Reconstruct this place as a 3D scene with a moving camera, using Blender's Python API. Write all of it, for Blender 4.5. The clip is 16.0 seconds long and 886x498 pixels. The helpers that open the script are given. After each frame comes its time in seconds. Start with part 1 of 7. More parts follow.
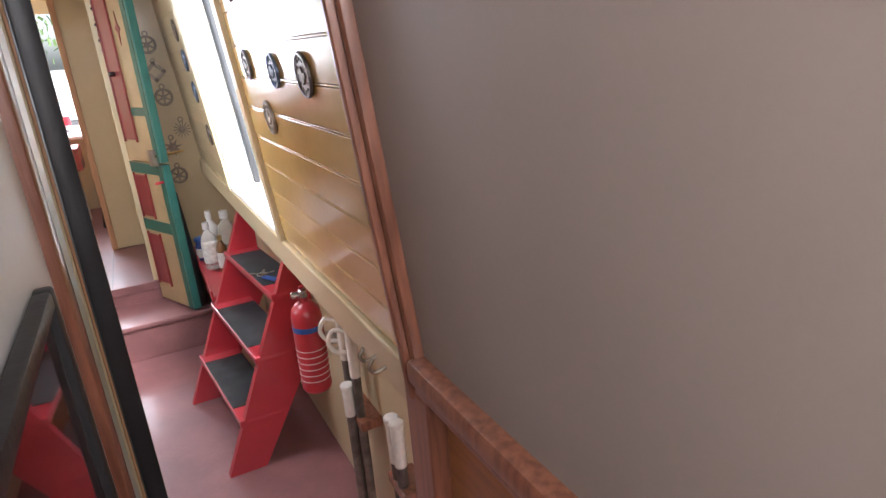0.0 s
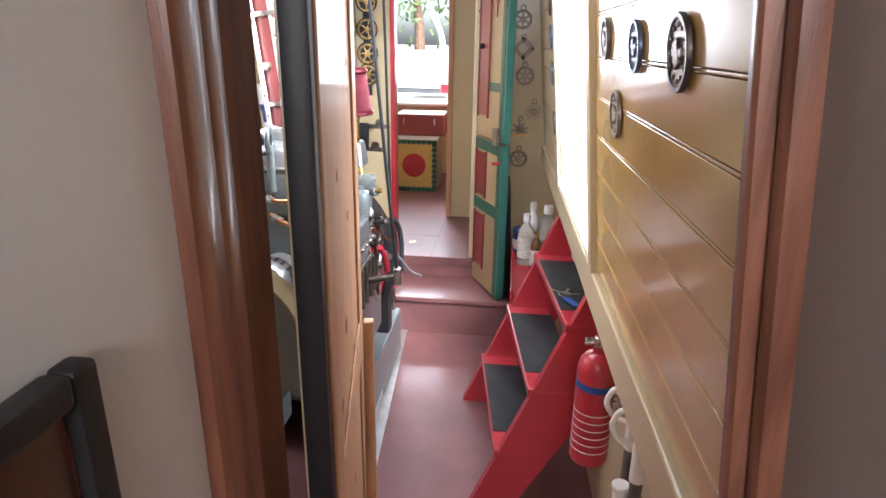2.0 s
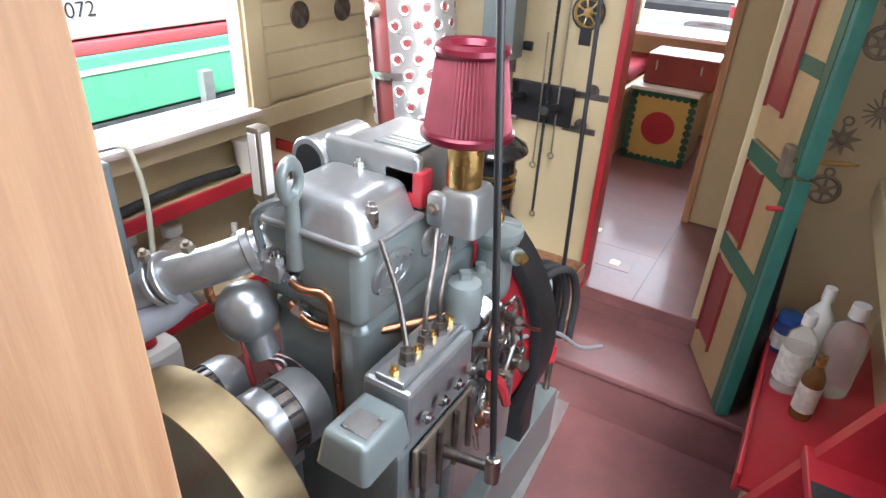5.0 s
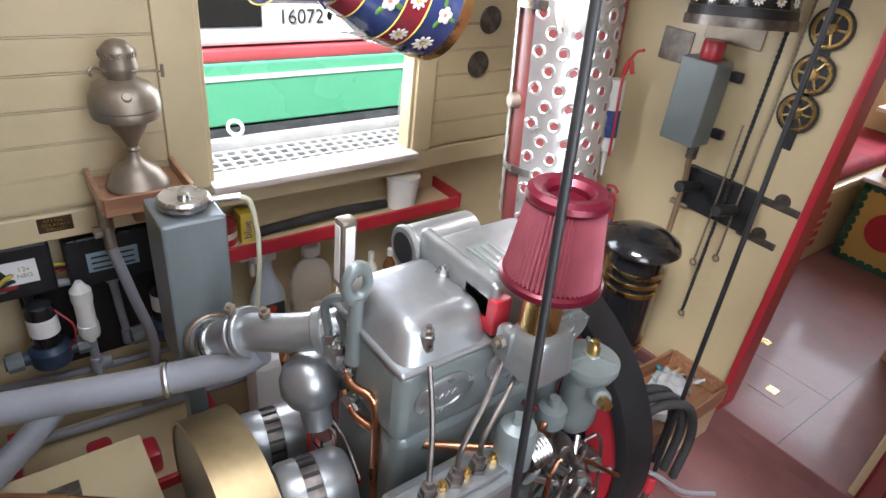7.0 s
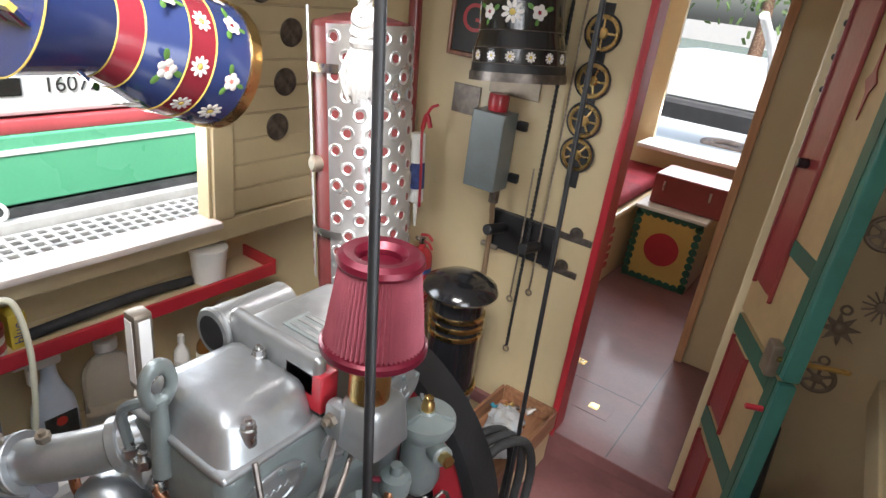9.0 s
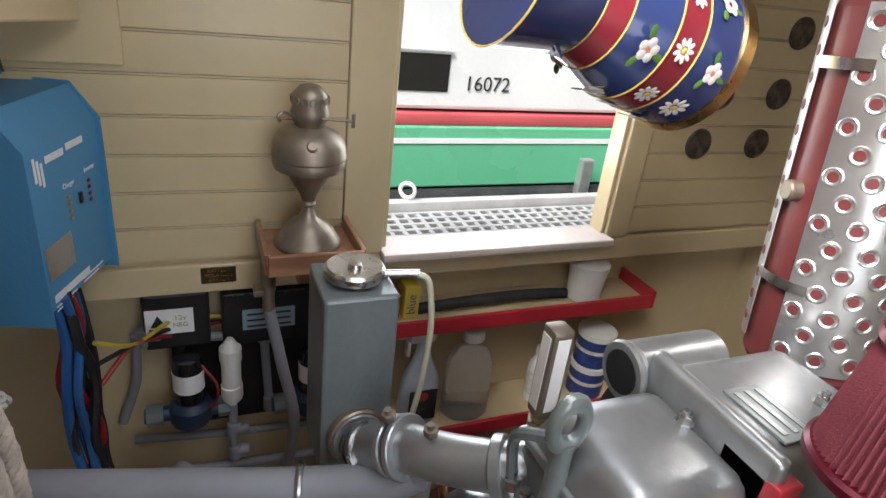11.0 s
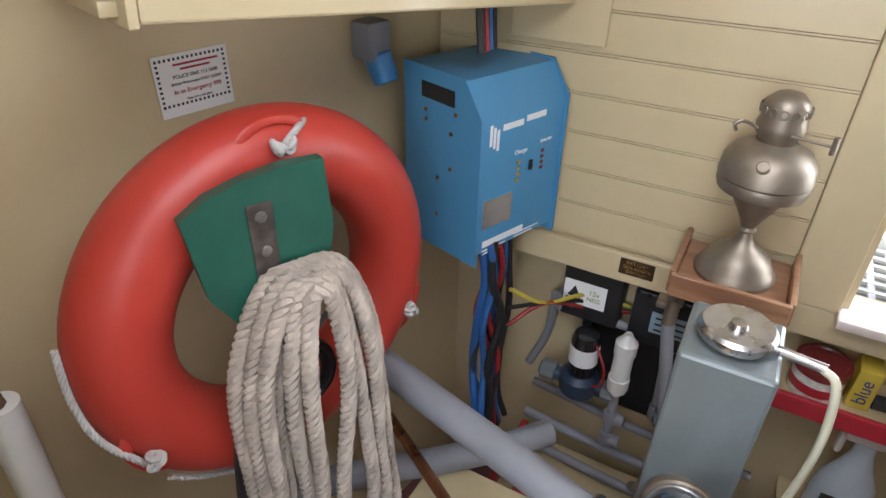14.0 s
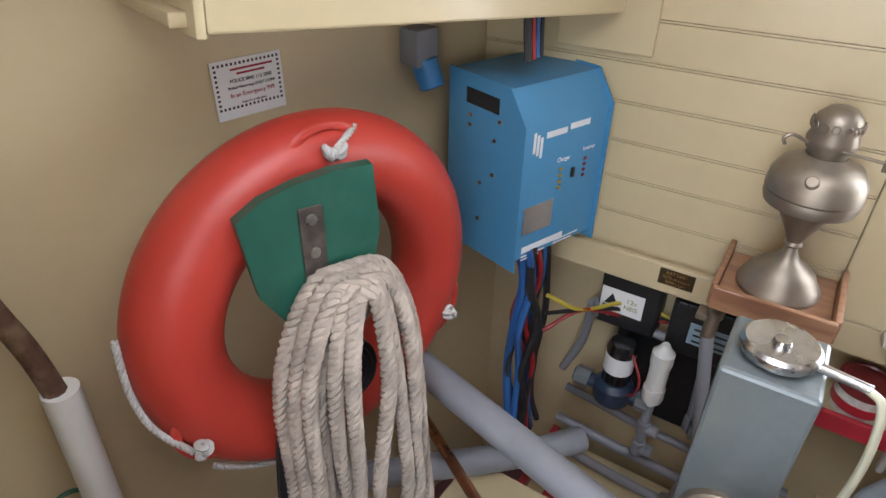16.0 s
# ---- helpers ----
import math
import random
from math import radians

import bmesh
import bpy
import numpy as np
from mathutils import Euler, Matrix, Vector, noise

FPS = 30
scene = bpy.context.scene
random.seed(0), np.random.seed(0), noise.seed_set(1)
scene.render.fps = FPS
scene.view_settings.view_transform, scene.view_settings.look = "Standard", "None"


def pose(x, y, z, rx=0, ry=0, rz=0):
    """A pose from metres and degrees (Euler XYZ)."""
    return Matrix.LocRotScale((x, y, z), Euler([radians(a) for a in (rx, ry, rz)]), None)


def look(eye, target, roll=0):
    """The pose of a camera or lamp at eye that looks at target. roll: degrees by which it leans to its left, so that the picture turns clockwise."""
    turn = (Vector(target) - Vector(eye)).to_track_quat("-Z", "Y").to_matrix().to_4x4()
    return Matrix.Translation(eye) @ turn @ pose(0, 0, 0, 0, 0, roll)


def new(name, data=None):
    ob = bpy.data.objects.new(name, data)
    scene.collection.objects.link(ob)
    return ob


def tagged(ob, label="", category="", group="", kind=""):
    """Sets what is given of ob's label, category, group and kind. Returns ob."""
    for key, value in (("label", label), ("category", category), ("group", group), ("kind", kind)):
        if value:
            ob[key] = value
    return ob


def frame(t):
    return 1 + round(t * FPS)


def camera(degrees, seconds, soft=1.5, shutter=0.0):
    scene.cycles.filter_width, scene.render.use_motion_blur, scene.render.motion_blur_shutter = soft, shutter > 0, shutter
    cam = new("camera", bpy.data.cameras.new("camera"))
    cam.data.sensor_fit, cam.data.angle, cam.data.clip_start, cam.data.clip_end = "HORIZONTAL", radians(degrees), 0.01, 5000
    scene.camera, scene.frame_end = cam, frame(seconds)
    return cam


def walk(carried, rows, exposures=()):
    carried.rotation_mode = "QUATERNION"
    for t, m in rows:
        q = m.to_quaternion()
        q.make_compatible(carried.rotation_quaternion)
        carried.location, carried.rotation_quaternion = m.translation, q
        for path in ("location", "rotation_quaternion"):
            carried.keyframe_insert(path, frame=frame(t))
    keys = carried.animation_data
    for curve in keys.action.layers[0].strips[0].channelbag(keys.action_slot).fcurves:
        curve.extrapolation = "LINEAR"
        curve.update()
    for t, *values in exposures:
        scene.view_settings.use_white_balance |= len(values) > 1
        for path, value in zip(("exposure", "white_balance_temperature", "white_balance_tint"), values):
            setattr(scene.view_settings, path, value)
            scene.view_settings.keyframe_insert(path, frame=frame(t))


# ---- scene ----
cam = camera(72.2, 16.0)
PATH = [
    (0, (0.692, -1.44, 1.476), (1.507, 0.262, 0.816), -4.5),
    (0.5, (0.7, -1.391, 1.455), (1.509, 0.316, 0.799), -2.8),
    (1, (0.769, -1.331, 1.442), (1.388, 0.459, 0.798), -0.8),
    (1.5, (0.837, -1.163, 1.434), (1.04, 0.718, 0.784), 0.9),
    (2, (0.805, -1.025, 1.436), (0.602, 0.857, 0.791), 0.9),
    (2.5, (0.796, -0.725, 1.374), (0.284, 1.095, 0.721), -0.3),
    (3, (0.799, -0.565, 1.312), (0.15, 1.199, 0.629), -1.0),
    (3.2, (0.801, -0.518, 1.305), (0.144, 1.23, 0.59), -0.5),
    (5.3, (0.718, 0.245, 1.538), (-0.227, 1.699, 0.542), 4.3),
    (5.5, (0.71, 0.313, 1.529), (-0.296, 1.722, 0.527), 5.5),
    (6, (0.692, 0.45, 1.531), (-0.484, 1.701, 0.505), 6.4),
    (6.5, (0.696, 0.405, 1.616), (-0.582, 1.538, 0.575), 7.0),
    (7, (0.756, 0.38, 1.689), (-0.568, 1.485, 0.676), 6.9),
    (7.5, (0.784, 0.38, 1.734), (-0.393, 1.715, 0.822), 8.3),
    (8, (0.802, 0.377, 1.742), (-0.199, 1.901, 0.92), 8.1),
    (8.2, (0.802, 0.377, 1.74), (-0.165, 1.934, 0.938), 7.7),
    (10.3, (0.55, 0.506, 1.622), (-0.778, 1.78, 0.838), 8.1),
    (10.5, (0.534, 0.489, 1.621), (-0.924, 1.59, 0.807), 7.8),
    (11, (0.488, 0.42, 1.591), (-1.162, 1.159, 0.736), 7.0),
    (11.5, (0.44, 0.449, 1.591), (-1.279, 0.919, 0.684), 7.1),
    (12, (0.389, 0.56, 1.603), (-1.34, 0.483, 0.6), 6.8),
    (12.5, (0.39, 0.595, 1.613), (-1.234, 0.057, 0.576), 3.3),
    (13, (0.378, 0.568, 1.615), (-1.179, -0.126, 0.568), 2.5),
    (13.5, (0.375, 0.599, 1.624), (-1.137, -0.173, 0.567), 1.7),
    (14, (0.375, 0.605, 1.634), (-1.106, -0.21, 0.565), 1.1),
    (14.5, (0.386, 0.603, 1.641), (-1.077, -0.243, 0.571), 0.8),
    (15, (0.387, 0.599, 1.651), (-1.06, -0.267, 0.574), 0.9),
    (15.5, (0.391, 0.594, 1.652), (-1.044, -0.292, 0.577), 0.9),
    (16, (0.39, 0.596, 1.649), (-1.036, -0.308, 0.577), 1.0),
]
EXPOSURES = [(0.0, 2.2, 6000, 13), (3.0, 2.1, 5900, 11), (5.5, 1.65, 5900, 10), (7.0, 1.32, 6050, 11), (8.0, 1.25, 6200, 10), (10.5, 0.75, 6300, 10), (11.2, 0.6, 6300, 10), (12.0, 0.7, 6100, 9), (12.5, 0.95, 6100, 10), (13.0, 1.36, 6150, 10), (16.0, 1.38, 6150, 11)]
walk(cam, [(t, look(eye, target, roll)) for t, eye, target, roll in PATH], EXPOSURES)

# ---- light ----
world = bpy.data.worlds.new("sky")
scene.world = world
world.use_nodes = True
wn = world.node_tree.nodes
sky = wn.new("ShaderNodeTexSky")
sky.sky_type, sky.sun_disc, sky.sun_elevation, sky.sun_rotation = "NISHITA", False, radians(50), radians(153)
sky.air_density, sky.dust_density = 1.0, 4.0
world.node_tree.links.new(sky.outputs[0], wn["Background"].inputs[0])
wn["Background"].inputs[1].default_value = 0.15


def lamp(name, kind, m, energy, color=(1, 1, 1), size=(1, 1), angle=10):
    data = bpy.data.lights.new(name, kind)
    data.energy, data.color = energy, color
    if kind == "SUN":
        data.angle = radians(angle)
    else:
        data.shape, data.size, data.size_y = "RECTANGLE", size[0], size[1]
    ob = new(name, data)
    ob.matrix_world = m
    return ob


lamp("sun", "SUN", look((4, -6, 7.5), (0, 0, 0)), 4.2, (1, 0.97, 0.93), angle=24)
lamp("port_window_daylight", "AREA", look((-0.86, 1.12, 1.34), (0.4, 1.0, 0.9)), 3.2, (0.97, 0.98, 1), (0.5, 0.5))
lamp("hatch_daylight", "AREA", look((1.16, 0.75, 1.40), (0.25, 1.0, 0.7)), 4.2, (0.95, 0.98, 1), (0.7, 0.8))
lamp("roof_hatch_daylight", "AREA", look((0.2, 0.68, 1.985), (0.2, 0.74, 0)), 3.6, (1, 0.98, 0.96), (0.8, 0.44))
lamp("stern_door_daylight", "AREA", look((0.0, 4.35, 1.45), (0.2, 2, 0.5)), 9.5, (0.97, 0.98, 1), (0.65, 0.8))
# Added fill lamp in the windowless cabin, brightens the passage, lining and pine door.
lamp("cabin_fill", "AREA", look((0.78, -2.1, 1.75), (0.70, -0.6, 0.9)), 3.6, (1, 0.95, 0.9), (0.5, 0.4))


# ---- materials ----
def material(name, color, rough=0.5, metal=0.0, vary=0.12, scale=6.0, grain=60.0, bump=0.15, coat=0.0, stretch=(1, 1, 1), rand=0.0, second=None, ramp=(0.4, 0.65)):
    m = bpy.data.materials.new(name)
    m.use_nodes = True
    n, l = m.node_tree.nodes, m.node_tree.links
    b = n["Principled BSDF"]
    tc = n.new("ShaderNodeTexCoord")
    mp = n.new("ShaderNodeMapping")
    mp.inputs["Scale"].default_value = stretch
    l.new(tc.outputs["Object"], mp.inputs[0])
    big, small = n.new("ShaderNodeTexNoise"), n.new("ShaderNodeTexNoise")
    for t, s, d in ((big, scale, 4), (small, grain, 6)):
        l.new(mp.outputs[0], t.inputs["Vector"])
        t.inputs["Scale"].default_value, t.inputs["Detail"].default_value = s, d
    cr = n.new("ShaderNodeValToRGB")
    e = cr.color_ramp.elements
    dark = second or tuple(c * (1 - 2 * vary) for c in color)
    e[0].position, e[1].position = ramp
    e[0].color, e[1].color = (*dark, 1), (*color, 1)
    l.new(big.outputs[0], cr.inputs[0])
    hs = n.new("ShaderNodeHueSaturation")
    l.new(cr.outputs[0], hs.inputs["Color"])
    mr = n.new("ShaderNodeMapRange")
    mr.inputs[3].default_value, mr.inputs[4].default_value = 1 - vary, 1 + vary
    l.new(small.outputs[0], mr.inputs[0])
    if rand:
        oi, add, r2 = n.new("ShaderNodeObjectInfo"), n.new("ShaderNodeMath"), n.new("ShaderNodeMapRange")
        r2.inputs[3].default_value, r2.inputs[4].default_value = -rand, rand
        l.new(oi.outputs["Random"], r2.inputs[0])
        l.new(mr.outputs[0], add.inputs[0]), l.new(r2.outputs[0], add.inputs[1])
        l.new(add.outputs[0], hs.inputs["Value"])
    else:
        l.new(mr.outputs[0], hs.inputs["Value"])
    l.new(hs.outputs[0], b.inputs["Base Color"])
    rr = n.new("ShaderNodeMapRange")
    rr.inputs[3].default_value, rr.inputs[4].default_value = max(0.02, rough - 0.1), min(1, rough + 0.1)
    l.new(big.outputs[0], rr.inputs[0])
    l.new(rr.outputs[0], b.inputs["Roughness"])
    b.inputs["Metallic"].default_value = metal
    b.inputs["Coat Weight"].default_value, b.inputs["Coat Roughness"].default_value = coat, 0.12
    if bump:
        bp = n.new("ShaderNodeBump")
        bp.inputs["Strength"].default_value, bp.inputs["Distance"].default_value = bump, 0.004
        l.new(small.outputs[0], bp.inputs["Height"])
        l.new(bp.outputs[0], b.inputs["Normal"])
    return m


def wood(name, light, dark, rough=0.45, scale=(1, 1, 1), coat=0.2):
    """Long-grained wood: bands drawn out along the axis that scale makes small."""
    m = material(name, light, rough, 0, 0.08, 9, 90, 0.12, coat, scale, 0.06, dark, (0.35, 0.62))
    return m


CREAM = (0.60, 0.49, 0.295)
M_yellow = material("cream paint", CREAM, 0.38, vary=0.04, scale=2.5, grain=35, bump=0.12, coat=0.25)
M_board = material("cream board paint", CREAM, 0.40, vary=0.04, scale=3, grain=40, bump=0.12, coat=0.25, rand=0.03)
M_gold = material("varnished golden boards", (0.66, 0.44, 0.14), 0.25, vary=0.06, scale=3, grain=40, bump=0.06, coat=0.7, rand=0.04)
M_floor = material("oxide red deck paint", (0.24, 0.105, 0.105), 0.52, vary=0.11, scale=5, grain=70, bump=0.12, coat=0.14, rand=0.03)
M_red = material("red gloss paint", (0.46, 0.026, 0.040), 0.38, vary=0.06, scale=7, grain=50, bump=0.06, coat=0.4)
M_darkred = material("maroon paint", (0.22, 0.03, 0.03), 0.35, vary=0.08, coat=0.3)
M_beige = material("beige lining board", (0.32, 0.26, 0.235), 0.6, vary=0.025, scale=1.6, grain=120, bump=0.05)
M_white = material("white paint", (0.8, 0.79, 0.77), 0.5, vary=0.03, scale=3, grain=60, bump=0.06)
M_brown = wood("stained mahogany trim", (0.27, 0.105, 0.06), (0.16, 0.058, 0.033), 0.38, (8, 8, 0.7), 0.4)
M_pine = wood("varnished pine", (0.52, 0.305, 0.165), (0.41, 0.215, 0.11), 0.55, (7, 7, 0.5), 0.08)
M_panelwood = wood("orange varnished plywood", (0.42, 0.17, 0.06), (0.30, 0.11, 0.04), 0.35, (0.6, 0.8, 7), 0.3)
M_black = material("black paint", (0.018, 0.018, 0.02), 0.45, vary=0.2, scale=9, grain=80)
M_blackgloss = material("black enamel", (0.012, 0.012, 0.014), 0.15, vary=0.1, coat=0.6)
M_rubber = material("black rubber grip tread", (0.035, 0.036, 0.038), 0.75, vary=0.3, scale=12, grain=160, bump=0.5)
M_teal = material("teal green paint", (0.04, 0.18, 0.15), 0.4, vary=0.1, scale=8, coat=0.2)
M_green = material("dark green paint", (0.022, 0.115, 0.078), 0.42, vary=0.12, scale=8, coat=0.3)
M_alu = material("dull aluminium", (0.72, 0.72, 0.73), 0.42, 0.85, vary=0.08, scale=14, grain=90, bump=0.1)
M_steel = material("bright steel", (0.62, 0.61, 0.60), 0.28, 1.0, vary=0.1, scale=20, grain=120, bump=0.08)
M_silver = material("silver engine paint", (0.43, 0.445, 0.45), 0.33, 0.72, vary=0.10, scale=9, grain=45, bump=0.2)
M_engine = material("grey green engine enamel", (0.235, 0.27, 0.265), 0.32, 0.25, vary=0.07, scale=7, grain=50, bump=0.14, coat=0.3)
M_greybox = material("grey hammer paint", (0.175, 0.20, 0.205), 0.33, 0.15, vary=0.07, scale=9, grain=90, bump=0.2, coat=0.2)
M_brass = material("brass", (0.72, 0.50, 0.20), 0.28, 1.0, vary=0.15, scale=15, grain=80, bump=0.08)
M_oldbrass = material("tarnished brass", (0.34, 0.285, 0.225), 0.45, 0.75, vary=0.15, scale=10, grain=60, bump=0.1)
M_copper = material("copper pipe", (0.62, 0.30, 0.17), 0.3, 1.0, vary=0.15, scale=14, bump=0.05)
M_ring = material("orange red moulded plastic", (0.50, 0.048, 0.032), 0.42, vary=0.05, scale=3, grain=70, bump=0.1)
M_blue = material("blue powder coat", (0.075, 0.26, 0.46), 0.45, vary=0.04, scale=4, grain=200, bump=0.15)
M_plastic = material("white plastic", (0.78, 0.77, 0.73), 0.4, vary=0.03)
M_greypipe = material("grey plastic pipe", (0.26, 0.265, 0.29), 0.5, vary=0.06, scale=8)
M_rope = material("natural rope", (0.50, 0.42, 0.35), 0.9, vary=0.16, scale=20, grain=140, bump=0.7)
M_whiterope = material("white nylon rope", (0.52, 0.50, 0.475), 0.8, vary=0.08, scale=30, grain=150, bump=0.6)
M_filter = material("red filter gauze", (0.30, 0.075, 0.10), 0.5, 0.15, vary=0.08, scale=30, grain=500, bump=0.25)
M_filtercap = material("red anodised rim", (0.13, 0.008, 0.022), 0.32, 0.4, vary=0.06)
M_cable = material("black cable", (0.02, 0.02, 0.022), 0.5, vary=0.2)
M_paper = material("white paper", (0.85, 0.84, 0.82), 0.7, vary=0.02, bump=0)
M_ink = material("black ink", (0.03, 0.03, 0.03), 0.6, bump=0)
M_cloth = material("red cloth", (0.30, 0.02, 0.04), 0.85, vary=0.15, scale=12, grain=160, bump=0.5)
M_boatgreen = material("green boat paint", (0.13, 0.47, 0.27), 0.3, vary=0.05, scale=2, coat=0.3)
M_boatwhite = material("cream white boat paint", (0.75, 0.77, 0.76), 0.3, vary=0.04, scale=2, coat=0.3)
M_water = material("canal water", (0.10, 0.14, 0.10), 0.06, vary=0.1, scale=5, grain=9, bump=0.6)
M_ground = material("gravel towpath", (0.30, 0.29, 0.26), 0.9, vary=0.15, scale=3, grain=60, bump=0.5)


# ---- builders ----
ORIGIN = {}


def thing(name, at, label="", category="", group="", kind=""):
    ob = new(name)
    ob.location, ob.empty_display_size = at, 0.05
    ORIGIN[ob] = Vector(at)
    return tagged(ob, label, category, group, kind)


def part(name, bm, mat, parent=None, label="", at=None, sharp=38, **tags):
    """Links a bmesh, laid out in world metres, as one mesh under a thing or a part."""
    org = ORIGIN[parent] if parent else Vector(at or (0, 0, 0))
    bmesh.ops.recalc_face_normals(bm, faces=bm.faces)
    bm.transform(Matrix.Translation(-org))
    me = bpy.data.meshes.new(name)
    bm.edges.index_update()
    area = {f: f.calc_area() for f in bm.faces}
    rims = []
    for e in bm.edges:
        if len(e.link_faces) == 2:
            a, b = sorted(area[f] for f in e.link_faces)
            if b > 12 * a and e.calc_face_angle(0) > 0.14:
                rims.append(e.index)
    bm.to_mesh(me)
    bm.free()
    me.shade_smooth()
    me.set_sharp_from_angle(angle=radians(sharp))
    for k in rims:
        me.edges[k].use_edge_sharp = True
    for k in mat if isinstance(mat, (list, tuple)) else (mat,):
        me.materials.append(k)
    ob = new(name, me)
    if parent:
        ob.parent = parent
    else:
        ob.location = org
    ORIGIN[ob] = org
    return tagged(ob, label, **tags)


def box(bm, lo, hi, bev=0.0, m=None, seg=2):
    """A box between two corners, with rounded edges."""
    lo, hi = [Vector([f(a, b) for a, b in zip(lo, hi)]) for f in (min, max)]
    c, s = (lo + hi) / 2, hi - lo
    new_verts = bmesh.ops.create_cube(bm, size=1, matrix=Matrix.Translation(c) @ Matrix.Diagonal((*s, 1)))["verts"]
    if bev:
        edges = list({e for v in new_verts for e in v.link_edges})
        out = bmesh.ops.bevel(bm, geom=edges, offset=min(bev, min(s) * 0.45), segments=seg, affect="EDGES", profile=0.5)
        new_verts = list({v for f in out["faces"] for v in f.verts} | {v for v in new_verts if v.is_valid})
    if m is not None:
        bmesh.ops.transform(bm, matrix=m, verts=new_verts)
    return bm


def boxed(lo, hi, bev=0.0, m=None, seg=2):
    return box(bmesh.new(), lo, hi, bev, m, seg)


def lathe(bm, prof, m=None, seg=28):
    """Turns a profile of (radius, height) about the local z axis."""
    m = m or Matrix()
    rings = []
    for r, z in prof:
        if r < 1e-5:
            rings.append([bm.verts.new(m @ Vector((0, 0, z)))])
        else:
            rings.append([bm.verts.new(m @ Vector((r * math.cos(2 * math.pi * k / seg), r * math.sin(2 * math.pi * k / seg), z))) for k in range(seg)])
    for a, b in zip(rings, rings[1:]):
        for k in range(seg):
            q = [a[k % len(a)], a[(k + 1) % len(a)], b[(k + 1) % len(b)], b[k % len(b)]]
            q = list(dict.fromkeys(q))
            if len(q) > 2:
                bm.faces.new(q)
    for ring, flip in ((rings[0], True), (rings[-1], False)):
        if len(ring) > 2:
            bm.faces.new(ring[::-1] if flip else ring)
    return bm


def along(p0, p1):
    d = Vector(p1) - Vector(p0)
    return Matrix.Translation(p0) @ d.to_track_quat("Z", "Y").to_matrix().to_4x4(), d.length


def cyl(bm, p0, p1, r0, r1=None, seg=18, bev=0.0):
    m, n = along(p0, p1)
    r1 = r0 if r1 is None else r1
    if bev:
        return lathe(bm, [(r0 - bev, 0), (r0, bev), (r1, n - bev), (r1 - bev, n)], m, seg)
    return lathe(bm, [(r0, 0), (r1, n)], m, seg)


def hexnut(bm, p, axis, r, h):
    p = Vector(p)
    a = Vector(axis).normalized()
    cyl(bm, p, p + a * h, r, seg=6)
    cyl(bm, p + a * h, p + a * (h * 1.7), r * 0.5, seg=10)
    return bm


def smooth_path(pts, n=6):
    pts = [Vector(p) for p in pts]
    if len(pts) < 3:
        return pts
    out = []
    ext = [2 * pts[0] - pts[1], *pts, 2 * pts[-1] - pts[-2]]
    for a, b, c, d in zip(ext, ext[1:], ext[2:], ext[3:]):
        for k in range(n):
            t = k / n
            out.append(0.5 * (2 * b + (c - a) * t + (2 * a - 5 * b + 4 * c - d) * t * t + (3 * b - a - 3 * c + d) * t ** 3))
    return out + [pts[-1]]


def tube(bm, pts, r, seg=8, n=6, taper=None):
    """A round tube along a smooth path."""
    p = smooth_path(pts, n)
    up = Vector((0.31, 0.17, 0.93))
    rings = []
    for k, c in enumerate(p):
        d = (p[min(k + 1, len(p) - 1)] - p[max(k - 1, 0)]).normalized()
        u = (up - d * up.dot(d)).normalized()
        v = d.cross(u)
        up = u
        rad = r if taper is None else r + (taper - r) * k / (len(p) - 1)
        rings.append([bm.verts.new(c + rad * (math.cos(2 * math.pi * j / seg) * u + math.sin(2 * math.pi * j / seg) * v)) for j in range(seg)])
    for a, b in zip(rings, rings[1:]):
        for j in range(seg):
            bm.faces.new((a[j], a[(j + 1) % seg], b[(j + 1) % seg], b[j]))
    bm.faces.new(rings[0][::-1]), bm.faces.new(rings[-1])
    return bm


def torus(bm, big, small, m=None, seg=48, sub=14, flat=1.0):
    m = m or Matrix()
    rings = []
    for k in range(seg):
        a = 2 * math.pi * k / seg
        rings.append([bm.verts.new(m @ Vector(((big + small * math.cos(b)) * math.cos(a), (big + small * math.cos(b)) * math.sin(a), small * flat * math.sin(b)))) for b in [2 * math.pi * j / sub for j in range(sub)]])
    for k in range(seg):
        a, b = rings[k], rings[(k + 1) % seg]
        for j in range(sub):
            bm.faces.new((a[j], b[j], b[(j + 1) % sub], a[(j + 1) % sub]))
    return bm


def prism(bm, outline, depth, m=None):
    """An outline in local x and y, given a thickness along local z."""
    m = m or Matrix()
    lo = [bm.verts.new(m @ Vector((x, y, 0))) for x, y in outline]
    hi = [bm.verts.new(m @ Vector((x, y, depth))) for x, y in outline]
    bm.faces.new(lo[::-1]), bm.faces.new(hi)
    for k in range(len(lo)):
        j = (k + 1) % len(lo)
        bm.faces.new((lo[k], lo[j], hi[j], hi[k]))
    return bm


def frame_of(origin, xdir, zdir=(0, 0, 1)):
    """A frame with local x along xdir and local z near zdir."""
    x = Vector(xdir).normalized()
    z = (Vector(zdir) - x * Vector(zdir).dot(x)).normalized()
    y = z.cross(x)
    return Matrix.Translation(origin) @ Matrix((x, y, z)).transposed().to_4x4()


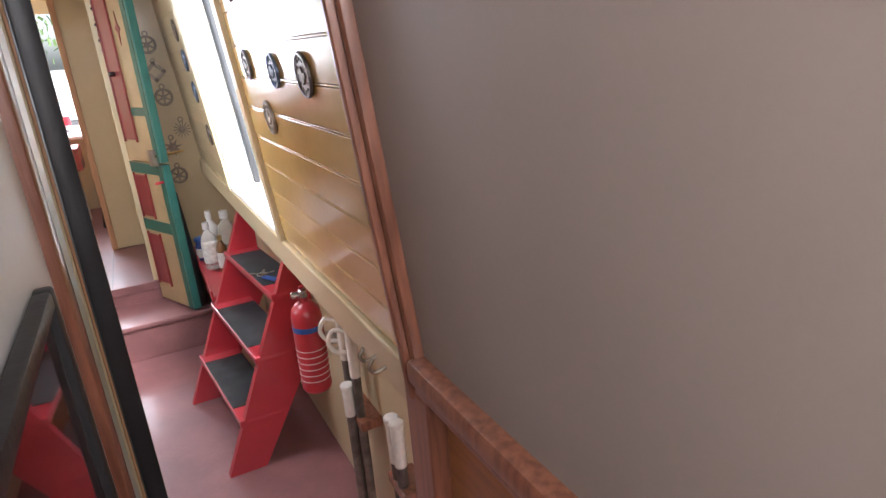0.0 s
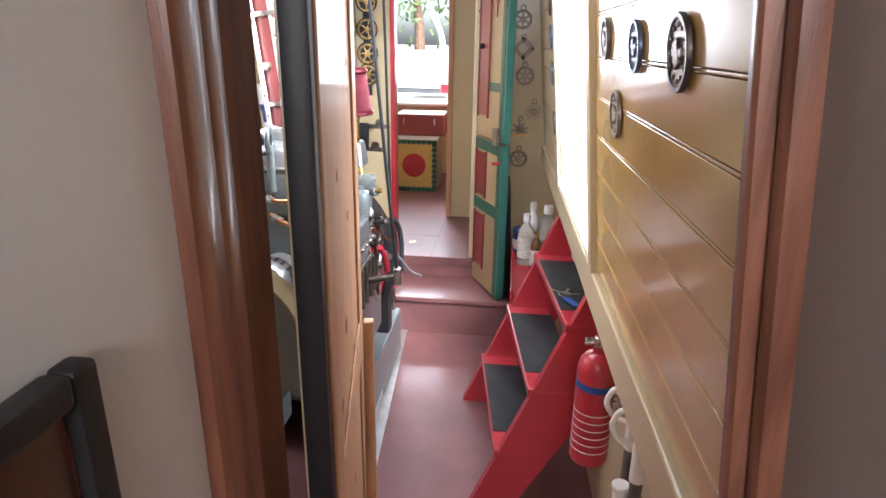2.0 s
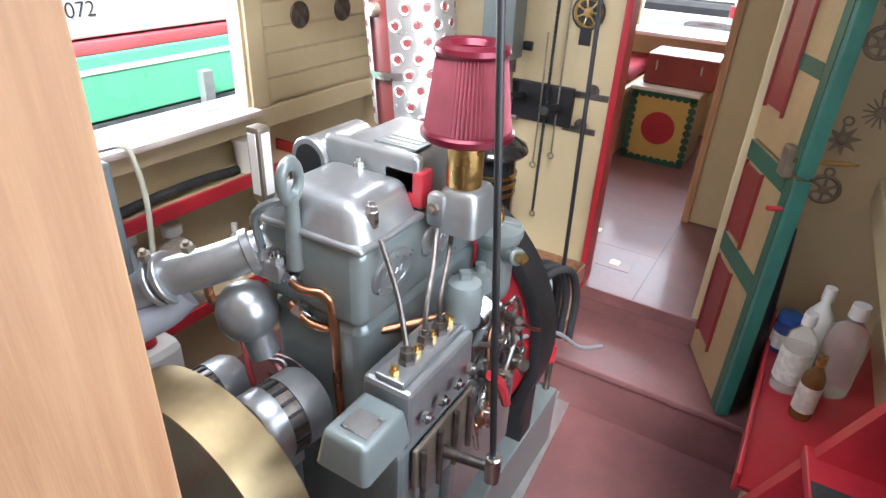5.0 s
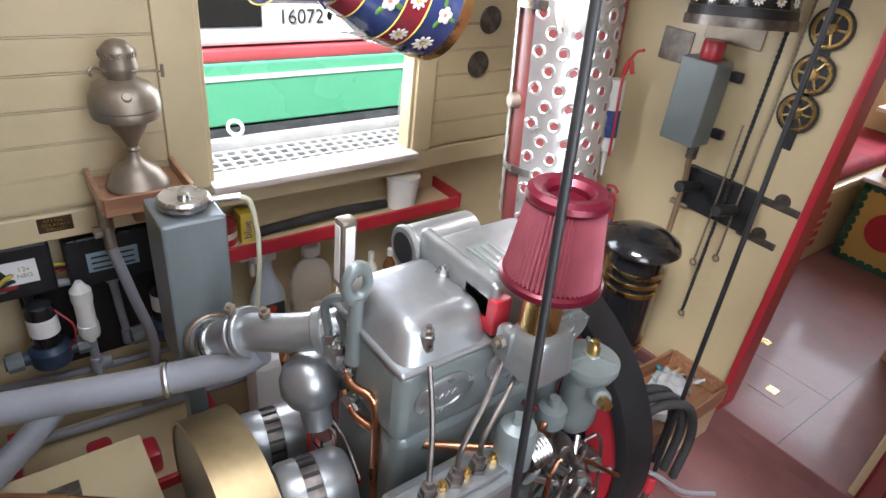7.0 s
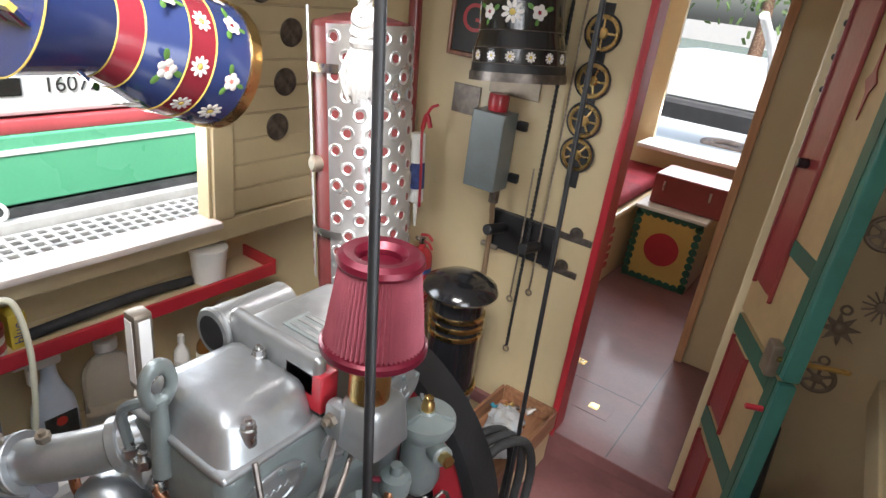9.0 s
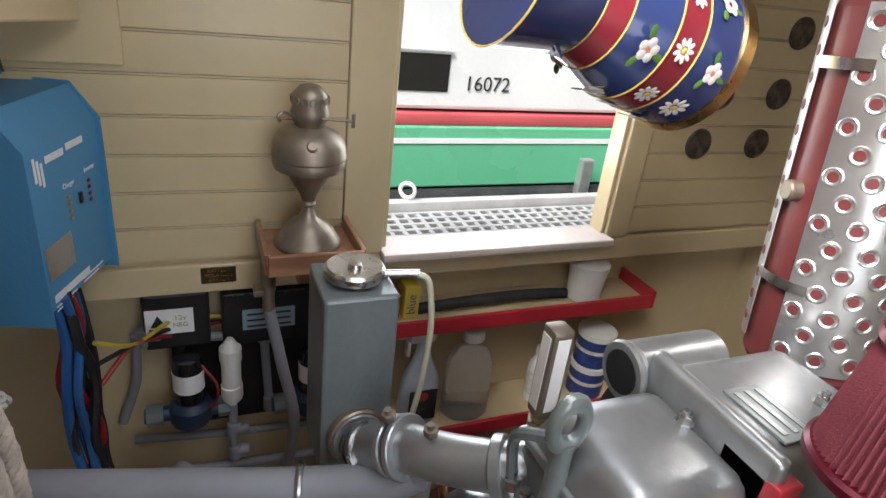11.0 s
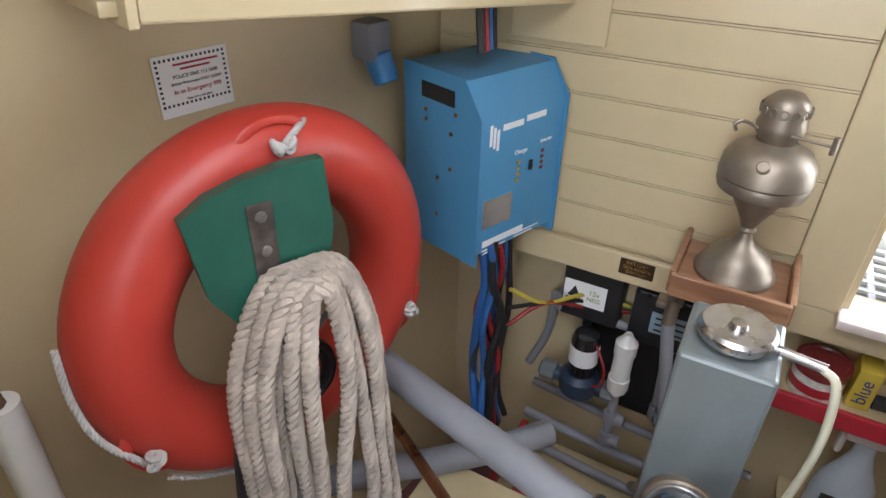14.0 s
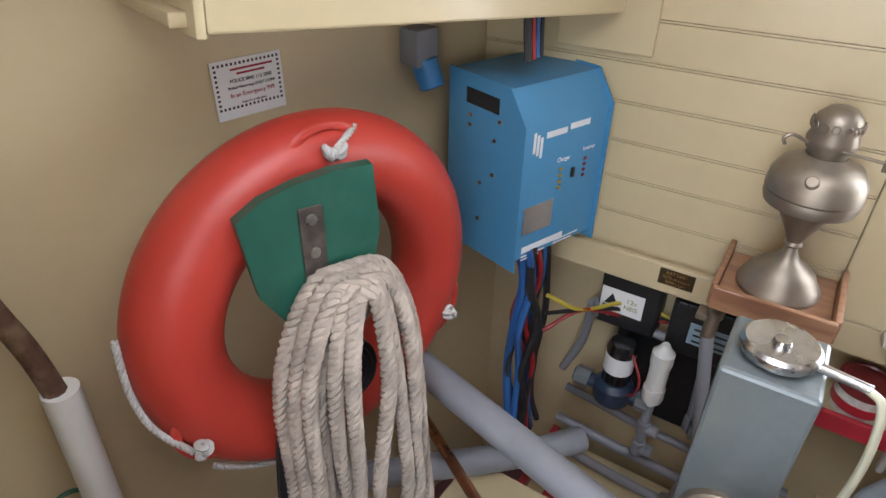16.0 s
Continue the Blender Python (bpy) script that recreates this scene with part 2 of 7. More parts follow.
# Frames of the walls: x along the wall, y out of it into the engine room, z up.
PORT = Matrix.Translation((-0.75, 0, 0)) @ Matrix(((0, 1, 0, 0), (1, 0, 0, 0), (0, 0, 1, 0), (0, 0, 0, 1)))
STAR = Matrix.Translation((1.02, 0, 0)) @ Matrix(((-0.02, -1, 0.0, 0), (1, -0.02, 0, 0), (0, 0, 1, 0), (0, 0, 0, 1)))
LEAN = Matrix(((1, 0, 0, 0), (0, 1, 0.10, -0.10 * 0.95), (0, 0, 1, 0), (0, 0, 0, 1)))
STARUP = STAR @ LEAN
NEAR = frame_of((0, -0.128, 0), (0.912, -0.41, 0))
NEARWALL = frame_of((0, -0.18, 0), (1, -0.19, 0))
SILL, GUN, TOP = 0.965, 0.92, 1.96


# ---- large structure ----
def slab(name, lo, hi, mat, m=None, bev=0.0, label="", category="", parent=None, kind="structure"):
    if parent:
        return part(name, boxed(lo, hi, bev, m), mat, parent, label)
    return part(name, boxed(lo, hi, bev, m), mat, None, label, category=category, kind=kind)


slab("floor", (-0.9, -2.4, -0.05), (1.3, 1.82, 0), M_floor, label="oxide red painted engine room floor", category="floor")
slab("ceiling", (-0.95, -2.4, TOP + 0.03), (1.3, 0.36, TOP + 0.06), M_white, label="white painted cabin ceiling", category="ceiling")
slab("ceiling", (-0.95, 0.92, TOP + 0.03), (1.3, 4.4, TOP + 0.06), M_white, label="white painted cabin ceiling", category="ceiling")
slab("ceiling", (-0.95, 0.36, TOP + 0.03), (-0.25, 0.92, TOP + 0.06), M_white, label="white painted cabin ceiling", category="ceiling")
slab("ceiling", (0.65, 0.36, TOP + 0.03), (1.3, 0.92, TOP + 0.06), M_white, label="white painted cabin ceiling", category="ceiling")

# Port side: backing wall with the window through it.
W0, W1, WTOP = 0.815, 1.45, 1.70
wall_port = thing("wall_port", PORT @ Vector((0.5, 0, 0)), "cream painted boarded cabin side with a window", "wall", kind="structure")
for lo, hi in (((-0.06, -0.05, GUN), (W0, -0.012, TOP + 0.03)), ((W1, -0.05, GUN), (2.2, -0.012, TOP + 0.03)),
               ((W0, -0.05, WTOP), (W1, -0.012, TOP + 0.03)), ((W0, -0.05, GUN), (W1, -0.012, SILL - 0.02))):
    part("backing", boxed(lo, hi, 0, PORT), M_yellow, wall_port)
part("lower_lining", boxed((-0.2, -0.14, 0.0), (2.2, -0.10, GUN), 0, PORT), M_yellow, wall_port)
part("gunwale_soffit", boxed((-0.03, -0.12, 0.895), (2.15, -0.012, 0.91), 0, PORT), M_yellow, wall_port)
part("gunwale_rail", boxed((-0.03, -0.012, 0.885), (2.15, 0.006, SILL - 0.012), 0.004, PORT), M_yellow, wall_port)
for lo, hi in (((W0 - 0.095, -0.012, SILL - 0.01), (W0, 0.010, TOP)), ((W1, -0.012, SILL - 0.01), (W1 + 0.07, 0.010, TOP)),
               ((W0 - 0.09, -0.012, WTOP), (W1 + 0.07, 0.007, WTOP + 0.09))):
    part("window_trim", boxed(lo, hi, 0.003, PORT), M_yellow, wall_port)
for lo, hi in (((W0 + 0.001, -0.055, SILL), (W0 + 0.012, -0.001, WTOP - 0.012)), ((W1 - 0.012, -0.055, SILL), (W1 - 0.001, -0.001, WTOP - 0.012)), ((W0 + 0.001, -0.055, WTOP - 0.012), (W1 - 0.001, -0.001, WTOP - 0.001))):
    part("window_reveal", boxed(lo, hi, 0.002, PORT), M_yellow, wall_port)
part("window_sill", boxed((W0 - 0.005, -0.055, SILL - 0.02), (W1 + 0.005, 0.045, SILL), 0.004, PORT), material("bleached cream sill paint", (0.70, 0.61, 0.55), 0.45, vary=0.07, scale=6), wall_port, "sun-bleached cream window sill board")

# Far bulkhead with its doorway.
YB = 2.14
DL, DR = 0.195, 0.655
wall_far = thing("wall_far", (0, YB, 0), "cream painted bulkhead with a red edged doorway", "wall", kind="structure")
part("panel", boxed((-0.86, YB, 0), (DL - 0.012, YB + 0.035, TOP + 0.03)), M_yellow, wall_far)
part("panel", boxed((DR, YB, 0), (1.20, YB + 0.035, TOP + 0.03)), M_yellow, wall_far)
part("panel", boxed((DL - 0.012, YB, 1.80), (DR, YB + 0.035, TOP + 0.03)), M_yellow, wall_far)
part("red_jamb", boxed((DL - 0.012, YB - 0.022, 0.29), (DL + 0.012, YB + 0.06, 1.80), 0.003), M_red, wall_far, "bright red painted door jamb")
part("hinge_post", boxed((DR - 0.05, YB - 0.002, 0.30), (DR - 0.001, YB + 0.06, 1.80), 0.004), M_yellow, wall_far)

# Steps up to the back cabin and its floor.
step = thing("step", (0.6, 1.78, 0), "oxide red painted wooden step to the back cabin", "step", kind="structure")
part("riser", boxed((0.0, 1.81, 0.001), (1.2, 1.83, 0.175)), M_floor, step)
part("tread", boxed((0.0, 1.795, 0.175), (1.2, YB, 0.20), 0.006), M_floor, step)
part("riser", boxed((0.0, YB - 0.012, 0.20), (1.2, YB - 0.001, 0.285)), M_floor, step)
part("floor_back_cabin", boxed((-0.85, YB - 0.02, 0.26), (1.25, 4.6, 0.31), 0.004), M_floor, None, "oxide red painted back cabin floor", category="floor", kind="structure")

# Starboard side: boarded above the gunwale, plain below, with the side hatch.
H0, H1, HTOP = 0.345, 1.16, 1.84
TRIM = -0.59
wall_star = thing("wall_starboard", STAR @ Vector((0.2, 0, 0)), "golden boarded cabin side with an open side hatch", "wall", kind="structure")
for lo, hi in (((TRIM, -0.05, GUN), (H0 - 0.02, -0.012, TOP + 0.1)), ((H1 + 0.01, -0.05, GUN), (2.2, -0.012, TOP + 0.1)), ((H0 - 0.02, -0.05, HTOP), (H1 + 0.01, -0.012, TOP + 0.1))):
    part("backing", boxed(lo, hi, 0, STARUP), M_gold, wall_star)
part("lower_lining", boxed((TRIM, -0.17, 0.0), (2.2, -0.13, GUN + 0.01), 0, STAR), M_yellow, wall_star)
part("gunwale_rail", boxed((TRIM + 0.03, -0.128, 0.865), (2.1, 0.012, 0.945), 0.005, STAR), M_yellow, wall_star)
part("hatch_sill", boxed((H0 - 0.01, -0.14, 0.945), (H1, 0.008, 0.957), 0.003, STAR), M_white, wall_star)
for a, b in ((H0 - 0.05, H0), (H1, H1 + 0.05)):
    part("hatch_post", boxed((a, -0.05, 0.93), (b, 0.014, TOP), 0.004, STARUP), M_yellow, wall_star)

# Near bulkhead, skewed, with the doorway that the walk passes through.
wall_near = thing("wall_near", NEAR @ Vector((-0.3, 0, 0)), "cream painted bulkhead hung with gear", "wall", kind="structure")
part("panel", boxed((-0.89, -0.03, 0), (0.335, 0, TOP + 0.03), 0, NEARWALL), M_yellow, wall_near)
part("panel", boxed((0.336, -0.03, 1.85), (1.2, 0, TOP + 0.03), 0, NEAR), M_yellow, wall_near)
part("jamb", boxed((0.505, -0.623, 0), (0.579, -0.575, TOP + 0.02), 0.007), M_brown, wall_near, "stained mahogany door jamb")
part("jamb_moulding", boxed((0.505, -0.5745, 0), (0.573, -0.531, TOP + 0.02), 0.010), M_brown, wall_near)
part("jamb_lining", boxed((0.505, -0.5305, 0), (0.553, -0.425, TOP + 0.02), 0.004), M_brown, wall_near, "stained lining of the doorway")

# Passage of the cabin before the engine room.
slab("wall_passage", (0.53, -2.4, 0), (0.565, -0.6235, TOP + 0.03), M_white, label="white painted passage wall", category="wall")
slab("wall_cabin_end", (-0.9, -2.45, 0), (1.3, -2.4, TOP + 0.03), M_white, label="white painted cabin end wall", category="wall")
cabin_side = thing("wall_cabin_side", STAR @ Vector((-1.4, 0, 0)), "beige lined cabin side with stained wood trim", "wall", kind="structure")
part("lining", boxed((-2.4, -0.04, 0.98), (TRIM - 0.01, 0.0, TOP + 0.1), 0, STARUP), M_beige, cabin_side, "smooth beige lining board")
part("gunwale_capping", boxed((-2.4, -0.03, 0.945), (TRIM - 0.03, 0.035, 0.99), 0.012, STAR), M_brown, cabin_side)
part("capping_bead", boxed((-2.4, -0.03, 0.92), (TRIM - 0.03, 0.022, 0.945), 0.006, STAR), M_brown, cabin_side)
part("lower_panel", boxed((-2.4, -0.05, 0.0), (TRIM - 0.06, -0.012, 0.92), 0, STAR), M_panelwood, cabin_side, "orange varnished plywood panel")
for d, w, h in ((0.0, 0.022, 0.018), (0.022, 0.02, 0.030), (0.042, 0.024, 0.022)):
    part("corner_moulding", boxed((TRIM - 0.045 + d, -0.02, 0.90), (TRIM - 0.045 + d + w, h, TOP + 0.1), 0.006, STARUP), M_brown, cabin_side)
part("post", boxed((TRIM - 0.075, -0.05, 0.0), (TRIM + 0.02, 0.02, 0.92), 0.008, STAR), M_brown, cabin_side)

# Back cabin shell.
slab("wall_back_port", (-0.86, YB + 0.035, 0.2), (-0.80, 4.5, TOP + 0.03), M_yellow, label="cream painted back cabin side", category="wall")
slab("wall_back_starboard", (1.15, YB + 0.035, 0.2), (1.2, 4.5, TOP + 0.03), M_yellow, label="cream painted back cabin side", category="wall")
wall_stern = thing("wall_stern", (0.2, 4.4, 0.3), "cream stern bulkhead with an open doorway", "wall", kind="structure")
for lo, hi in (((-0.8, 4.4, 0.2), (-0.34, 4.44, TOP + 0.03)), ((0.36, 4.4, 0.2), (1.2, 4.44, TOP + 0.03)), ((-0.34, 4.4, 0.2), (0.36, 4.44, 0.92)), ((-0.34, 4.4, 1.86), (0.36, 4.44, TOP + 0.03))):
    part("panel", boxed(lo, hi), M_yellow, wall_stern)
slab("wall_engine_fore_port", (-0.95, -2.4, 0), (-0.89, 0.2, TOP + 0.03), M_white, label="white cabin side", category="wall")

# Outside: water, jetty and sky light come from the world.
slab("ground", (-400, -400, -0.62), (400, 400, -0.6), M_ground, label="gravel ground far around the basin", category="ground")
slab("water", (-30, -60, -0.6), (30, 60, -0.25), M_water, label="still green canal water", category="water")


def boards(parent, name, m, x0, x1, z0, z1, mat, pitch=0.078, thick=0.012):
    """Rows of beaded boards, each a piece of its own on one shared mesh."""
    n = max(1, round((z1 - z0) / pitch))
    p = (z1 - z0) / n
    bm = bmesh.new()
    box(bm, (x0, -thick, z0 + 0.0008), (x1, 0, z0 + p - 0.0052), 0.0009)
    box(bm, (x0, -thick, z0 + p - 0.0042), (x1, -0.0004, z0 + p - 0.0004), 0.0009)
    bm.transform(m)
    first = part(name, bm, mat)
    first.parent, first.matrix_parent_inverse = parent, Matrix.Translation(-ORIGIN[parent])
    first.matrix_basis = Matrix.Translation((0, 0, 0))
    for k in range(1, n):
        ob = first.copy()
        scene.collection.objects.link(ob)
        ob.matrix_basis = Matrix.Translation(m.to_3x3() @ Vector((0, 0, k * p)))


boards(wall_port, "board", PORT, -0.03, W0 - 0.096, SILL, TOP, M_board)
boards(wall_port, "board", PORT, W1 + 0.071, 2.138, SILL, TOP, M_board)
boards(wall_star, "board", STARUP, TRIM + 0.025, H0 - 0.051, 0.95, TOP, M_gold)
boards(wall_star, "board", STARUP, H1 + 0.051, 2.12, 0.95, TOP, M_board)
part("corner_patch", boxed((0.13, 0.0, 1.36), (0.315, 0.010, 1.9), 0.003, PORT), M_yellow, wall_port)
part("hatch_reveal", boxed((H1 - 0.012, -0.09, 0.957), (H1 - 0.001, 0.0, HTOP), 0.002, STARUP), M_white, wall_star, "white painted hatch reveal")
part("hatch_reveal", boxed((H0 + 0.001, -0.09, 0.957), (H0 + 0.012, 0.0, HTOP), 0.002, STARUP), M_white, wall_star)
# Strip added for the black edge of the opened steel hatch door.
part("hatch_outer_edge", boxed((H1 - 0.03, -0.115, 0.957), (H1 - 0.001, -0.091, HTOP), 0.006, STARUP), M_black, wall_star, "black outer edge of the hatch")
FASCIA = frame_of((-0.017, 0.05, 1.497), (-0.69, 0.211, -0.062))
part("fascia", boxed((0.0, 0.0, 0.0), (0.725, 0.022, 0.17), 0.004, FASCIA), M_yellow, wall_near, "cream painted fascia board over the gear")
part("fascia_soffit", boxed((-0.03, 0.022, 0.004), (0.725, 0.25, 0.02), 0.003, FASCIA), M_yellow, wall_near)
part("fascia_end", boxed((-0.012, -0.001, -0.004), (-0.001, 0.24, 0.17), 0.002, FASCIA), M_yellow, wall_near)
part("teal_post", boxed((0.285, 0.001, 0.0), (0.31, 0.022, 1.9), 0.003, NEARWALL), M_teal, wall_near, "teal painted post")


# ---- things: passage and starboard side ----
def place(bm, m):
    bm.transform(m)
    return bm


def text(body, size, m, mat, parent, name="lettering"):
    c = bpy.data.curves.new(name, "FONT")
    c.body, c.size, c.extrude, c.align_x, c.align_y = body, size, 0.0004, "CENTER", "CENTER"
    c.materials.append(mat)
    ob = new(name, c)
    ob.parent = parent
    ob.matrix_basis = Matrix.Translation(-ORIGIN[parent]) @ m
    ORIGIN[ob] = ORIGIN[parent]
    return ob


def facing(origin, right, up):
    """A frame with x along right and y along up, z towards the viewer."""
    x, y = Vector(right).normalized(), Vector(up).normalized()
    z = x.cross(y).normalized()
    y = z.cross(x)
    return Matrix.Translation(origin) @ Matrix((x, y, z)).transposed().to_4x4()


# Pine door standing open into the engine room.
DOOR = frame_of((0.598, -0.475, 0), (-0.142, 0.72, 0))
door = thing("door_1", DOOR @ Vector((0.3, 0, 0.02)), "open varnished pine door with knots", "door", kind="structure")
part("leaf", boxed((0.09, -0.016, 0.02), (0.765, 0.016, 1.84), 0.003, DOOR), M_pine, door)
for a, b in ((0.09, 0.185), (0.665, 0.765)):
    part("stile", boxed((a, -0.022, 0.02), (b, -0.0165, 1.84), 0.004, DOOR), M_pine, door)
for k, (a, b) in enumerate(((0.02, 0.20), (0.74, 0.84), (1.72, 1.84))):
    part("rail", boxed((0.186, -0.0215, a), (0.664, -0.0165, b), 0.004, DOOR), M_pine, door)
part("hinge_edge", boxed((0.055, -0.018, 0.02), (0.0895, 0.012, 1.84), 0.003, DOOR), M_black, door, "black painted hinge edge")
part("painted_back", boxed((0.09, 0.0165, 0.02), (0.765, 0.020, 1.84), 0.001, DOOR), M_yellow, door, "cream painted engine room face")
M_knot = material("pine knot", (0.24, 0.10, 0.045), 0.5, vary=0.2, scale=40)
for kx, kz, r in ((0.28, 1.52, 0.016), (0.48, 1.14, 0.012), (0.36, 0.98, 0.018), (0.52, 0.85, 0.014), (0.24, 0.90, 0.016), (0.42, 0.62, 0.011), (0.55, 1.40, 0.010), (0.30, 1.25, 0.012)):
    bm = bmesh.new()
    lathe(bm, [(r, 0), (r * 0.9, 0.0012), (0, 0.0016)], Matrix.Translation((0, 0, 0)) , 16)
    bm.transform(DOOR @ Matrix.Translation((kx, -0.0172, kz)) @ pose(0, 0, 0, 90) @ Matrix.Diagonal((1.0, 0.8, 0.6, 1)))
    part("knot", bm, M_knot, door)
bm = bmesh.new()
box(bm, (0.0, -0.012, 0.0), (0.035, 0.012, 0.50), 0.004, DOOR @ Matrix.Translation((0.70, -0.036, 0.30)) @ pose(0, 0, 0, 0, 6, 0))
part("brace", bm, M_pine, door, "pale pine brace strip")

# Picture on the passage wall.
pic = thing("picture_frame", (0.575, -0.95, 0.75), "glazed picture in a dark frame on a white wall", "picture")
for lo, hi in (((0.567, -1.20, 0.75), (0.585, -1.18, 1.27)), ((0.567, -0.77, 0.75), (0.585, -0.75, 1.27)), ((0.567, -1.18, 1.25), (0.585, -0.77, 1.27)), ((0.567, -1.18, 0.75), (0.585, -0.77, 0.77))):
    part("rail", boxed(lo, hi, 0.004), M_black, pic)
part("mount", boxed((0.567, -1.179, 0.771), (0.572, -0.771, 1.249)), M_darkred, pic)
M_glass = bpy.data.materials.new("clear glass")
M_glass.use_nodes = True
g = M_glass.node_tree.nodes["Principled BSDF"]
g.inputs["Transmission Weight"].default_value, g.inputs["Roughness"].default_value, g.inputs["IOR"].default_value = 1.0, 0.02, 1.45
M_clear = bpy.data.materials.new("clear plastic")
M_clear.use_nodes = True
g = M_clear.node_tree.nodes["Principled BSDF"]
g.inputs["Base Color"].default_value, g.inputs["Transmission Weight"].default_value, g.inputs["Roughness"].default_value, g.inputs["IOR"].default_value = (0.86, 0.84, 0.78, 1), 0.75, 0.12, 1.15
part("glass", boxed((0.5725, -1.179, 0.771), (0.576, -0.771, 1.249)), M_glass, pic)

# Cupboard latch in the lower panel.
latch = thing("cupboard_latch", STAR @ Vector((-0.92, 0.0, 0.80)), "black metal latch on an orange wood panel", "latch")
bm = bmesh.new()
cyl(bm, STAR @ Vector((-0.92, -0.012, 0.80)), STAR @ Vector((-0.92, 0.02, 0.80)), 0.010, bev=0.002)
part("knob", bm, M_blackgloss, latch)
bm = bmesh.new()
tube(bm, [STAR @ Vector(p) for p in ((-0.92, 0.02, 0.805), (-0.94, 0.026, 0.79), (-0.99, 0.024, 0.765))], 0.008, 8)
part("lever", bm, M_blackgloss, latch)

# Ladder below the side hatch.
ladder = thing("step_ladder", (0.86, 0.9, 0), "red painted boat steps with black grip treads", "ladder")
SKEW = Matrix(((1, -0.115, 0, 0.069), (0, 1, 0, 0), (0, 0, 1, 0), (0, 0, 0, 1)))
for y0, y1 in ((0.598, 0.626), (1.205, 1.233)):
    bm = bmesh.new()
    prism(bm, [(0.730, 0.0), (0.865, 0.0), (1.125, 0.46), (1.130, 0.84), (1.078, 0.84)], y1 - y0, SKEW @ Matrix(((1, 0, 0, 0), (0, 0, 1, y0), (0, 1, 0, 0), (0, 0, 0, 1))))
    part("stringer", bm, M_red, ladder)
for x0, z, deep in ((0.812, 0.216, 0.155), (0.905, 0.445, 0.155), (1.0, 0.668, 0.128)):
    part("tread", boxed((x0 - 0.01, 0.5975, z - 0.028), (x0 + deep, 1.235, z), 0.004, SKEW), M_red, ladder)
    part("grip_strip", boxed((x0 - 0.006, 0.70, z + 0.0003), (x0 + deep - 0.005, 1.14, z + 0.003), 0.001, SKEW), M_rubber, ladder, "worn black rubber grip strip")
keys = thing("key_bunch", (1.01, 0.78, 0.676), "small bunch of metal keys with a blue fob", "keys")
bm = bmesh.new()
torus(bm, 0.018, 0.002, Matrix.Translation((1.00, 0.80, 0.679)), 20, 6)
part("key_ring", bm, M_steel, keys)
for a in (10, 70, 140):
    part("key", boxed((0, -0.005, 0), (0.05, 0.005, 0.002), 0.0005, pose(1.00, 0.80, 0.677 + a * 0.00002, 0, 0, a)), M_oldbrass, keys)
M_bluelabel = material("blue plastic", (0.03, 0.10, 0.36), 0.45, vary=0.08)
part("fob", boxed((0, -0.012, 0), (0.07, 0.012, 0.006), 0.002, pose(1.0, 0.77, 0.676, 0, 0, -60)), M_bluelabel, keys)


def extinguisher(at, r, h, label):
    t = thing("fire_extinguisher", at, label, "extinguisher")
    m = Matrix.Translation(at)
    part("cylinder", lathe(bmesh.new(), [(r * 0.9, 0), (r, 0.01), (r, h * 0.72), (r * 0.9, h * 0.79), (r * 0.6, h * 0.84), (r * 0.32, h * 0.86), (r * 0.3, h * 0.9)], m, 28), M_red, t)
    part("blue_band", lathe(bmesh.new(), [(r + 0.0006, h * 0.60), (r + 0.0006, h * 0.65)], m, 28), M_bluelabel, t, "thin blue band")
    bm = bmesh.new()
    for k in range(6):
        z = h * (0.12 + 0.06 * k)
        lathe(bm, [(r + 0.0007, z), (r + 0.0007, z + h * 0.007)], m, 28)
    part("print", bm, material("white print", (0.75, 0.7, 0.7), 0.5, bump=0, vary=0.02), t)
    bm = cyl(bmesh.new(), m @ Vector((0, 0, h * 0.88)), m @ Vector((0, 0, h * 0.97)), r * 0.3, bev=0.003)
    cyl(bm, m @ Vector((0, 0, h * 0.93)), m @ Vector((-r * 0.75, 0, h * 0.93)), r * 0.2, bev=0.002)
    part("valve", bm, M_steel, t)
    part("handle", tube(bmesh.new(), [m @ Vector(p) for p in ((-r * 0.2, 0, h * 0.985), (r * 0.5, 0, h * 1.0), (r * 1.0, 0, h * 0.96))], r * 0.13, 8), M_red, t)
    part("carry_handle", tube(bmesh.new(), [m @ Vector(p) for p in ((0, 0, h * 0.92), (r * 0.6, 0, h * 0.92), (r * 1.05, 0, h * 0.86))], r * 0.12, 8), M_red, t)
    part("bracket", boxed((r * 0.3, -r * 0.4, h * 0.4), (r * 2.5, r * 0.4, h * 0.5), 0.003, m), M_steel, t)
    return t


fe = extinguisher((1.045, 0.33, 0.42), 0.048, 0.36, "large red fire extinguisher on a cream wall")
extinguisher((-0.42, 2.085, 0.50), 0.042, 0.36, "small red fire extinguisher strapped to a bulkhead")


def windlass(x, y, z0, z1, white_to, label):
    t = thing("walking_stick", (x, y, z0), label, "stick", "sticks on the wall")
    part("shaft", cyl(bmesh.new(), (x, y, z0), (x, y, white_to), 0.013, 0.014, 12), M_steelgrey, t)
    bm = cyl(bmesh.new(), (x, y, white_to), (x, y, z1), 0.016, 0.017, 12, 0.002)
    cyl(bm, (x, y, z1), (x, y, z1 + 0.014), 0.020, 0.020, 12, 0.003)
    part("white_top", bm, M_whitechip, t, "chipped white painted top")
    return t


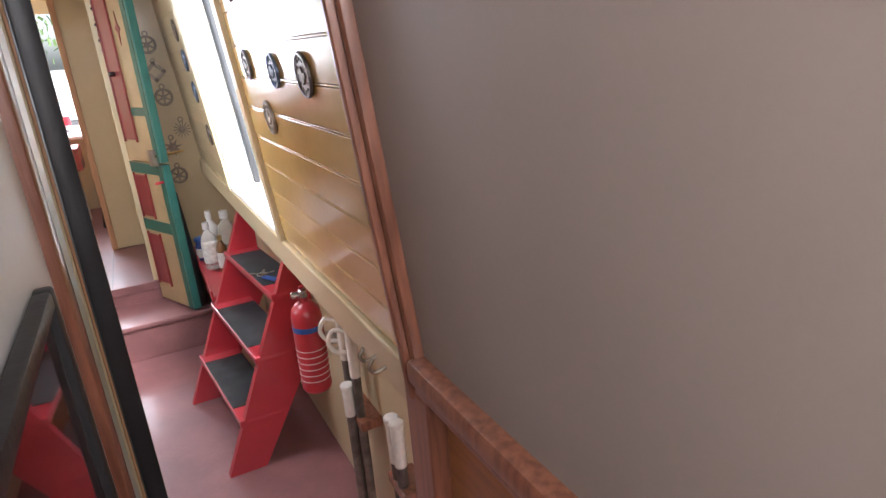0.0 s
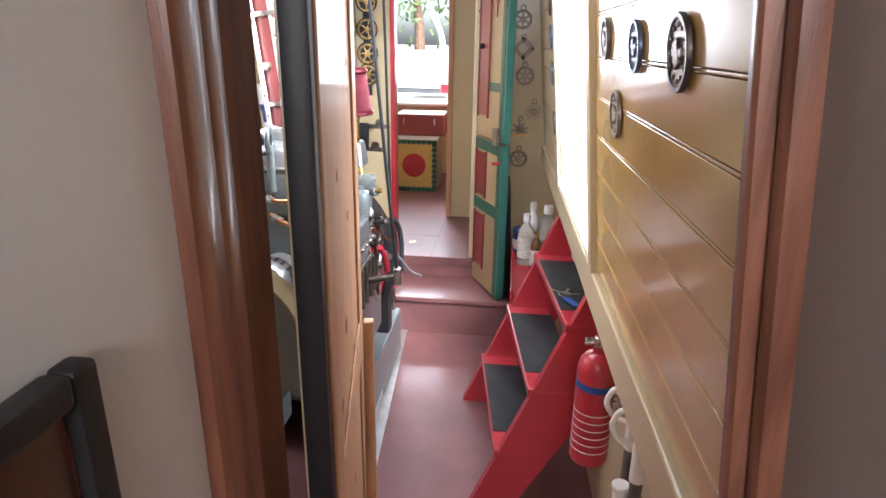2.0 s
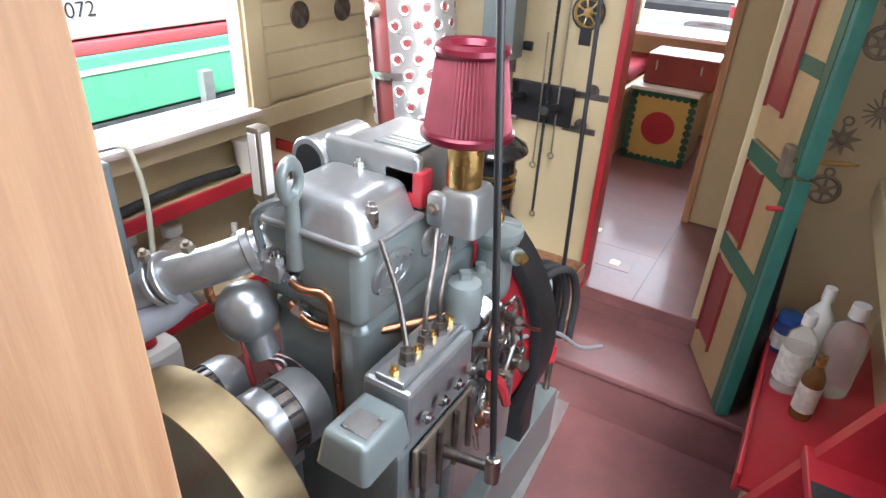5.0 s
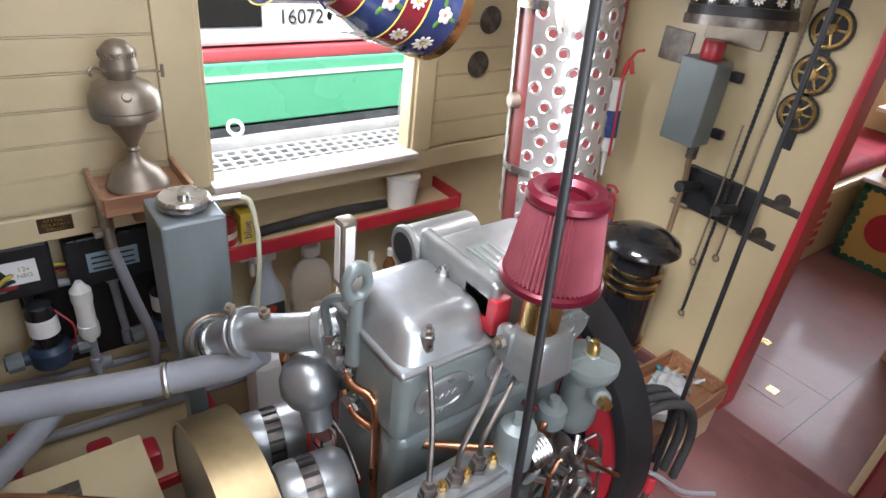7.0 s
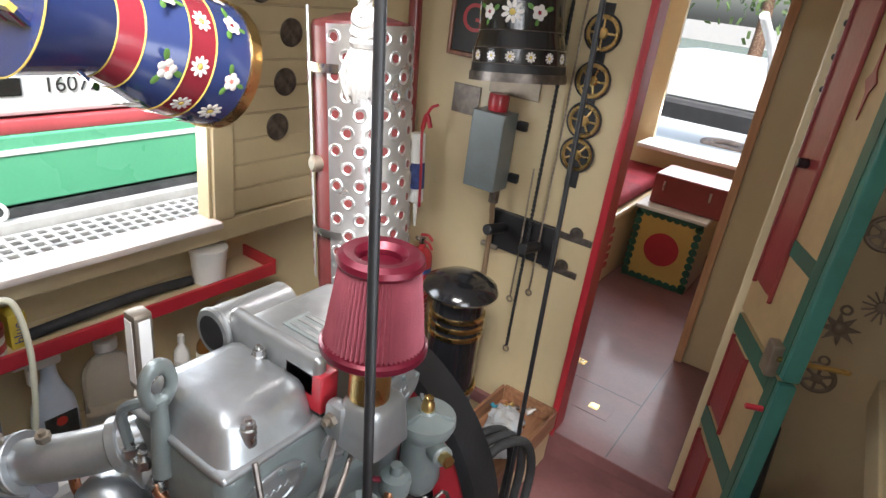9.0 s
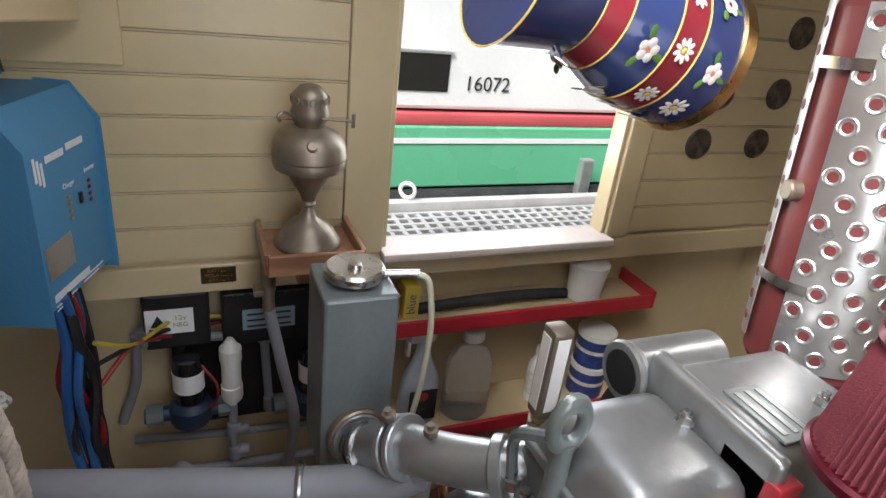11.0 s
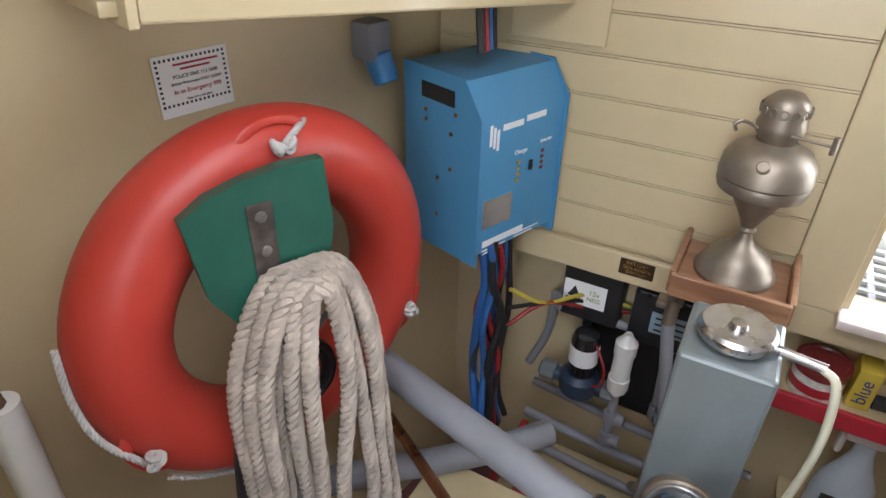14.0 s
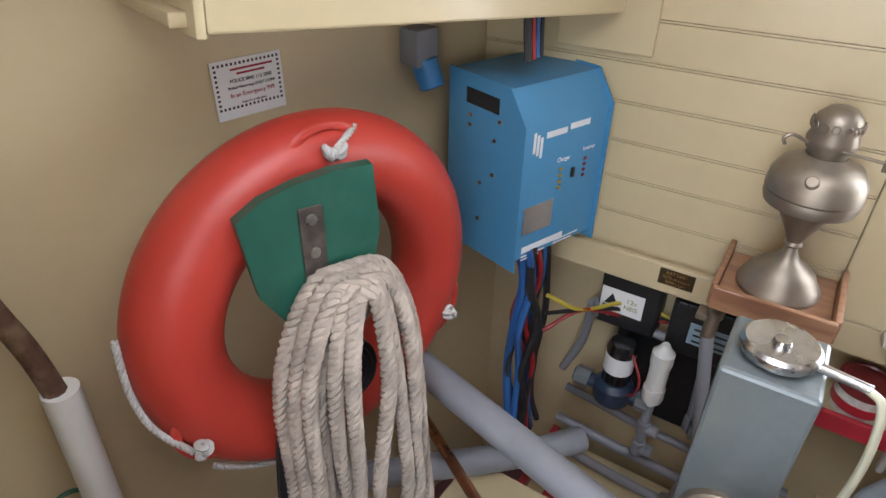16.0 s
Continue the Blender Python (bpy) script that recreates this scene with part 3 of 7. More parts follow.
M_steelgrey = material("rusty grey steel", (0.22, 0.19, 0.17), 0.55, 0.4, vary=0.25, scale=20)
M_whitechip = material("chipped white paint", (0.72, 0.68, 0.62), 0.5, vary=0.15, scale=30, second=(0.35, 0.27, 0.2), ramp=(0.22, 0.32))
for y, z1, wt in ((0.133, 0.742, 0.60), (0.053, 0.739, 0.58), (0.071, 0.541, 0.45), (-0.216, 0.590, 0.47), (-0.251, 0.595, 0.48)):
    t = windlass(1.10 if z1 > 0.55 else 1.075, y, 0.0, z1, wt, "grey iron mooring pin with a white painted top")
    if y in (0.133, 0.053):
        bm = tube(bmesh.new(), [(1.09, y + 0.012, z1 - 0.02), (1.06, y + 0.03, z1 - 0.015), (1.045, y + 0.035, z1 - 0.05), (1.06, y + 0.03, z1 - 0.08), (1.09, y + 0.012, z1 - 0.085)], 0.0065, 8)
        part("loop", bm, M_whitechip, t, "white painted hand loop")
rack = thing("pin_rack", (1.10, 0.08, 0.44), "dark wooden rack holding mooring pins", "rack")
part("bar", boxed((1.085, 0.01, 0.42), (1.155, 0.17, 0.45), 0.004), M_brown, rack)
rack2 = thing("pin_rack", (1.10, -0.23, 0.40), "dark wooden rack holding mooring pins", "rack")
part("bar", boxed((1.085, -0.29, 0.39), (1.158, -0.18, 0.42), 0.004), M_brown, rack2)
for y in (-0.42, -0.47):
    hk = thing("coat_hook", (1.0, y, 0.89), "small brass cup hook on a cream rail", "hook", "hooks on the rail")
    part("hook", tube(bmesh.new(), [STAR @ Vector((y, 0.010, 0.895)), STAR @ Vector((y, 0.035, 0.89)), STAR @ Vector((y, 0.045, 0.905)), STAR @ Vector((y, 0.035, 0.92))], 0.004, 7), M_oldbrass, hk)


def medallion(m, r, mat, label, spokes=0, group="brass plaques on the boards"):
    """A cast oval or round plaque with a raised rim and relief, lying in the local x-y plane."""
    t = thing("plaque", m.translation, label, "plaque", group)
    bm = lathe(bmesh.new(), [(r, 0), (r, 0.004), (r * 0.97, 0.006), (r * 0.86, 0.006), (r * 0.84, 0.0035), (0, 0.003)], m, 28)
    part("disc", bm, mat, t)
    bm = bmesh.new()
    random.seed(int(r * 1e5))
    for k in range(12):
        a = k * math.pi / 6
        box(bm, (r * 0.62, -r * 0.05, 0.003), (r * 0.76, r * 0.05, 0.0055), 0.001, m @ pose(0, 0, 0, 0, 0, math.degrees(a)))
    box(bm, (-r * 0.45, -r * 0.12, 0.003), (r * 0.45, r * 0.12, 0.006), 0.002, m)
    box(bm, (-r * 0.25, -r * 0.35, 0.003), (r * 0.2, r * 0.35, 0.0065), 0.003, m @ pose(0, 0, 0, 0, 0, 25))
    part("relief", bm, mat, t)
    return t


M_pewter = material("dark pewter", (0.22, 0.19, 0.17), 0.4, 0.8, vary=0.2, scale=30)
M_bluebrass = material("blue enamelled brass", (0.18, 0.24, 0.34), 0.35, 0.6, vary=0.2, scale=30)


def on(wall, x, z, d=0.001):
    return wall @ Matrix.Translation((x, d, z)) @ pose(0, 0, 0, 90) @ pose(0, 0, 0, 180)


def starface(y, z, d=0.002):
    o = STARUP @ Vector((y, d, z))
    return facing(o, (0.02, -1, 0), (-0.1, 0, 1))


for y, z, r, mt in ((0.14, 1.446, 0.036, M_pewter), (-0.116, 1.434, 0.036, M_bluebrass), (-0.337, 1.429, 0.041, M_pewter), (0.036, 1.326, 0.040, M_oldbrass), (-0.10, 1.62, 0.045, M_pewter), (-0.30, 1.62, 0.045, M_pewter), (0.13, 1.63, 0.045, M_oldbrass)):
    medallion(starface(y, z), r, mt, "cast metal commemorative plaque on golden boards")
for y, z, mt in ((1.36, 1.15, M_pewter), (1.40, 1.33, M_bluebrass), (1.42, 1.46, M_bluebrass), (1.45, 1.58, M_pewter)):
    medallion(starface(y, z), 0.045, mt, "dark oval plaque beside the side hatch")


def portface(y, z, d=0.002):
    return facing(PORT @ Vector((y, d, z)), (0, 1, 0), (0, 0, 1))


for y, z in ((1.687, 1.219), (1.715, 1.355), (1.735, 1.50), (1.62, 1.62), (1.90, 1.22), (1.92, 1.36), (1.93, 1.52)):
    medallion(portface(y, z), 0.042, M_pewter, "dark round brass plaque on cream boards")

# Red shelf with bottles below the hatch, at the far end.
shelf = thing("bottle_shelf", (0.95, 1.62, 0.44), "low red painted shelf by the bulkhead", "shelf")
part("board", boxed((0.845, 1.30, 0.43), (1.13, 2.08, 0.445), 0.003), M_red, shelf)
part("lip", boxed((0.835, 1.30, 0.42), (0.845, 2.08, 0.475), 0.003), M_red, shelf)
for y in (1.32, 2.06):
    part("leg", boxed((0.86, y - 0.02, 0), (1.06, y + 0.02, 0.43), 0.003), M_yellow, shelf)


def bottle(at, r, h, mat, cap, label, band=None, neck=0.35):
    t = thing("bottle", at, label, "bottle", "bottles and tins on shelves")
    m = Matrix.Translation(at)
    part("body", lathe(bmesh.new(), [(r * 0.92, 0), (r, 0.006), (r, h * 0.62), (r * 0.9, h * 0.70), (r * neck, h * 0.82), (r * neck, h * 0.88)], m, 20), mat, t)
    part("cap", lathe(bmesh.new(), [(r * neck * 1.25, h * 0.86), (r * neck * 1.3, h * 0.88), (r * neck * 1.2, h), (0, h)], m, 16), cap, t, "screw cap")
    if band:
        part("label_band", lathe(bmesh.new(), [(r + 0.0008, h * 0.14), (r + 0.0008, h * 0.55)], m, 20), band, t)
    return t


M_cream_l = material("pale printed label", (0.70, 0.68, 0.62), 0.6, vary=0.12, scale=60, grain=200, bump=0)
M_navy = material("dark blue label", (0.04, 0.07, 0.25), 0.5, vary=0.2, scale=50, bump=0)
M_amber = material("amber brown bottle", (0.16, 0.07, 0.02), 0.25, vary=0.1, coat=0.4)
bottle((0.90, 1.72, 0.446), 0.038, 0.24, M_clear, M_plastic, "clear plastic bottle with a pale label", M_cream_l)
bottle((0.93, 1.83, 0.446), 0.035, 0.27, M_plastic, M_plastic, "white plastic squeeze bottle", None)
bottle((0.945, 1.62, 0.446), 0.026, 0.19, M_amber, M_brass, "dark bottle with a brass coloured cap", M_cream_l)
bottle((1.0, 1.78, 0.446), 0.05, 0.27, M_clear, M_plastic, "large clear plastic bottle")
bottle((0.875, 1.90, 0.446), 0.035, 0.12, M_navy, M_bluelabel, "blue tin with a blue lid", M_cream_l, 0.8)

# Back cabin door standing open, in two leaves.
# Cream darkened in its colour for the shade on the open leaf.
M_doorcream = material("shaded cream door paint", (0.42, 0.30, 0.15), 0.4, vary=0.08, scale=5, grain=40, bump=0.1, coat=0.3)
CD = frame_of((0.645, 2.115, 0), (0.135, -0.295, 0)) @ Matrix.Diagonal((0.52, 1, 1, 1))
cdoor = thing("door_2", CD @ Vector((0.3, 0, 0.22)), "open painted cabin door with maroon panels and teal edge", "door", kind="structure")
for k, (z0, z1) in enumerate(((0.215, 0.985), (0.995, 1.86))):
    part("leaf", boxed((0.0, -0.018, z0), (0.625, 0.012, z1), 0.003, CD), M_doorcream, cdoor)
    part("teal_edge", boxed((0.626, -0.019, z0), (0.665, 0.017, z1), 0.003, CD), M_teal, cdoor, "teal painted closing edge")
    part("green_border", boxed((0.555, -0.021, z0), (0.6255, -0.0185, z1), 0.001, CD), M_green, cdoor)
for z0, z1 in ((0.93, 1.05), (0.62, 0.68), (1.22, 1.26)):
    part("green_rail", boxed((0.01, -0.0212, z0), (0.554, -0.0185, min(z1, 0.985) if z0 < 0.98 else z1), 0.001, CD), M_green, cdoor)
for z0, z1 in ((0.32, 0.60), (0.70, 0.92), (1.10, 1.80)):
    part("maroon_panel", boxed((0.06, -0.024, z0), (0.30, -0.0185, z1), 0.003, CD), M_darkred, cdoor, "maroon painted panel with red moulding")
    for a, b in ((0.054, 0.06), (0.30, 0.306)):
        part("red_moulding", boxed((a, -0.03, z0 - 0.01), (b, -0.0185, z1 + 0.01), 0.003, CD), M_darkred, cdoor)
bm = boxed((0.52, -0.045, 0.98), (0.60, -0.019, 1.06), 0.006, CD)
part("latch", bm, M_oldbrass, cdoor, "tarnished brass latch")
bm = cyl(bmesh.new(), CD @ Vector((0.60, -0.03, 1.03)), CD @ Vector((0.60, 0.10, 1.03)), 0.006)
torus(bm, 0.012, 0.004, CD @ Matrix.Translation((0.60, 0.11, 1.03)), 16, 6)
part("key", bm, M_brass, cdoor, "brass key in the lock")
bm = cyl(bmesh.new(), CD @ Vector((0.615, -0.06, 0.90)), CD @ Vector((0.615, -0.02, 0.90)), 0.007, bev=0.002)
part("bolt", bm, M_red, cdoor)
bm = cyl(bmesh.new(), CD @ Vector((0.17, -0.05, 1.42)), CD @ Vector((0.17, -0.024, 1.42)), 0.012, bev=0.003)
part("knob", bm, M_blackgloss, cdoor)


bm = bmesh.new()
CROSS = CD @ Matrix.Translation((0.42, -0.0186, 1.62)) @ Matrix.Diagonal((1.9, 1, 1, 1)) @ pose(0, 0, 0, 90)
prism(bm, [(0.0, 0.075), (0.007, 0.02), (0.024, 0.0), (0.007, -0.02), (0.0, -0.075), (-0.007, -0.02), (-0.024, 0.0), (-0.007, 0.02)], 0.003, CROSS)
part("cross_ornament", bm, M_darkred, cdoor, "dark red painted cross ornament")
beads = thing("bead_string", (0.64, 2.085, 1.40), "string of dark wooden beads hanging by a doorway", "beads")
part("cord", cyl(bmesh.new(), (0.64, 2.095, 1.52), (0.64, 2.095, 1.975), 0.002, seg=6), M_black, beads)
for k in range(15):
    part("bead", lathe(bmesh.new(), [(0.004, -0.010), (0.012, -0.006), (0.014, 0.0), (0.012, 0.006), (0.004, 0.010)], Matrix.Translation((0.64 + 0.004 * math.sin(k * 2.1), 2.095, 1.53 + 0.024 * k)), 12), M_brown if k % 3 == 0 else M_black, beads)


def brass_hanging(x, z, kind, r=0.046):
    """A horse brass hung on the far bulkhead."""
    o = Vector((x, YB - 0.003, z))
    m = facing(o, (1, 0, 0), (0, 0, 1))
    t = thing("horse_brass", o, "cast horse brass hung on a cream bulkhead", "horse brass", "horse brasses on the bulkhead")
    bm = bmesh.new()
    if kind == "star":
        pts = []
        for k in range(16):
            rr = r * (1.05 if k % 2 == 0 else 0.45)
            pts.append((rr * math.cos(k * math.pi / 8 + 0.2), rr * math.sin(k * math.pi / 8 + 0.2)))
        prism(bm, pts, 0.004, m)
        lathe(bm, [(r * 0.35, 0.004), (r * 0.2, 0.008), (0, 0.009)], m, 14)
    elif kind == "diamond":
        for k in range(4):
            box(bm, (-r * 0.85, r * 0.45, 0), (r * 0.85, r * 0.85, 0.005), 0.001, m @ pose(0, 0, 0, 0, 0, 45 + 90 * k))
    elif kind == "sun":
        for k in range(14):
            box(bm, (r * 0.3, -r * 0.05, 0), (r * 0.95, r * 0.05, 0.003), 0.001, m @ pose(0, 0, 0, 0, 0, k * 360 / 14))
        lathe(bm, [(r * 0.35, 0), (r * 0.3, 0.005), (0, 0.007)], m, 16)
    else:
        torus(bm, r * 0.85, r * 0.14, m, 28, 8, 0.4)
        for k in range(6):
            box(bm, (0, -r * 0.09, 0), (r * 0.8, r * 0.09, 0.004), 0.001, m @ pose(0, 0, 0, 0, 0, 30 + k * 60))
        box(bm, (-r * 0.3, -r * 0.3, 0), (r * 0.3, r * 0.25, 0.006), 0.003, m)
    torus(bm, r * 0.25, r * 0.07, m @ Matrix.Translation((0, r * 1.15, 0)), 16, 6, 0.5)
    part("casting", bm, M_oldbrass, t)
    return t


for x, z, k in ((0.835, 1.545, "round"), (0.845, 1.412, "diamond"), (0.86, 1.283, "round"), (0.915, 1.108, "sun"), (0.85, 1.02, "star"), (0.85, 0.869, "round")):
    brass_hanging(x, z, k)
part("black_bag", place(lathe(bmesh.new(), [(0.05, 0), (0.075, 0.05), (0.06, 0.25), (0.035, 0.5), (0.02, 0.62), (0.0, 0.63)], None, 14), Matrix.Translation((0.80, 1.90, 0.20)) @ Matrix.Diagonal((0.6, 1, 1, 1))), M_black, None, "black bin bag hanging behind the cabin door", category="bag")


# ---- things: near bulkhead ----
def near(x, z, d=0.0):
    return NEAR @ Vector((x, d, z))


def nearface(x, z, d=0.002, roll=0):
    """A frame on the near bulkhead as seen from the engine room: x to the viewer's right."""
    return facing(near(x, z, d), NEAR.to_3x3() @ Vector((-1, 0, 0)), (0, 0, 1)) @ pose(0, 0, 0, 0, 0, roll)


def twisted(bm, pts, r, strands=3, pitch=0.05, n=10, seg=7):
    """A laid rope: strands wound round a smooth path."""
    p = smooth_path(pts, n)
    dist, total = [0], 0
    for a, b in zip(p, p[1:]):
        total += (b - a).length
        dist.append(total)
    for s in range(strands):
        up, line = Vector((0.3, 0.2, 0.9)), []
        steps = max(12, int(total / (pitch / 7)))
        for k in range(steps + 1):
            d = total * k / steps
            i = max(0, min(len(p) - 2, next((q for q in range(len(dist) - 1) if dist[q + 1] >= d), len(p) - 2)))
            f = (d - dist[i]) / max(1e-6, dist[i + 1] - dist[i])
            c = p[i].lerp(p[i + 1], f)
            t = (p[i + 1] - p[i]).normalized()
            u = (up - t * up.dot(t)).normalized()
            up = u
            a = 2 * math.pi * (d / pitch + s / strands)
            line.append(c + r * 0.5 * (math.cos(a) * u + math.sin(a) * t.cross(u)))
        tube(bm, line, r * 0.58, seg, 1)
    return bm


ring = thing("life_ring", near(-0.115, 0.77, 0.08), "orange red moulded life ring on a cream bulkhead", "life ring")
RM = facing((-0.146, 0.031, 1.084), (-0.97, 0.24, 0), (0, 0, 1))
bm = torus(bmesh.new(), 0.224, 0.064, RM, 72, 24, 0.95)
part("ring_body", bm, M_ring, ring)
for a in (88, 205, 332):
    x, y = 0.256 * math.cos(radians(a)), 0.256 * math.sin(radians(a))
    bm = torus(bmesh.new(), 0.026, 0.006, RM @ Matrix.Translation((x, y, 0.041)) @ pose(0, 0, 0, 0, 0, a + 90) @ Matrix.Diagonal((1.7, 1, 0.6, 1)), 20, 8)
    part("rope_recess", bm, M_ring, ring)
    bm = bmesh.new()
    for j in range(5):
        torus(bm, 0.006, 0.0045, RM @ Matrix.Translation((x + random.uniform(-0.012, 0.012), y + random.uniform(-0.01, 0.01), 0.062)) @ pose(0, 0, 0, 70 * j, 50 * j, a), 14, 6)
    part("knot", bm, M_whiterope, ring, "white rope knot")
part("grab_line", twisted(bmesh.new(), [RM @ Vector(p) for p in ((0.0, 0.246, 0.062), (0.03, 0.262, 0.055), (0.06, 0.266, 0.035), (0.09, 0.258, 0.0))], 0.0048, pitch=0.024), M_whiterope, ring)


for a0, a1 in ((222, 266),):
    pts = [RM @ Vector((0.296 * math.cos(radians(a)), 0.296 * math.sin(radians(a)), 0.02)) for a in np.linspace(a0, a1, 7)]
    part("grab_line", twisted(bmesh.new(), pts, 0.0048, pitch=0.024), M_whiterope, ring, "white twisted grab line")
part("grab_line", twisted(bmesh.new(), [RM @ Vector(p) for p in ((-0.248, -0.118, 0.05), (-0.282, -0.06, 0.035), (-0.292, 0.0, 0.02), (-0.286, 0.07, 0.0))], 0.0048, pitch=0.024), M_whiterope, ring)
part("loose_end", twisted(bmesh.new(), [RM @ Vector(p) for p in ((-0.05, -0.31, 0.03), (-0.12, -0.335, 0.04), (-0.16, -0.33, 0.04), (-0.22, -0.345, 0.05))], 0.0048, pitch=0.024), M_whiterope, ring)
part("loose_end", twisted(bmesh.new(), [RM @ Vector(p) for p in ((-0.13, -0.335, 0.045), (-0.11, -0.38, 0.05), (-0.09, -0.45, 0.045))], 0.0048, pitch=0.024), M_whiterope, ring)

bracket = thing("ring_bracket", near(-0.16, 1.1, 0.1), "dark green painted wooden bracket holding a life ring", "bracket")
BM = nearface(-0.150, 1.216, 0.168)
prism_pts = [(-0.078, 0.078), (-0.045, 0.098), (0.0, 0.110), (0.05, 0.116), (0.102, 0.113), (0.108, 0.02), (0.096, -0.04), (0.03, -0.11), (-0.02, -0.11), (-0.064, -0.035)]
part("plate", prism(bmesh.new(), prism_pts, 0.018, BM), M_green, bracket)
part("strap", boxed((-0.003, -0.09, 0.0185), (0.029, 0.078, 0.021), 0.001, BM), M_pewter, bracket, "dull steel strap")
for y in (0.06, 0.012):
    part("screw", lathe(bmesh.new(), [(0.008, 0.021), (0.007, 0.0235), (0, 0.024)], BM @ Matrix.Translation((0.013, y, 0)), 14), M_steel, bracket)
part("hook", tube(bmesh.new(), [BM @ Vector(p) for p in ((0.013, -0.03, 0.021), (0.018, -0.07, 0.03), (0.028, -0.08, 0.06), (0.034, -0.055, 0.085), (0.036, -0.025, 0.09))], 0.012, 8), M_pewter, bracket)
part("spacer", boxed((-0.03, -0.06, -0.25), (0.05, 0.04, -0.001), 0.004, BM), M_green, bracket)

rope = thing("rope_coil", near(-0.19, 0.80, 0.17), "coil of natural rope hung on a hook", "rope")
random.seed(3)
loops = ((0.106, 0.50, -0.012), (0.094, 0.56, 0.008), (0.080, 0.47, 0.028), (0.062, 0.54, 0.012), (0.046, 0.44, 0.036), (0.028, 0.52, 0.050))
for w, h, d in loops:
    o = BM @ Matrix.Translation((0.044, -0.058, 0.035 + d))
    j = random.uniform(-0.03, 0.03)
    pts = [o @ Vector(p) for p in ((-w * 0.9 + j, -h, 0.0), (-w * 1.05, -h * 0.6, 0.01), (-w * 1.0, -h * 0.22, 0.012), (-w * 0.5, 0.022, 0.012), (0, 0.040, 0.012), (w * 0.6, 0.02, 0.012), (w * 1.0, -h * 0.25, 0.010), (w * 1.15 + j, -h * 0.65, 0.005), (w * 1.25 + j, -h, 0), (w * 0.3, -h - 0.05, 0.0), (-w * 0.9 + j, -h, 0))]
    part("loop", twisted(bmesh.new(), pts, 0.0118, pitch=0.040, n=5, seg=6), M_rope, rope)
belt = thing("drive_belt", near(-0.16, 0.78, 0.15), "black rubber drive belts hung behind a rope", "belt")
for w, h in ((0.060, 0.13), (0.052, 0.115)):
    pts = [BM @ Vector((0.02 + w * math.cos(a), -0.20 - h * 0 + w * math.sin(a), 0.026)) for a in np.linspace(0, 2 * math.pi, 14)]
    part("belt", tube(bmesh.new(), pts, 0.008, 6), M_black, belt)
part("belt", tube(bmesh.new(), [BM @ Vector(p) for p in ((-0.05, -0.18, 0.02), (-0.075, -0.32, 0.022), (-0.085, -0.5, 0.024), (-0.04, -0.6, 0.024))], 0.009, 6), M_black, belt)

sign = thing("notice", (-0.214, -0.139, 1.36), "white printed emergency notice pinned to a bulkhead", "notice")
SM = facing((-0.2142, -0.1376, 1.362), (-1, 0.19, 0), (0, 0, 1)) @ Matrix.Diagonal((0.94, 0.97, 1, 1))
part("card", boxed((-0.062, -0.045, 0), (0.062, 0.045, 0.0015), 0, SM), M_paper, sign)
bm = bmesh.new()
for k in range(16):
    for y in (0.036, -0.030):
        box(bm, (-0.058 + k * 0.0074, y, 0.0016), (-0.0545 + k * 0.0074, y + 0.004, 0.0021), 0, SM)
for k in range(9):
    for x in (-0.058, 0.053):
        box(bm, (x, -0.03 + k * 0.0074, 0.0016), (x + 0.004, -0.0265 + k * 0.0074, 0.0021), 0, SM)
part("border", bm, M_ink, sign)
M_redink = material("red ink", (0.45, 0.02, 0.03), 0.6, bump=0)
for body, size, y, mt in (("POLICE 0845 113 5000", 0.0078, 0.012, M_ink), ("British Waterways 01827 252000", 0.0062, 0.002, M_ink), ("In an Emergency 999", 0.0095, -0.0095, M_redink), ("Keep it in a safe place", 0.0050, -0.022, M_ink)):
    text(body, size, SM @ Matrix.Translation((0.004, y, 0.0018)), mt, sign)
bm = boxed((-0.03, 0.028, 0.0016), (0.045, 0.031, 0.002), 0, SM)
box(bm, (-0.02, 0.021, 0.0016), (0.03, 0.024, 0.002), 0, SM)
part("print_bars", bm, M_redink, sign)

plug = thing("power_socket", (-0.548, -0.07, 1.35), "grey and blue industrial power inlet on a bulkhead", "socket")
PM = facing((-0.543, -0.0755, 1.362), (-1, 0.19, 0), (0, 0, 1)) @ Matrix.Diagonal((1.0, 0.9, 0.9, 1))
part("housing", boxed((-0.03, -0.03, 0), (0.028, 0.045, 0.055), 0.008, PM), M_greypipe, plug)
bm = cyl(bmesh.new(), PM @ Vector((0.004, -0.02, 0.035)), PM @ Vector((0.010, -0.075, 0.055)), 0.026, 0.024, 20, 0.003)
part("blue_collar", bm, material("blue socket plastic", (0.05, 0.22, 0.5), 0.35, vary=0.05), plug, "blue plastic collar")

inv = thing("inverter", (-0.59, 0.13, 1.0), "blue powder coated inverter charger with white print", "inverter")
IX0, IX1, IY0, IY1 = -0.735, -0.452, 0.045, 0.222
bm = bmesh.new()
prism(bm, [(IY0, 1.005), (IY1 - 0.004, 1.005), (IY1 - 0.004, 1.285), (IY1 - 0.035, 1.345), (IY0, 1.345)], IX1 - IX0 - 0.008, Matrix(((0, 0, 1, IX0 + 0.004), (1, 0, 0, 0), (0, 1, 0, 0), (0, 0, 0, 1))))
part("case", bm, M_blue, inv)
for x in (IX0, IX1 - 0.004):
    part("side_panel", prism(bmesh.new(), [(IY0, 0.975), (IY1 + 0.004, 0.985), (IY1 + 0.004, 1.288), (IY1 - 0.034, 1.349), (IY0, 1.349)], 0.004, Matrix(((0, 0, 1, x), (1, 0, 0, 0), (0, 1, 0, 0), (0, 0, 0, 1)))), M_blue, inv)
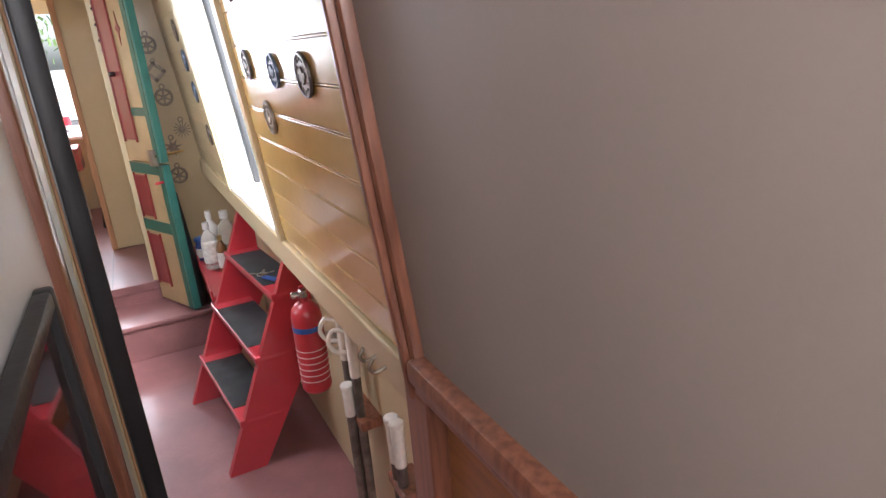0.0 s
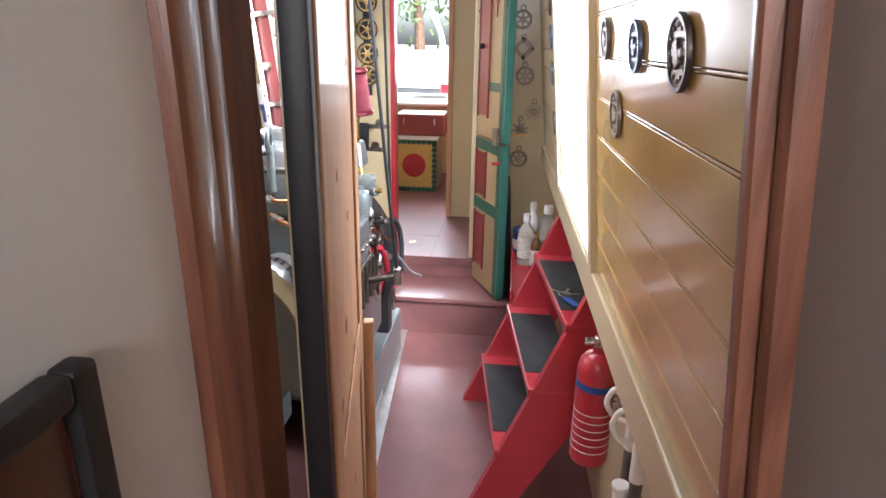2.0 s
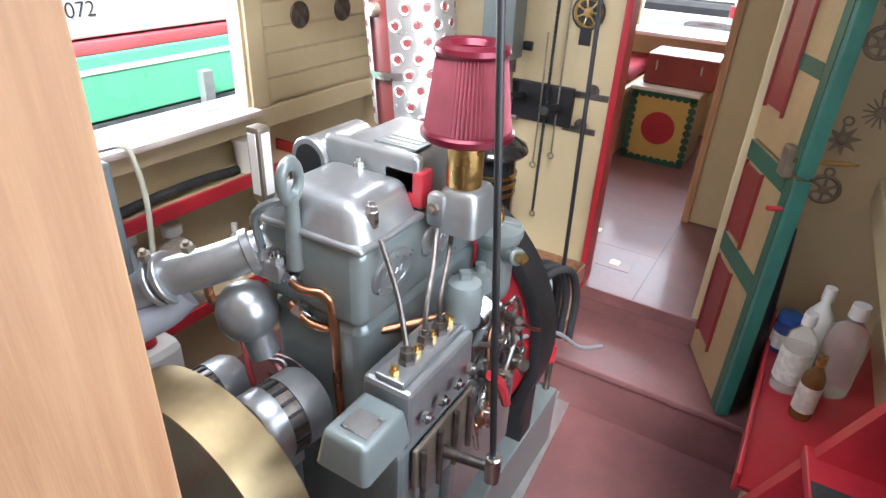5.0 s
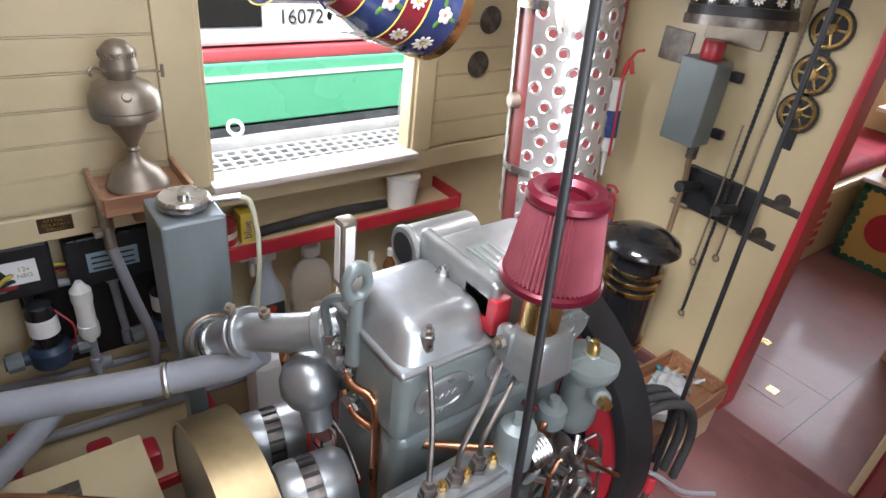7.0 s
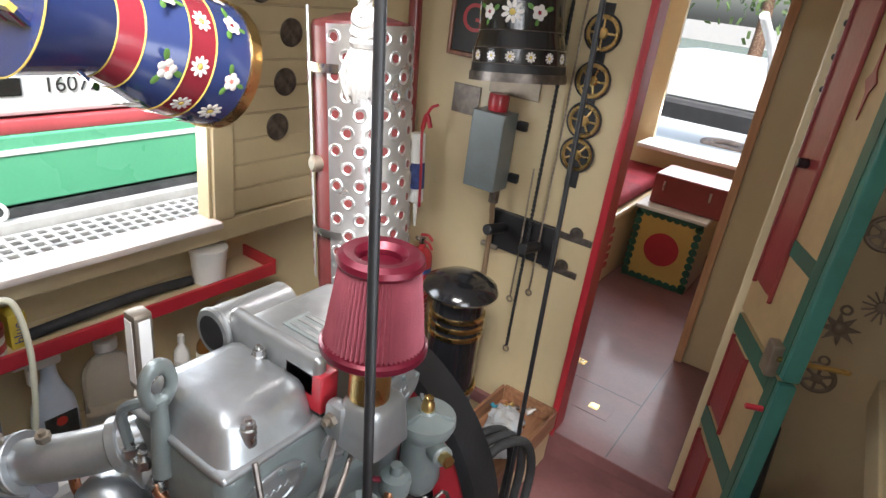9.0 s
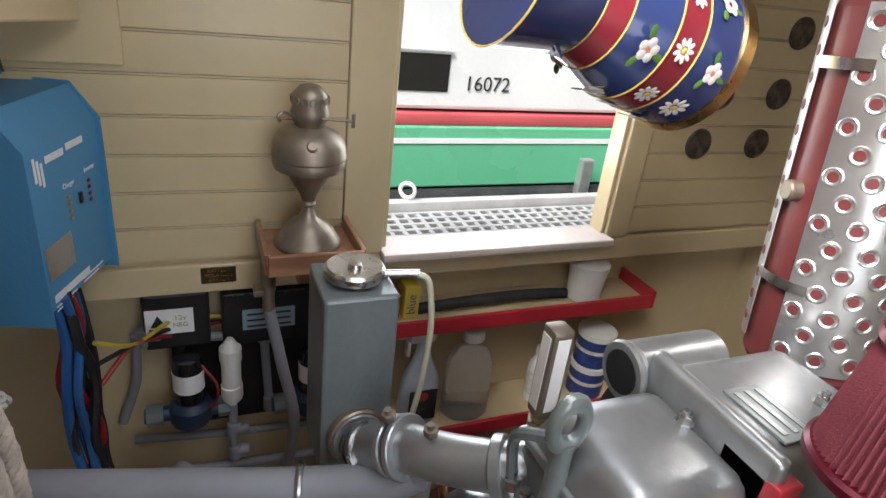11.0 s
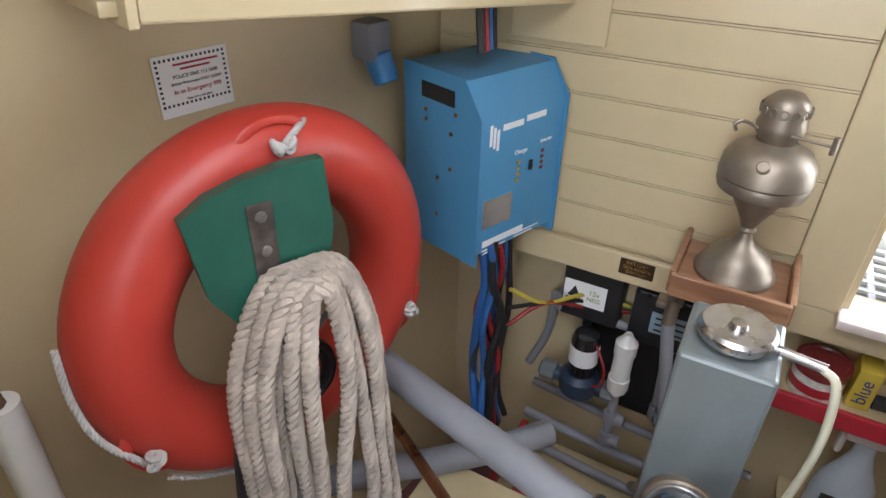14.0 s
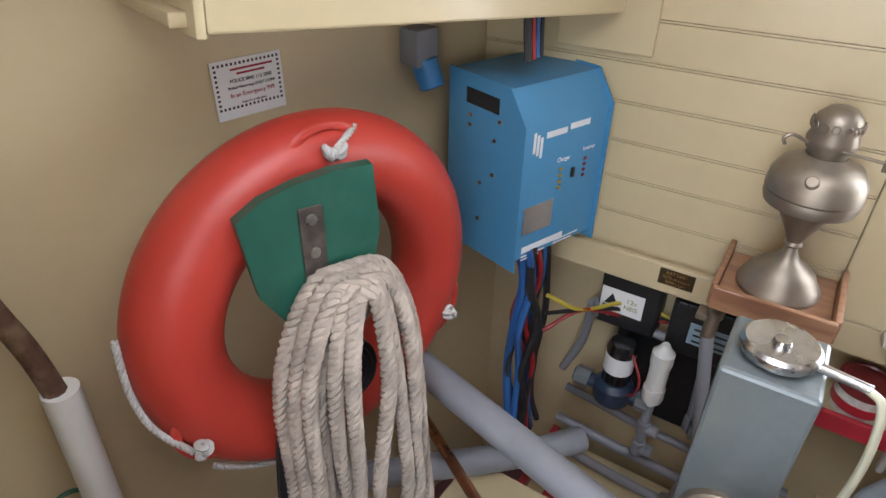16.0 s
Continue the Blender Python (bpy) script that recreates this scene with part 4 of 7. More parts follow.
part("vent_slot", boxed((IX1 - 0.001, IY0 + 0.045, 1.292), (IX1 + 0.0012, IY1 - 0.055, 1.322), 0.0), M_black, inv, "dark ventilation slot")
FM = facing(((IX0 + IX1) / 2, IY1 - 0.003, 1.145), (-1, 0, 0), (0, 0, 1))
part("mounting_rail", boxed((IX0 + 0.02, IY0 - 0.06, 1.20), (IX1 - 0.13, IY0 - 0.001, 1.26), 0.002), M_blue, inv)
M_wprint = material("white screen print", (0.8, 0.82, 0.84), 0.5, bump=0, vary=0.02)
bm = bmesh.new()
for k in range(3):
    box(bm, (-0.105 + k * 0.011, 0.085 - k * 0.006, 0), (-0.097 + k * 0.011, 0.125 - k * 0.006, 0.0006), 0.0002, FM)
box(bm, (-0.065, 0.108, 0), (0.0, 0.120, 0.0006), 0, FM)
box(bm, (0.01, 0.112, 0), (0.075, 0.124, 0.0006), 0, FM)
box(bm, (-0.11, -0.128, 0), (0.03, -0.114, 0.0006), 0, FM)
for y, w in ((-0.138, 0.08), (-0.145, 0.06)):
    box(bm, (-0.11, y, 0), (-0.11 + w, y + 0.003, 0.0006), 0, FM)
    box(bm, (0.0, y + 0.008, 0), (0.0 + w * 1.1, y + 0.011, 0.0006), 0, FM)
part("print_bars", bm, M_wprint, inv)
text("Charger", 0.013, FM @ Matrix.Translation((0.0, 0.055, 0.0005)), M_wprint, inv)
text("Inverter", 0.013, FM @ Matrix.Translation((0.085, 0.062, 0.0005)), M_wprint, inv)
part("data_plate", boxed((-0.115, -0.085, 0), (-0.02, -0.025, 0.0012), 0, FM), M_alu, inv, "silver data plate")
bm = bmesh.new()
for k in range(4):
    box(bm, (-0.012, 0.032 - k * 0.013, 0), (-0.003, 0.038 - k * 0.013, 0.003), 0.001, FM)
part("indicator", bm, material("amber lamp", (0.5, 0.32, 0.05), 0.3, bump=0), inv)
bm = bmesh.new()
for k in range(4):
    box(bm, (0.07, 0.038 - k * 0.012, 0), (0.079, 0.044 - k * 0.012, 0.003), 0.001, FM)
part("indicator", bm, M_darkred, inv)
part("switch", boxed((0.03, 0.01, 0), (0.04, 0.03, 0.004), 0.001, FM), M_black, inv)
for y, z in ((0.10, 1.27), (0.10, 1.25), (0.16, 1.24), (0.16, 1.17), (0.13, 1.14), (0.13, 1.06), (0.17, 1.28)):
    part("screw", cyl(bmesh.new(), (IX1 - 0.001, y, z), (IX1 + 0.002, y, z), 0.004, seg=10), M_copper, inv)

inv.matrix_world = Matrix.Translation((-0.503, 0.1915, 0.979)) @ Matrix.Rotation(-0.347, 4, "Z") @ Matrix.Diagonal((0.806, 1.166, 0.973, 1)) @ Matrix.Translation((-IX1, -IY1 - 0.004, -0.985)) @ Matrix.Translation(ORIGIN[inv])

M_redwire = material("red cable", (0.35, 0.02, 0.02), 0.45)
M_bluewire = material("blue cable", (0.03, 0.12, 0.35), 0.45)
M_yelwire = material("yellow cable", (0.6, 0.48, 0.06), 0.45)
wires = thing("cable_bundle", (-0.60, 0.20, 0.7), "bundle of black, red and blue cables", "cables")
random.seed(5)
for k in range(12):
    x = -0.64 + 0.018 * (k % 6)
    y = 0.20 - 0.02 * (k // 6)
    mt = (M_cable, M_bluewire, M_cable, M_redwire, M_cable, M_bluewire)[k % 6]
    w = lambda: random.uniform(-0.02, 0.02)
    part("cable", tube(bmesh.new(), [(x, y, 1.01), (x + w(), y + 0.01, 0.92), (x - 0.02 + w(), y + w(), 0.80), (x + w(), y + w(), 0.68), (x - 0.01 + w(), y + 0.01, 0.55), (x + w() - 0.01, y + 0.02, 0.44)], random.choice((0.006, 0.008, 0.010)), 7, 5), mt, wires)
for k in range(4):
    part("cable", tube(bmesh.new(), [(-0.60 + k * 0.015, 0.16, 1.37), (-0.61 + k * 0.017, 0.15, 1.45), (-0.60 + k * 0.015, 0.15, 1.60)], 0.007, 7), (M_cable, M_bluewire, M_redwire, M_cable)[k], wires)
for k in range(3):
    y1 = 0.36 + 0.1 * k
    part("cable", tube(bmesh.new(), [(-0.63, 0.22, 0.86 - 0.05 * k), (-0.70, 0.28, 0.80), (-0.80, 0.36, 0.79 - 0.02 * k), (-0.83, 0.5, 0.76), (-0.83, 0.62, 0.74)], 0.005, 7), (M_yelwire, M_cable, M_redwire)[k], wires)

pvc = thing("plastic_tube", near(0.20, 0.0, 0.06), "white plastic tube holding a stick", "tube")
bm = tube(bmesh.new(), [near(0.185, 0.0, 0.05), near(0.172, 0.7, 0.06), near(0.163, 1.055, 0.065)], 0.024, 18, 4)
part("tube", bm, M_plastic, pvc)
part("string_tie", torus(bmesh.new(), 0.026, 0.004, Matrix.Translation(near(0.209, 0.84, 0.062)), 20, 6), M_green, pvc, "green string tie")
stick = thing("thumb_stick", near(0.19, 1.0, 0.06), "knobbly bark covered walking stick", "stick")
M_bark = material("brown bark", (0.10, 0.05, 0.03), 0.7, vary=0.3, scale=30, grain=120, bump=0.8, second=(0.22, 0.15, 0.09), ramp=(0.3, 0.55))
part("shaft", tube(bmesh.new(), [near(0.164, 1.0, 0.065), near(0.176, 1.12, 0.064), near(0.194, 1.22, 0.07), near(0.212, 1.36, 0.066), near(0.235, 1.56, 0.07)], 0.016, 10, 5, 0.012), M_bark, stick)

# ---- things: port side ----
lshelf = thing("lamp_shelf", (-0.65, 0.63, 1.03), "small varnished wooden tray shelf on the wall", "shelf")
M_shelfwood = wood("varnished pale wood", (0.36, 0.19, 0.10), (0.24, 0.11, 0.06), 0.4, (6, 0.7, 6), 0.3)
part("base", boxed((-0.735, 0.54, 1.02), (-0.562, 0.715, 1.034), 0.002), M_shelfwood, lshelf)
for lo, hi in (((-0.562, 0.535, 1.015), (-0.552, 0.72, 1.058)), ((-0.735, 0.53, 1.015), (-0.563, 0.54, 1.058)), ((-0.735, 0.7152, 1.015), (-0.563, 0.7252, 1.058))):
    part("edging", boxed(lo, hi, 0.002), M_shelfwood, lshelf)
part("bracket", boxed((-0.738, 0.60, 0.955), (-0.62, 0.65, 1.0199), 0.006), M_shelfwood, lshelf)
lampo = thing("oil_lamp", (-0.65, 0.625, 1.035), "tarnished brass oil lamp on a wooden shelf", "oil lamp")
LM = Matrix.Translation((-0.65, 0.625, 1.0345)) @ Matrix.Diagonal((0.86, 0.86, 1.0, 1))
part("base", lathe(bmesh.new(), [(0.076, 0), (0.078, 0.008), (0.070, 0.02), (0.066, 0.024), (0.060, 0.036), (0.040, 0.052), (0.022, 0.062), (0.014, 0.075), (0.012, 0.085), (0.017, 0.09), (0.014, 0.096), (0.020, 0.11), (0.040, 0.14), (0.050, 0.158)], LM, 36), M_oldbrass, lampo)
part("font", lathe(bmesh.new(), [(0.050, 0.158), (0.078, 0.166), (0.082, 0.178), (0.080, 0.186), (0.083, 0.19), (0.080, 0.215), (0.066, 0.234), (0.045, 0.242), (0.034, 0.248)], LM, 36), M_oldbrass, lampo)
bm = lathe(bmesh.new(), [(0.030, 0.246), (0.034, 0.255), (0.040, 0.262), (0.042, 0.275), (0.038, 0.285), (0.040, 0.295), (0.036, 0.31), (0.022, 0.322), (0.008, 0.326), (0, 0.326)], LM, 28)
for k in range(14):
    a = 2 * math.pi * k / 14
    torus(bm, 0.006, 0.0015, LM @ Matrix.Translation((0.041 * math.cos(a), 0.041 * math.sin(a), 0.298)) @ pose(0, 0, 0, 90, 0, math.degrees(a) + 90), 10, 5)
part("burner", bm, M_oldbrass, lampo)
bm = cyl(bmesh.new(), LM @ Vector((0.035, 0.02, 0.268)), LM @ Vector((0.050, 0.085, 0.268)), 0.0025, seg=8)
cyl(bm, LM @ Vector((0.050, 0.085, 0.256)), LM @ Vector((0.050, 0.085, 0.282)), 0.004, seg=8)
part("wick_key", bm, M_oldbrass, lampo)
part("filler_cap", cyl(bmesh.new(), LM @ Vector((0.062, -0.005, 0.216)), LM @ Vector((0.078, -0.008, 0.228)), 0.010, bev=0.002), M_oldbrass, lampo)
part("side_hook", tube(bmesh.new(), [LM @ Vector(p) for p in ((0.02, -0.035, 0.268), (0.03, -0.06, 0.278), (0.035, -0.072, 0.272), (0.032, -0.068, 0.262))], 0.003, 6), M_oldbrass, lampo)

plaque = thing("battery_plaque", (-0.742, 0.435, 0.93), "engraved brass plate reading battery isolation switch", "plaque")
QM = facing((-0.7435, 0.452, 0.927), (0, 1, 0), (0, 0, 1))
part("plate", boxed((-0.036, -0.019, 0), (0.036, 0.019, 0.002), 0.001, QM), material("brown bronze plate", (0.10, 0.07, 0.04), 0.4, 0.7), plaque)
for k, w in enumerate(("BATTERY", "ISOLATION", "SWITCH")):
    text(w, 0.011, QM @ Matrix.Translation((0, 0.011 - k * 0.011, 0.0022)), M_brass, plaque)

boxes = thing("control_box", (-0.80, 0.36, 0.78), "black plastic control box with a white label", "control box")
part("case", boxed((-0.849, 0.29, 0.72), (-0.785, 0.43, 0.865), 0.008), M_black, boxes)
CM = facing((-0.7845, 0.345, 0.795), (0, 1, 0), (0, 0, 1))
part("label", boxed((-0.05, -0.032, 0), (0.05, 0.032, 0.001), 0, CM), M_paper, boxes)
part("warning_triangle", prism(bmesh.new(), [(-0.04, -0.012), (-0.008, -0.012), (-0.024, 0.018)], 0.0008, CM @ Matrix.Translation((0, 0.0, 0.001))), M_ink, boxes)
text("12v", 0.018, CM @ Matrix.Translation((0.022, 0.008, 0.0012)), material("olive ink", (0.35, 0.4, 0.05), 0.6, bump=0), boxes)
text("NEG", 0.016, CM @ Matrix.Translation((0.022, -0.01, 0.0012)), material("olive dark ink", (0.25, 0.3, 0.05), 0.6, bump=0), boxes)
part("print_bars", boxed((-0.043, -0.025, 0.001), (0.0, -0.017, 0.0016), 0, CM), M_ink, boxes)
part("gland", cyl(bmesh.new(), (-0.80, 0.36, 0.72), (-0.80, 0.355, 0.66), 0.012, 0.006, 12), M_black, boxes)
box2 = thing("charger_unit", (-0.80, 0.53, 0.78), "black finned charger unit with a blue label", "charger")
part("case", boxed((-0.849, 0.455, 0.715), (-0.78, 0.67, 0.855), 0.006), M_black, box2)
for k in range(9):
    part("fin", boxed((-0.779, 0.46 + k * 0.023, 0.845), (-0.772, 0.467 + k * 0.023, 0.853), 0.001), M_black, box2)
part("label", boxed((-0.7797, 0.50, 0.755), (-0.778, 0.62, 0.81), 0), material("pale blue label", (0.30, 0.42, 0.52), 0.5, bump=0, vary=0.05), box2)
bm = bmesh.new()
for k in range(3):
    box(bm, (-0.7779, 0.51, 0.762 + k * 0.016), (-0.7772, 0.61, 0.767 + k * 0.016))
part("print_bars", bm, M_ink, box2)

pumps = thing("pump_board", (-0.80, 0.45, 0.5), "black board carrying water pumps and pipework", "pump board")
part("board", boxed((-0.849, 0.34, 0.45), (-0.835, 0.74, 0.70), 0.003), M_black, pumps)


def water_pump(y, z, name_label):
    t = thing("water_pump", (-0.76, y, z), name_label, "pump", "water pumps")
    part("motor", lathe(bmesh.new(), [(0.030, 0), (0.034, 0.004), (0.034, 0.10), (0.028, 0.115), (0, 0.118)], Matrix.Translation((-0.75, y, z)), 22), M_blackgloss, t)
    part("label", lathe(bmesh.new(), [(0.0348, 0.035), (0.0348, 0.085)], Matrix.Translation((-0.75, y, z)), 22), M_paper, t, "white paper label")
    bm = lathe(bmesh.new(), [(0.045, -0.06), (0.048, -0.05), (0.048, -0.015), (0.036, 0.0)], Matrix.Translation((-0.75, y, z)), 20)
    cyl(bm, (-0.75, y - 0.10, z - 0.035), (-0.75, y + 0.10, z - 0.035), 0.018, seg=14)
    part("head", bm, material("dark blue pump head", (0.03, 0.05, 0.09), 0.4), t)
    for s in (-1, 1):
        part("union", cyl(bmesh.new(), (-0.75, y + s * 0.06, z - 0.035), (-0.75, y + s * 0.095, z - 0.035), 0.026, seg=8), M_greybox, t)
    part("wire", tube(bmesh.new(), [(-0.735, y + 0.03, z + 0.10), (-0.71, y + 0.06, z + 0.06), (-0.72, y + 0.055, z), (-0.73, y + 0.03, z - 0.02)], 0.003, 6), M_redwire, t)
    return t


water_pump(0.375, 0.60, "black cylindrical water pump with a white label")
water_pump(0.66, 0.58, "black cylindrical water pump beside grey pipes")
wf = thing("water_filter", (-0.74, 0.465, 0.6), "white inline water filter", "filter")
part("body", lathe(bmesh.new(), [(0.010, -0.09), (0.012, -0.075), (0.022, -0.07), (0.025, -0.06), (0.025, -0.03), (0.022, -0.028), (0.022, 0.04), (0.025, 0.043), (0.025, 0.075), (0.018, 0.082), (0.008, 0.10), (0, 0.10)], Matrix.Translation((-0.735, 0.468, 0.665)), 20), M_plastic, wf)
pipes = thing("grey_pipework", (-0.78, 0.5, 0.5), "grey plastic push-fit pipework", "pipes")
for pts, r in ((((-0.735, 0.468, 0.58), (-0.735, 0.468, 0.50), (-0.735, 0.468, 0.43)), 0.011), (((-0.80, 0.27, 0.75), (-0.80, 0.40, 0.735), (-0.80, 0.55, 0.725)), 0.011), (((-0.80, 0.55, 0.70), (-0.80, 0.555, 0.60), (-0.79, 0.56, 0.50)), 0.011),
               (((-0.82, 0.24, 0.44), (-0.80, 0.5, 0.43), (-0.80, 0.8, 0.42)), 0.011), (((-0.82, 0.22, 0.50), (-0.82, 0.26, 0.62), (-0.81, 0.27, 0.75)), 0.011), (((-0.78, 0.24, 0.36), (-0.77, 0.5, 0.35), (-0.76, 0.9, 0.34)), 0.013), (((-0.74, 0.24, 0.30), (-0.73, 0.5, 0.29), (-0.72, 0.9, 0.28)), 0.013)):
    part("pipe", tube(bmesh.new(), pts, r, 10, 4), M_greypipe, pipes)
for p in ((-0.735, 0.468, 0.50), (-0.80, 0.55, 0.722), (-0.79, 0.56, 0.52), (-0.735, 0.468, 0.43), (-0.80, 0.29, 0.75)):
    bm = cyl(bmesh.new(), Vector(p) - Vector((0, 0, 0.022)), Vector(p) + Vector((0, 0, 0.022)), 0.016, seg=12, bev=0.003)
    cyl(bm, Vector(p), Vector(p) + Vector((0, 0.035, 0)), 0.016, seg=12, bev=0.003)
    part("elbow", bm, M_greypipe, pipes)
tap = thing("drain_valve", (-0.66, 0.545, 0.94), "brass valve feeding a grey hose", "valve")
bm = cyl(bmesh.new(), (-0.70, 0.55, 0.975), (-0.65, 0.545, 0.93), 0.016, seg=12, bev=0.003)
cyl(bm, (-0.655, 0.545, 0.945), (-0.645, 0.545, 0.88), 0.013, seg=10, bev=0.002)
box(bm, (-0.67, 0.515, 0.925), (-0.635, 0.535, 0.94), 0.003)
part("body", bm, M_oldbrass, tap)
part("hose", tube(bmesh.new(), [(-0.645, 0.545, 0.89), (-0.63, 0.57, 0.75), (-0.62, 0.595, 0.60), (-0.66, 0.58, 0.40), (-0.70, 0.56, 0.34)], 0.013, 10), M_greypipe, tap, "grey plastic hose")

for z, y0, y1, xa in ((0.765, 0.75, 1.63, -0.70), (0.42, 0.86, 1.62, -0.68)):
    s = thing("red_shelf", (-0.78, 1.2, z), "narrow red painted shelf along the cabin side", "shelf", "red shelves")
    part("board", boxed((-0.8499, y0, z - 0.02), (xa, y1, z - 0.008), 0.002), M_yellow, s)
    part("front_lip", boxed((xa, y0, z - 0.025), (xa + 0.012, y1, z + 0.018), 0.003), M_red, s, "red painted front lip")
    part("end_lip", boxed((-0.8499, y1, z - 0.025), (xa + 0.012, y1 + 0.01, z + 0.03), 0.002), M_red, s)
tub = thing("tub", (-0.74, 1.45, 0.758), "white plastic lidded tub on a red shelf", "tub")
part("body", lathe(bmesh.new(), [(0.048, 0), (0.055, 0.10), (0.058, 0.10), (0.058, 0.112), (0, 0.114)], Matrix.Translation((-0.765, 1.44, 0.758)), 26), M_plastic, tub)
tin = thing("polish_tin", (-0.75, 0.80, 0.758), "round red lidded tin of polish", "tin")
part("body", lathe(bmesh.new(), [(0.047, 0), (0.048, 0.004), (0.048, 0.055)], Matrix.Translation((-0.765, 0.83, 0.758)), 26), M_cream_l, tin)
part("lid", lathe(bmesh.new(), [(0.050, 0.055), (0.051, 0.058), (0.050, 0.075), (0.042, 0.076), (0.040, 0.072), (0, 0.072)], Matrix.Translation((-0.765, 0.83, 0.758)), 26), M_darkred, tin)
part("print_band", lathe(bmesh.new(), [(0.0488, 0.015), (0.0488, 0.035)], Matrix.Translation((-0.765, 0.83, 0.758)), 26), M_red, tin)
can = thing("blue_lettered_box", (-0.75, 0.91, 0.758), "small yellow carton with blue lettering", "carton")
part("carton", boxed((-0.80, 0.885, 0.758), (-0.745, 0.925, 0.85), 0.002), material("yellow card", (0.65, 0.5, 0.06), 0.5, bump=0), can)
text("blue", 0.034, facing((-0.7445, 0.905, 0.80), (0, 0, 1), (0, -1, 0)), M_navy, can)
hose = thing("rubber_hose", (-0.75, 1.15, 0.775), "length of black rubber hose on a red shelf", "hose")
part("hose", tube(bmesh.new(), [(-0.765, 0.93, 0.773), (-0.76, 1.1, 0.785), (-0.765, 1.25, 0.783), (-0.77, 1.38, 0.772)], 0.015, 12), M_rubber, hose)

spray = thing("spray_bottle", (-0.75, 0.95, 0.412), "grey trigger spray bottle with a dark label", "bottle", "bottles and tins on shelves")
SB = Matrix.Translation((-0.755, 0.955, 0.412)) @ Matrix.Diagonal((0.62, 1, 1, 1))
M_sprayp = material("pale grey plastic", (0.46, 0.52, 0.58), 0.35, vary=0.04)
part("body", lathe(bmesh.new(), [(0.052, 0), (0.058, 0.008), (0.058, 0.10), (0.052, 0.15), (0.030, 0.20), (0.020, 0.235), (0.018, 0.27)], SB, 24), M_sprayp, spray)
part("label", boxed((-0.7185, 0.915, 0.44), (-0.716, 0.995, 0.54), 0.0006), material("dark label", (0.05, 0.06, 0.05), 0.5, vary=0.3, scale=40, bump=0), spray)
part("label_spot", lathe(bmesh.new(), [(0.014, 0), (0.014, 0.001), (0, 0.001)], facing((-0.7155, 0.955, 0.52), (0, 1, 0), (0, 0, 1)), 16), M_ring, spray)
bm = boxed((-0.775, 0.91, 0.68), (-0.735, 0.985, 0.725), 0.010)
box(bm, (-0.768, 0.875, 0.695), (-0.742, 0.912, 0.722), 0.006)
box(bm, (-0.765, 0.905, 0.635), (-0.745, 0.918, 0.685), 0.005, pose(0, 0, 0))
part("trigger", bm, M_plastic, spray)
big = thing("bottle", (-0.76, 1.10, 0.412), "clear ribbed plastic bottle with a white cap", "bottle", "bottles and tins on shelves")
BB = Matrix.Translation((-0.76, 1.105, 0.412)) @ Matrix.Diagonal((0.8, 1, 1, 1))
part("body", lathe(bmesh.new(), [(0.066, 0), (0.072, 0.008)] + [(0.072 - 0.003 * (k % 2), 0.02 + 0.012 * k) for k in range(12)] + [(0.070, 0.17), (0.055, 0.205), (0.028, 0.23), (0.026, 0.245)], BB, 24), M_clear, big)
part("cap", lathe(bmesh.new(), [(0.030, 0.245), (0.031, 0.248), (0.031, 0.275), (0.025, 0.28), (0, 0.28)], BB, 20), M_plastic, big)
bottle((-0.76, 1.33, 0.412), 0.024, 0.19, M_plastic, M_plastic, "small white plastic bottle", M_cream_l)
bottle((-0.75, 1.40, 0.412), 0.022, 0.19, M_amber, M_plastic, "small amber medicine bottle with a white label", M_cream_l)
bt = thing("blue_tub", (-0.75, 1.50, 0.412), "stacked blue labelled tubs with white lids", "tub")
for k in range(2):
    part("tub", lathe(bmesh.new(), [(0.052, 0.115 * k), (0.055, 0.115 * k + 0.004), (0.055, 0.115 * k + 0.095)], Matrix.Translation((-0.755, 1.52, 0.412)), 24), M_navy, bt)
    part("lid", lathe(bmesh.new(), [(0.058, 0.115 * k + 0.095), (0.059, 0.115 * k + 0.112), (0, 0.113 + 0.115 * k)], Matrix.Translation((-0.755, 1.52, 0.412)), 24), M_plastic, bt)
    part("label", lathe(bmesh.new(), [(0.0556, 0.115 * k + 0.05), (0.0556, 0.115 * k + 0.062)], Matrix.Translation((-0.755, 1.52, 0.412)), 24), M_cream_l, bt)
jc = thing("jerry_bottle", (-0.60, 0.86, 0.0), "white plastic container with a red cap", "container")
part("body", boxed((-0.66, 0.83, 0.0), (-0.56, 0.95, 0.46), 0.03), M_plastic, jc)
part("cap", cyl(bmesh.new(), (-0.61, 0.87, 0.46), (-0.61, 0.87, 0.51), 0.028, 0.025, 18, 0.004), M_red, jc)

batt = thing("battery_box", (-0.62, 0.38, 0), "cream battery box with red edging and terminals", "battery box")
part("case", boxed((-0.80, 0.235, 0.0), (-0.46, 0.72, 0.26), 0.004), M_yellow, batt)
for lo, hi in (((-0.81, 0.225, 0.255), (-0.45, 0.245, 0.29)), ((-0.46, 0.245, 0.255), (-0.445, 0.72, 0.29)), ((-0.81, 0.72, 0.255), (-0.45, 0.735, 0.29))):
    part("edging", boxed(lo, hi, 0.003), M_red, batt)
for x, y in ((-0.56, 0.33), (-0.60, 0.42), (-0.54, 0.52)):
    part("terminal", boxed((x - 0.04, y - 0.03, 0.262), (x + 0.04, y + 0.03, 0.33), 0.012), M_red, batt)
batt2 = thing("yellow_locker", (-0.30, 0.40, 0), "cream locker lid with red edge and label plate", "locker")
part("case", boxed((-0.43, 0.16, 0.0), (-0.10, 0.50, 0.50), 0.004), M_yellow, batt2)
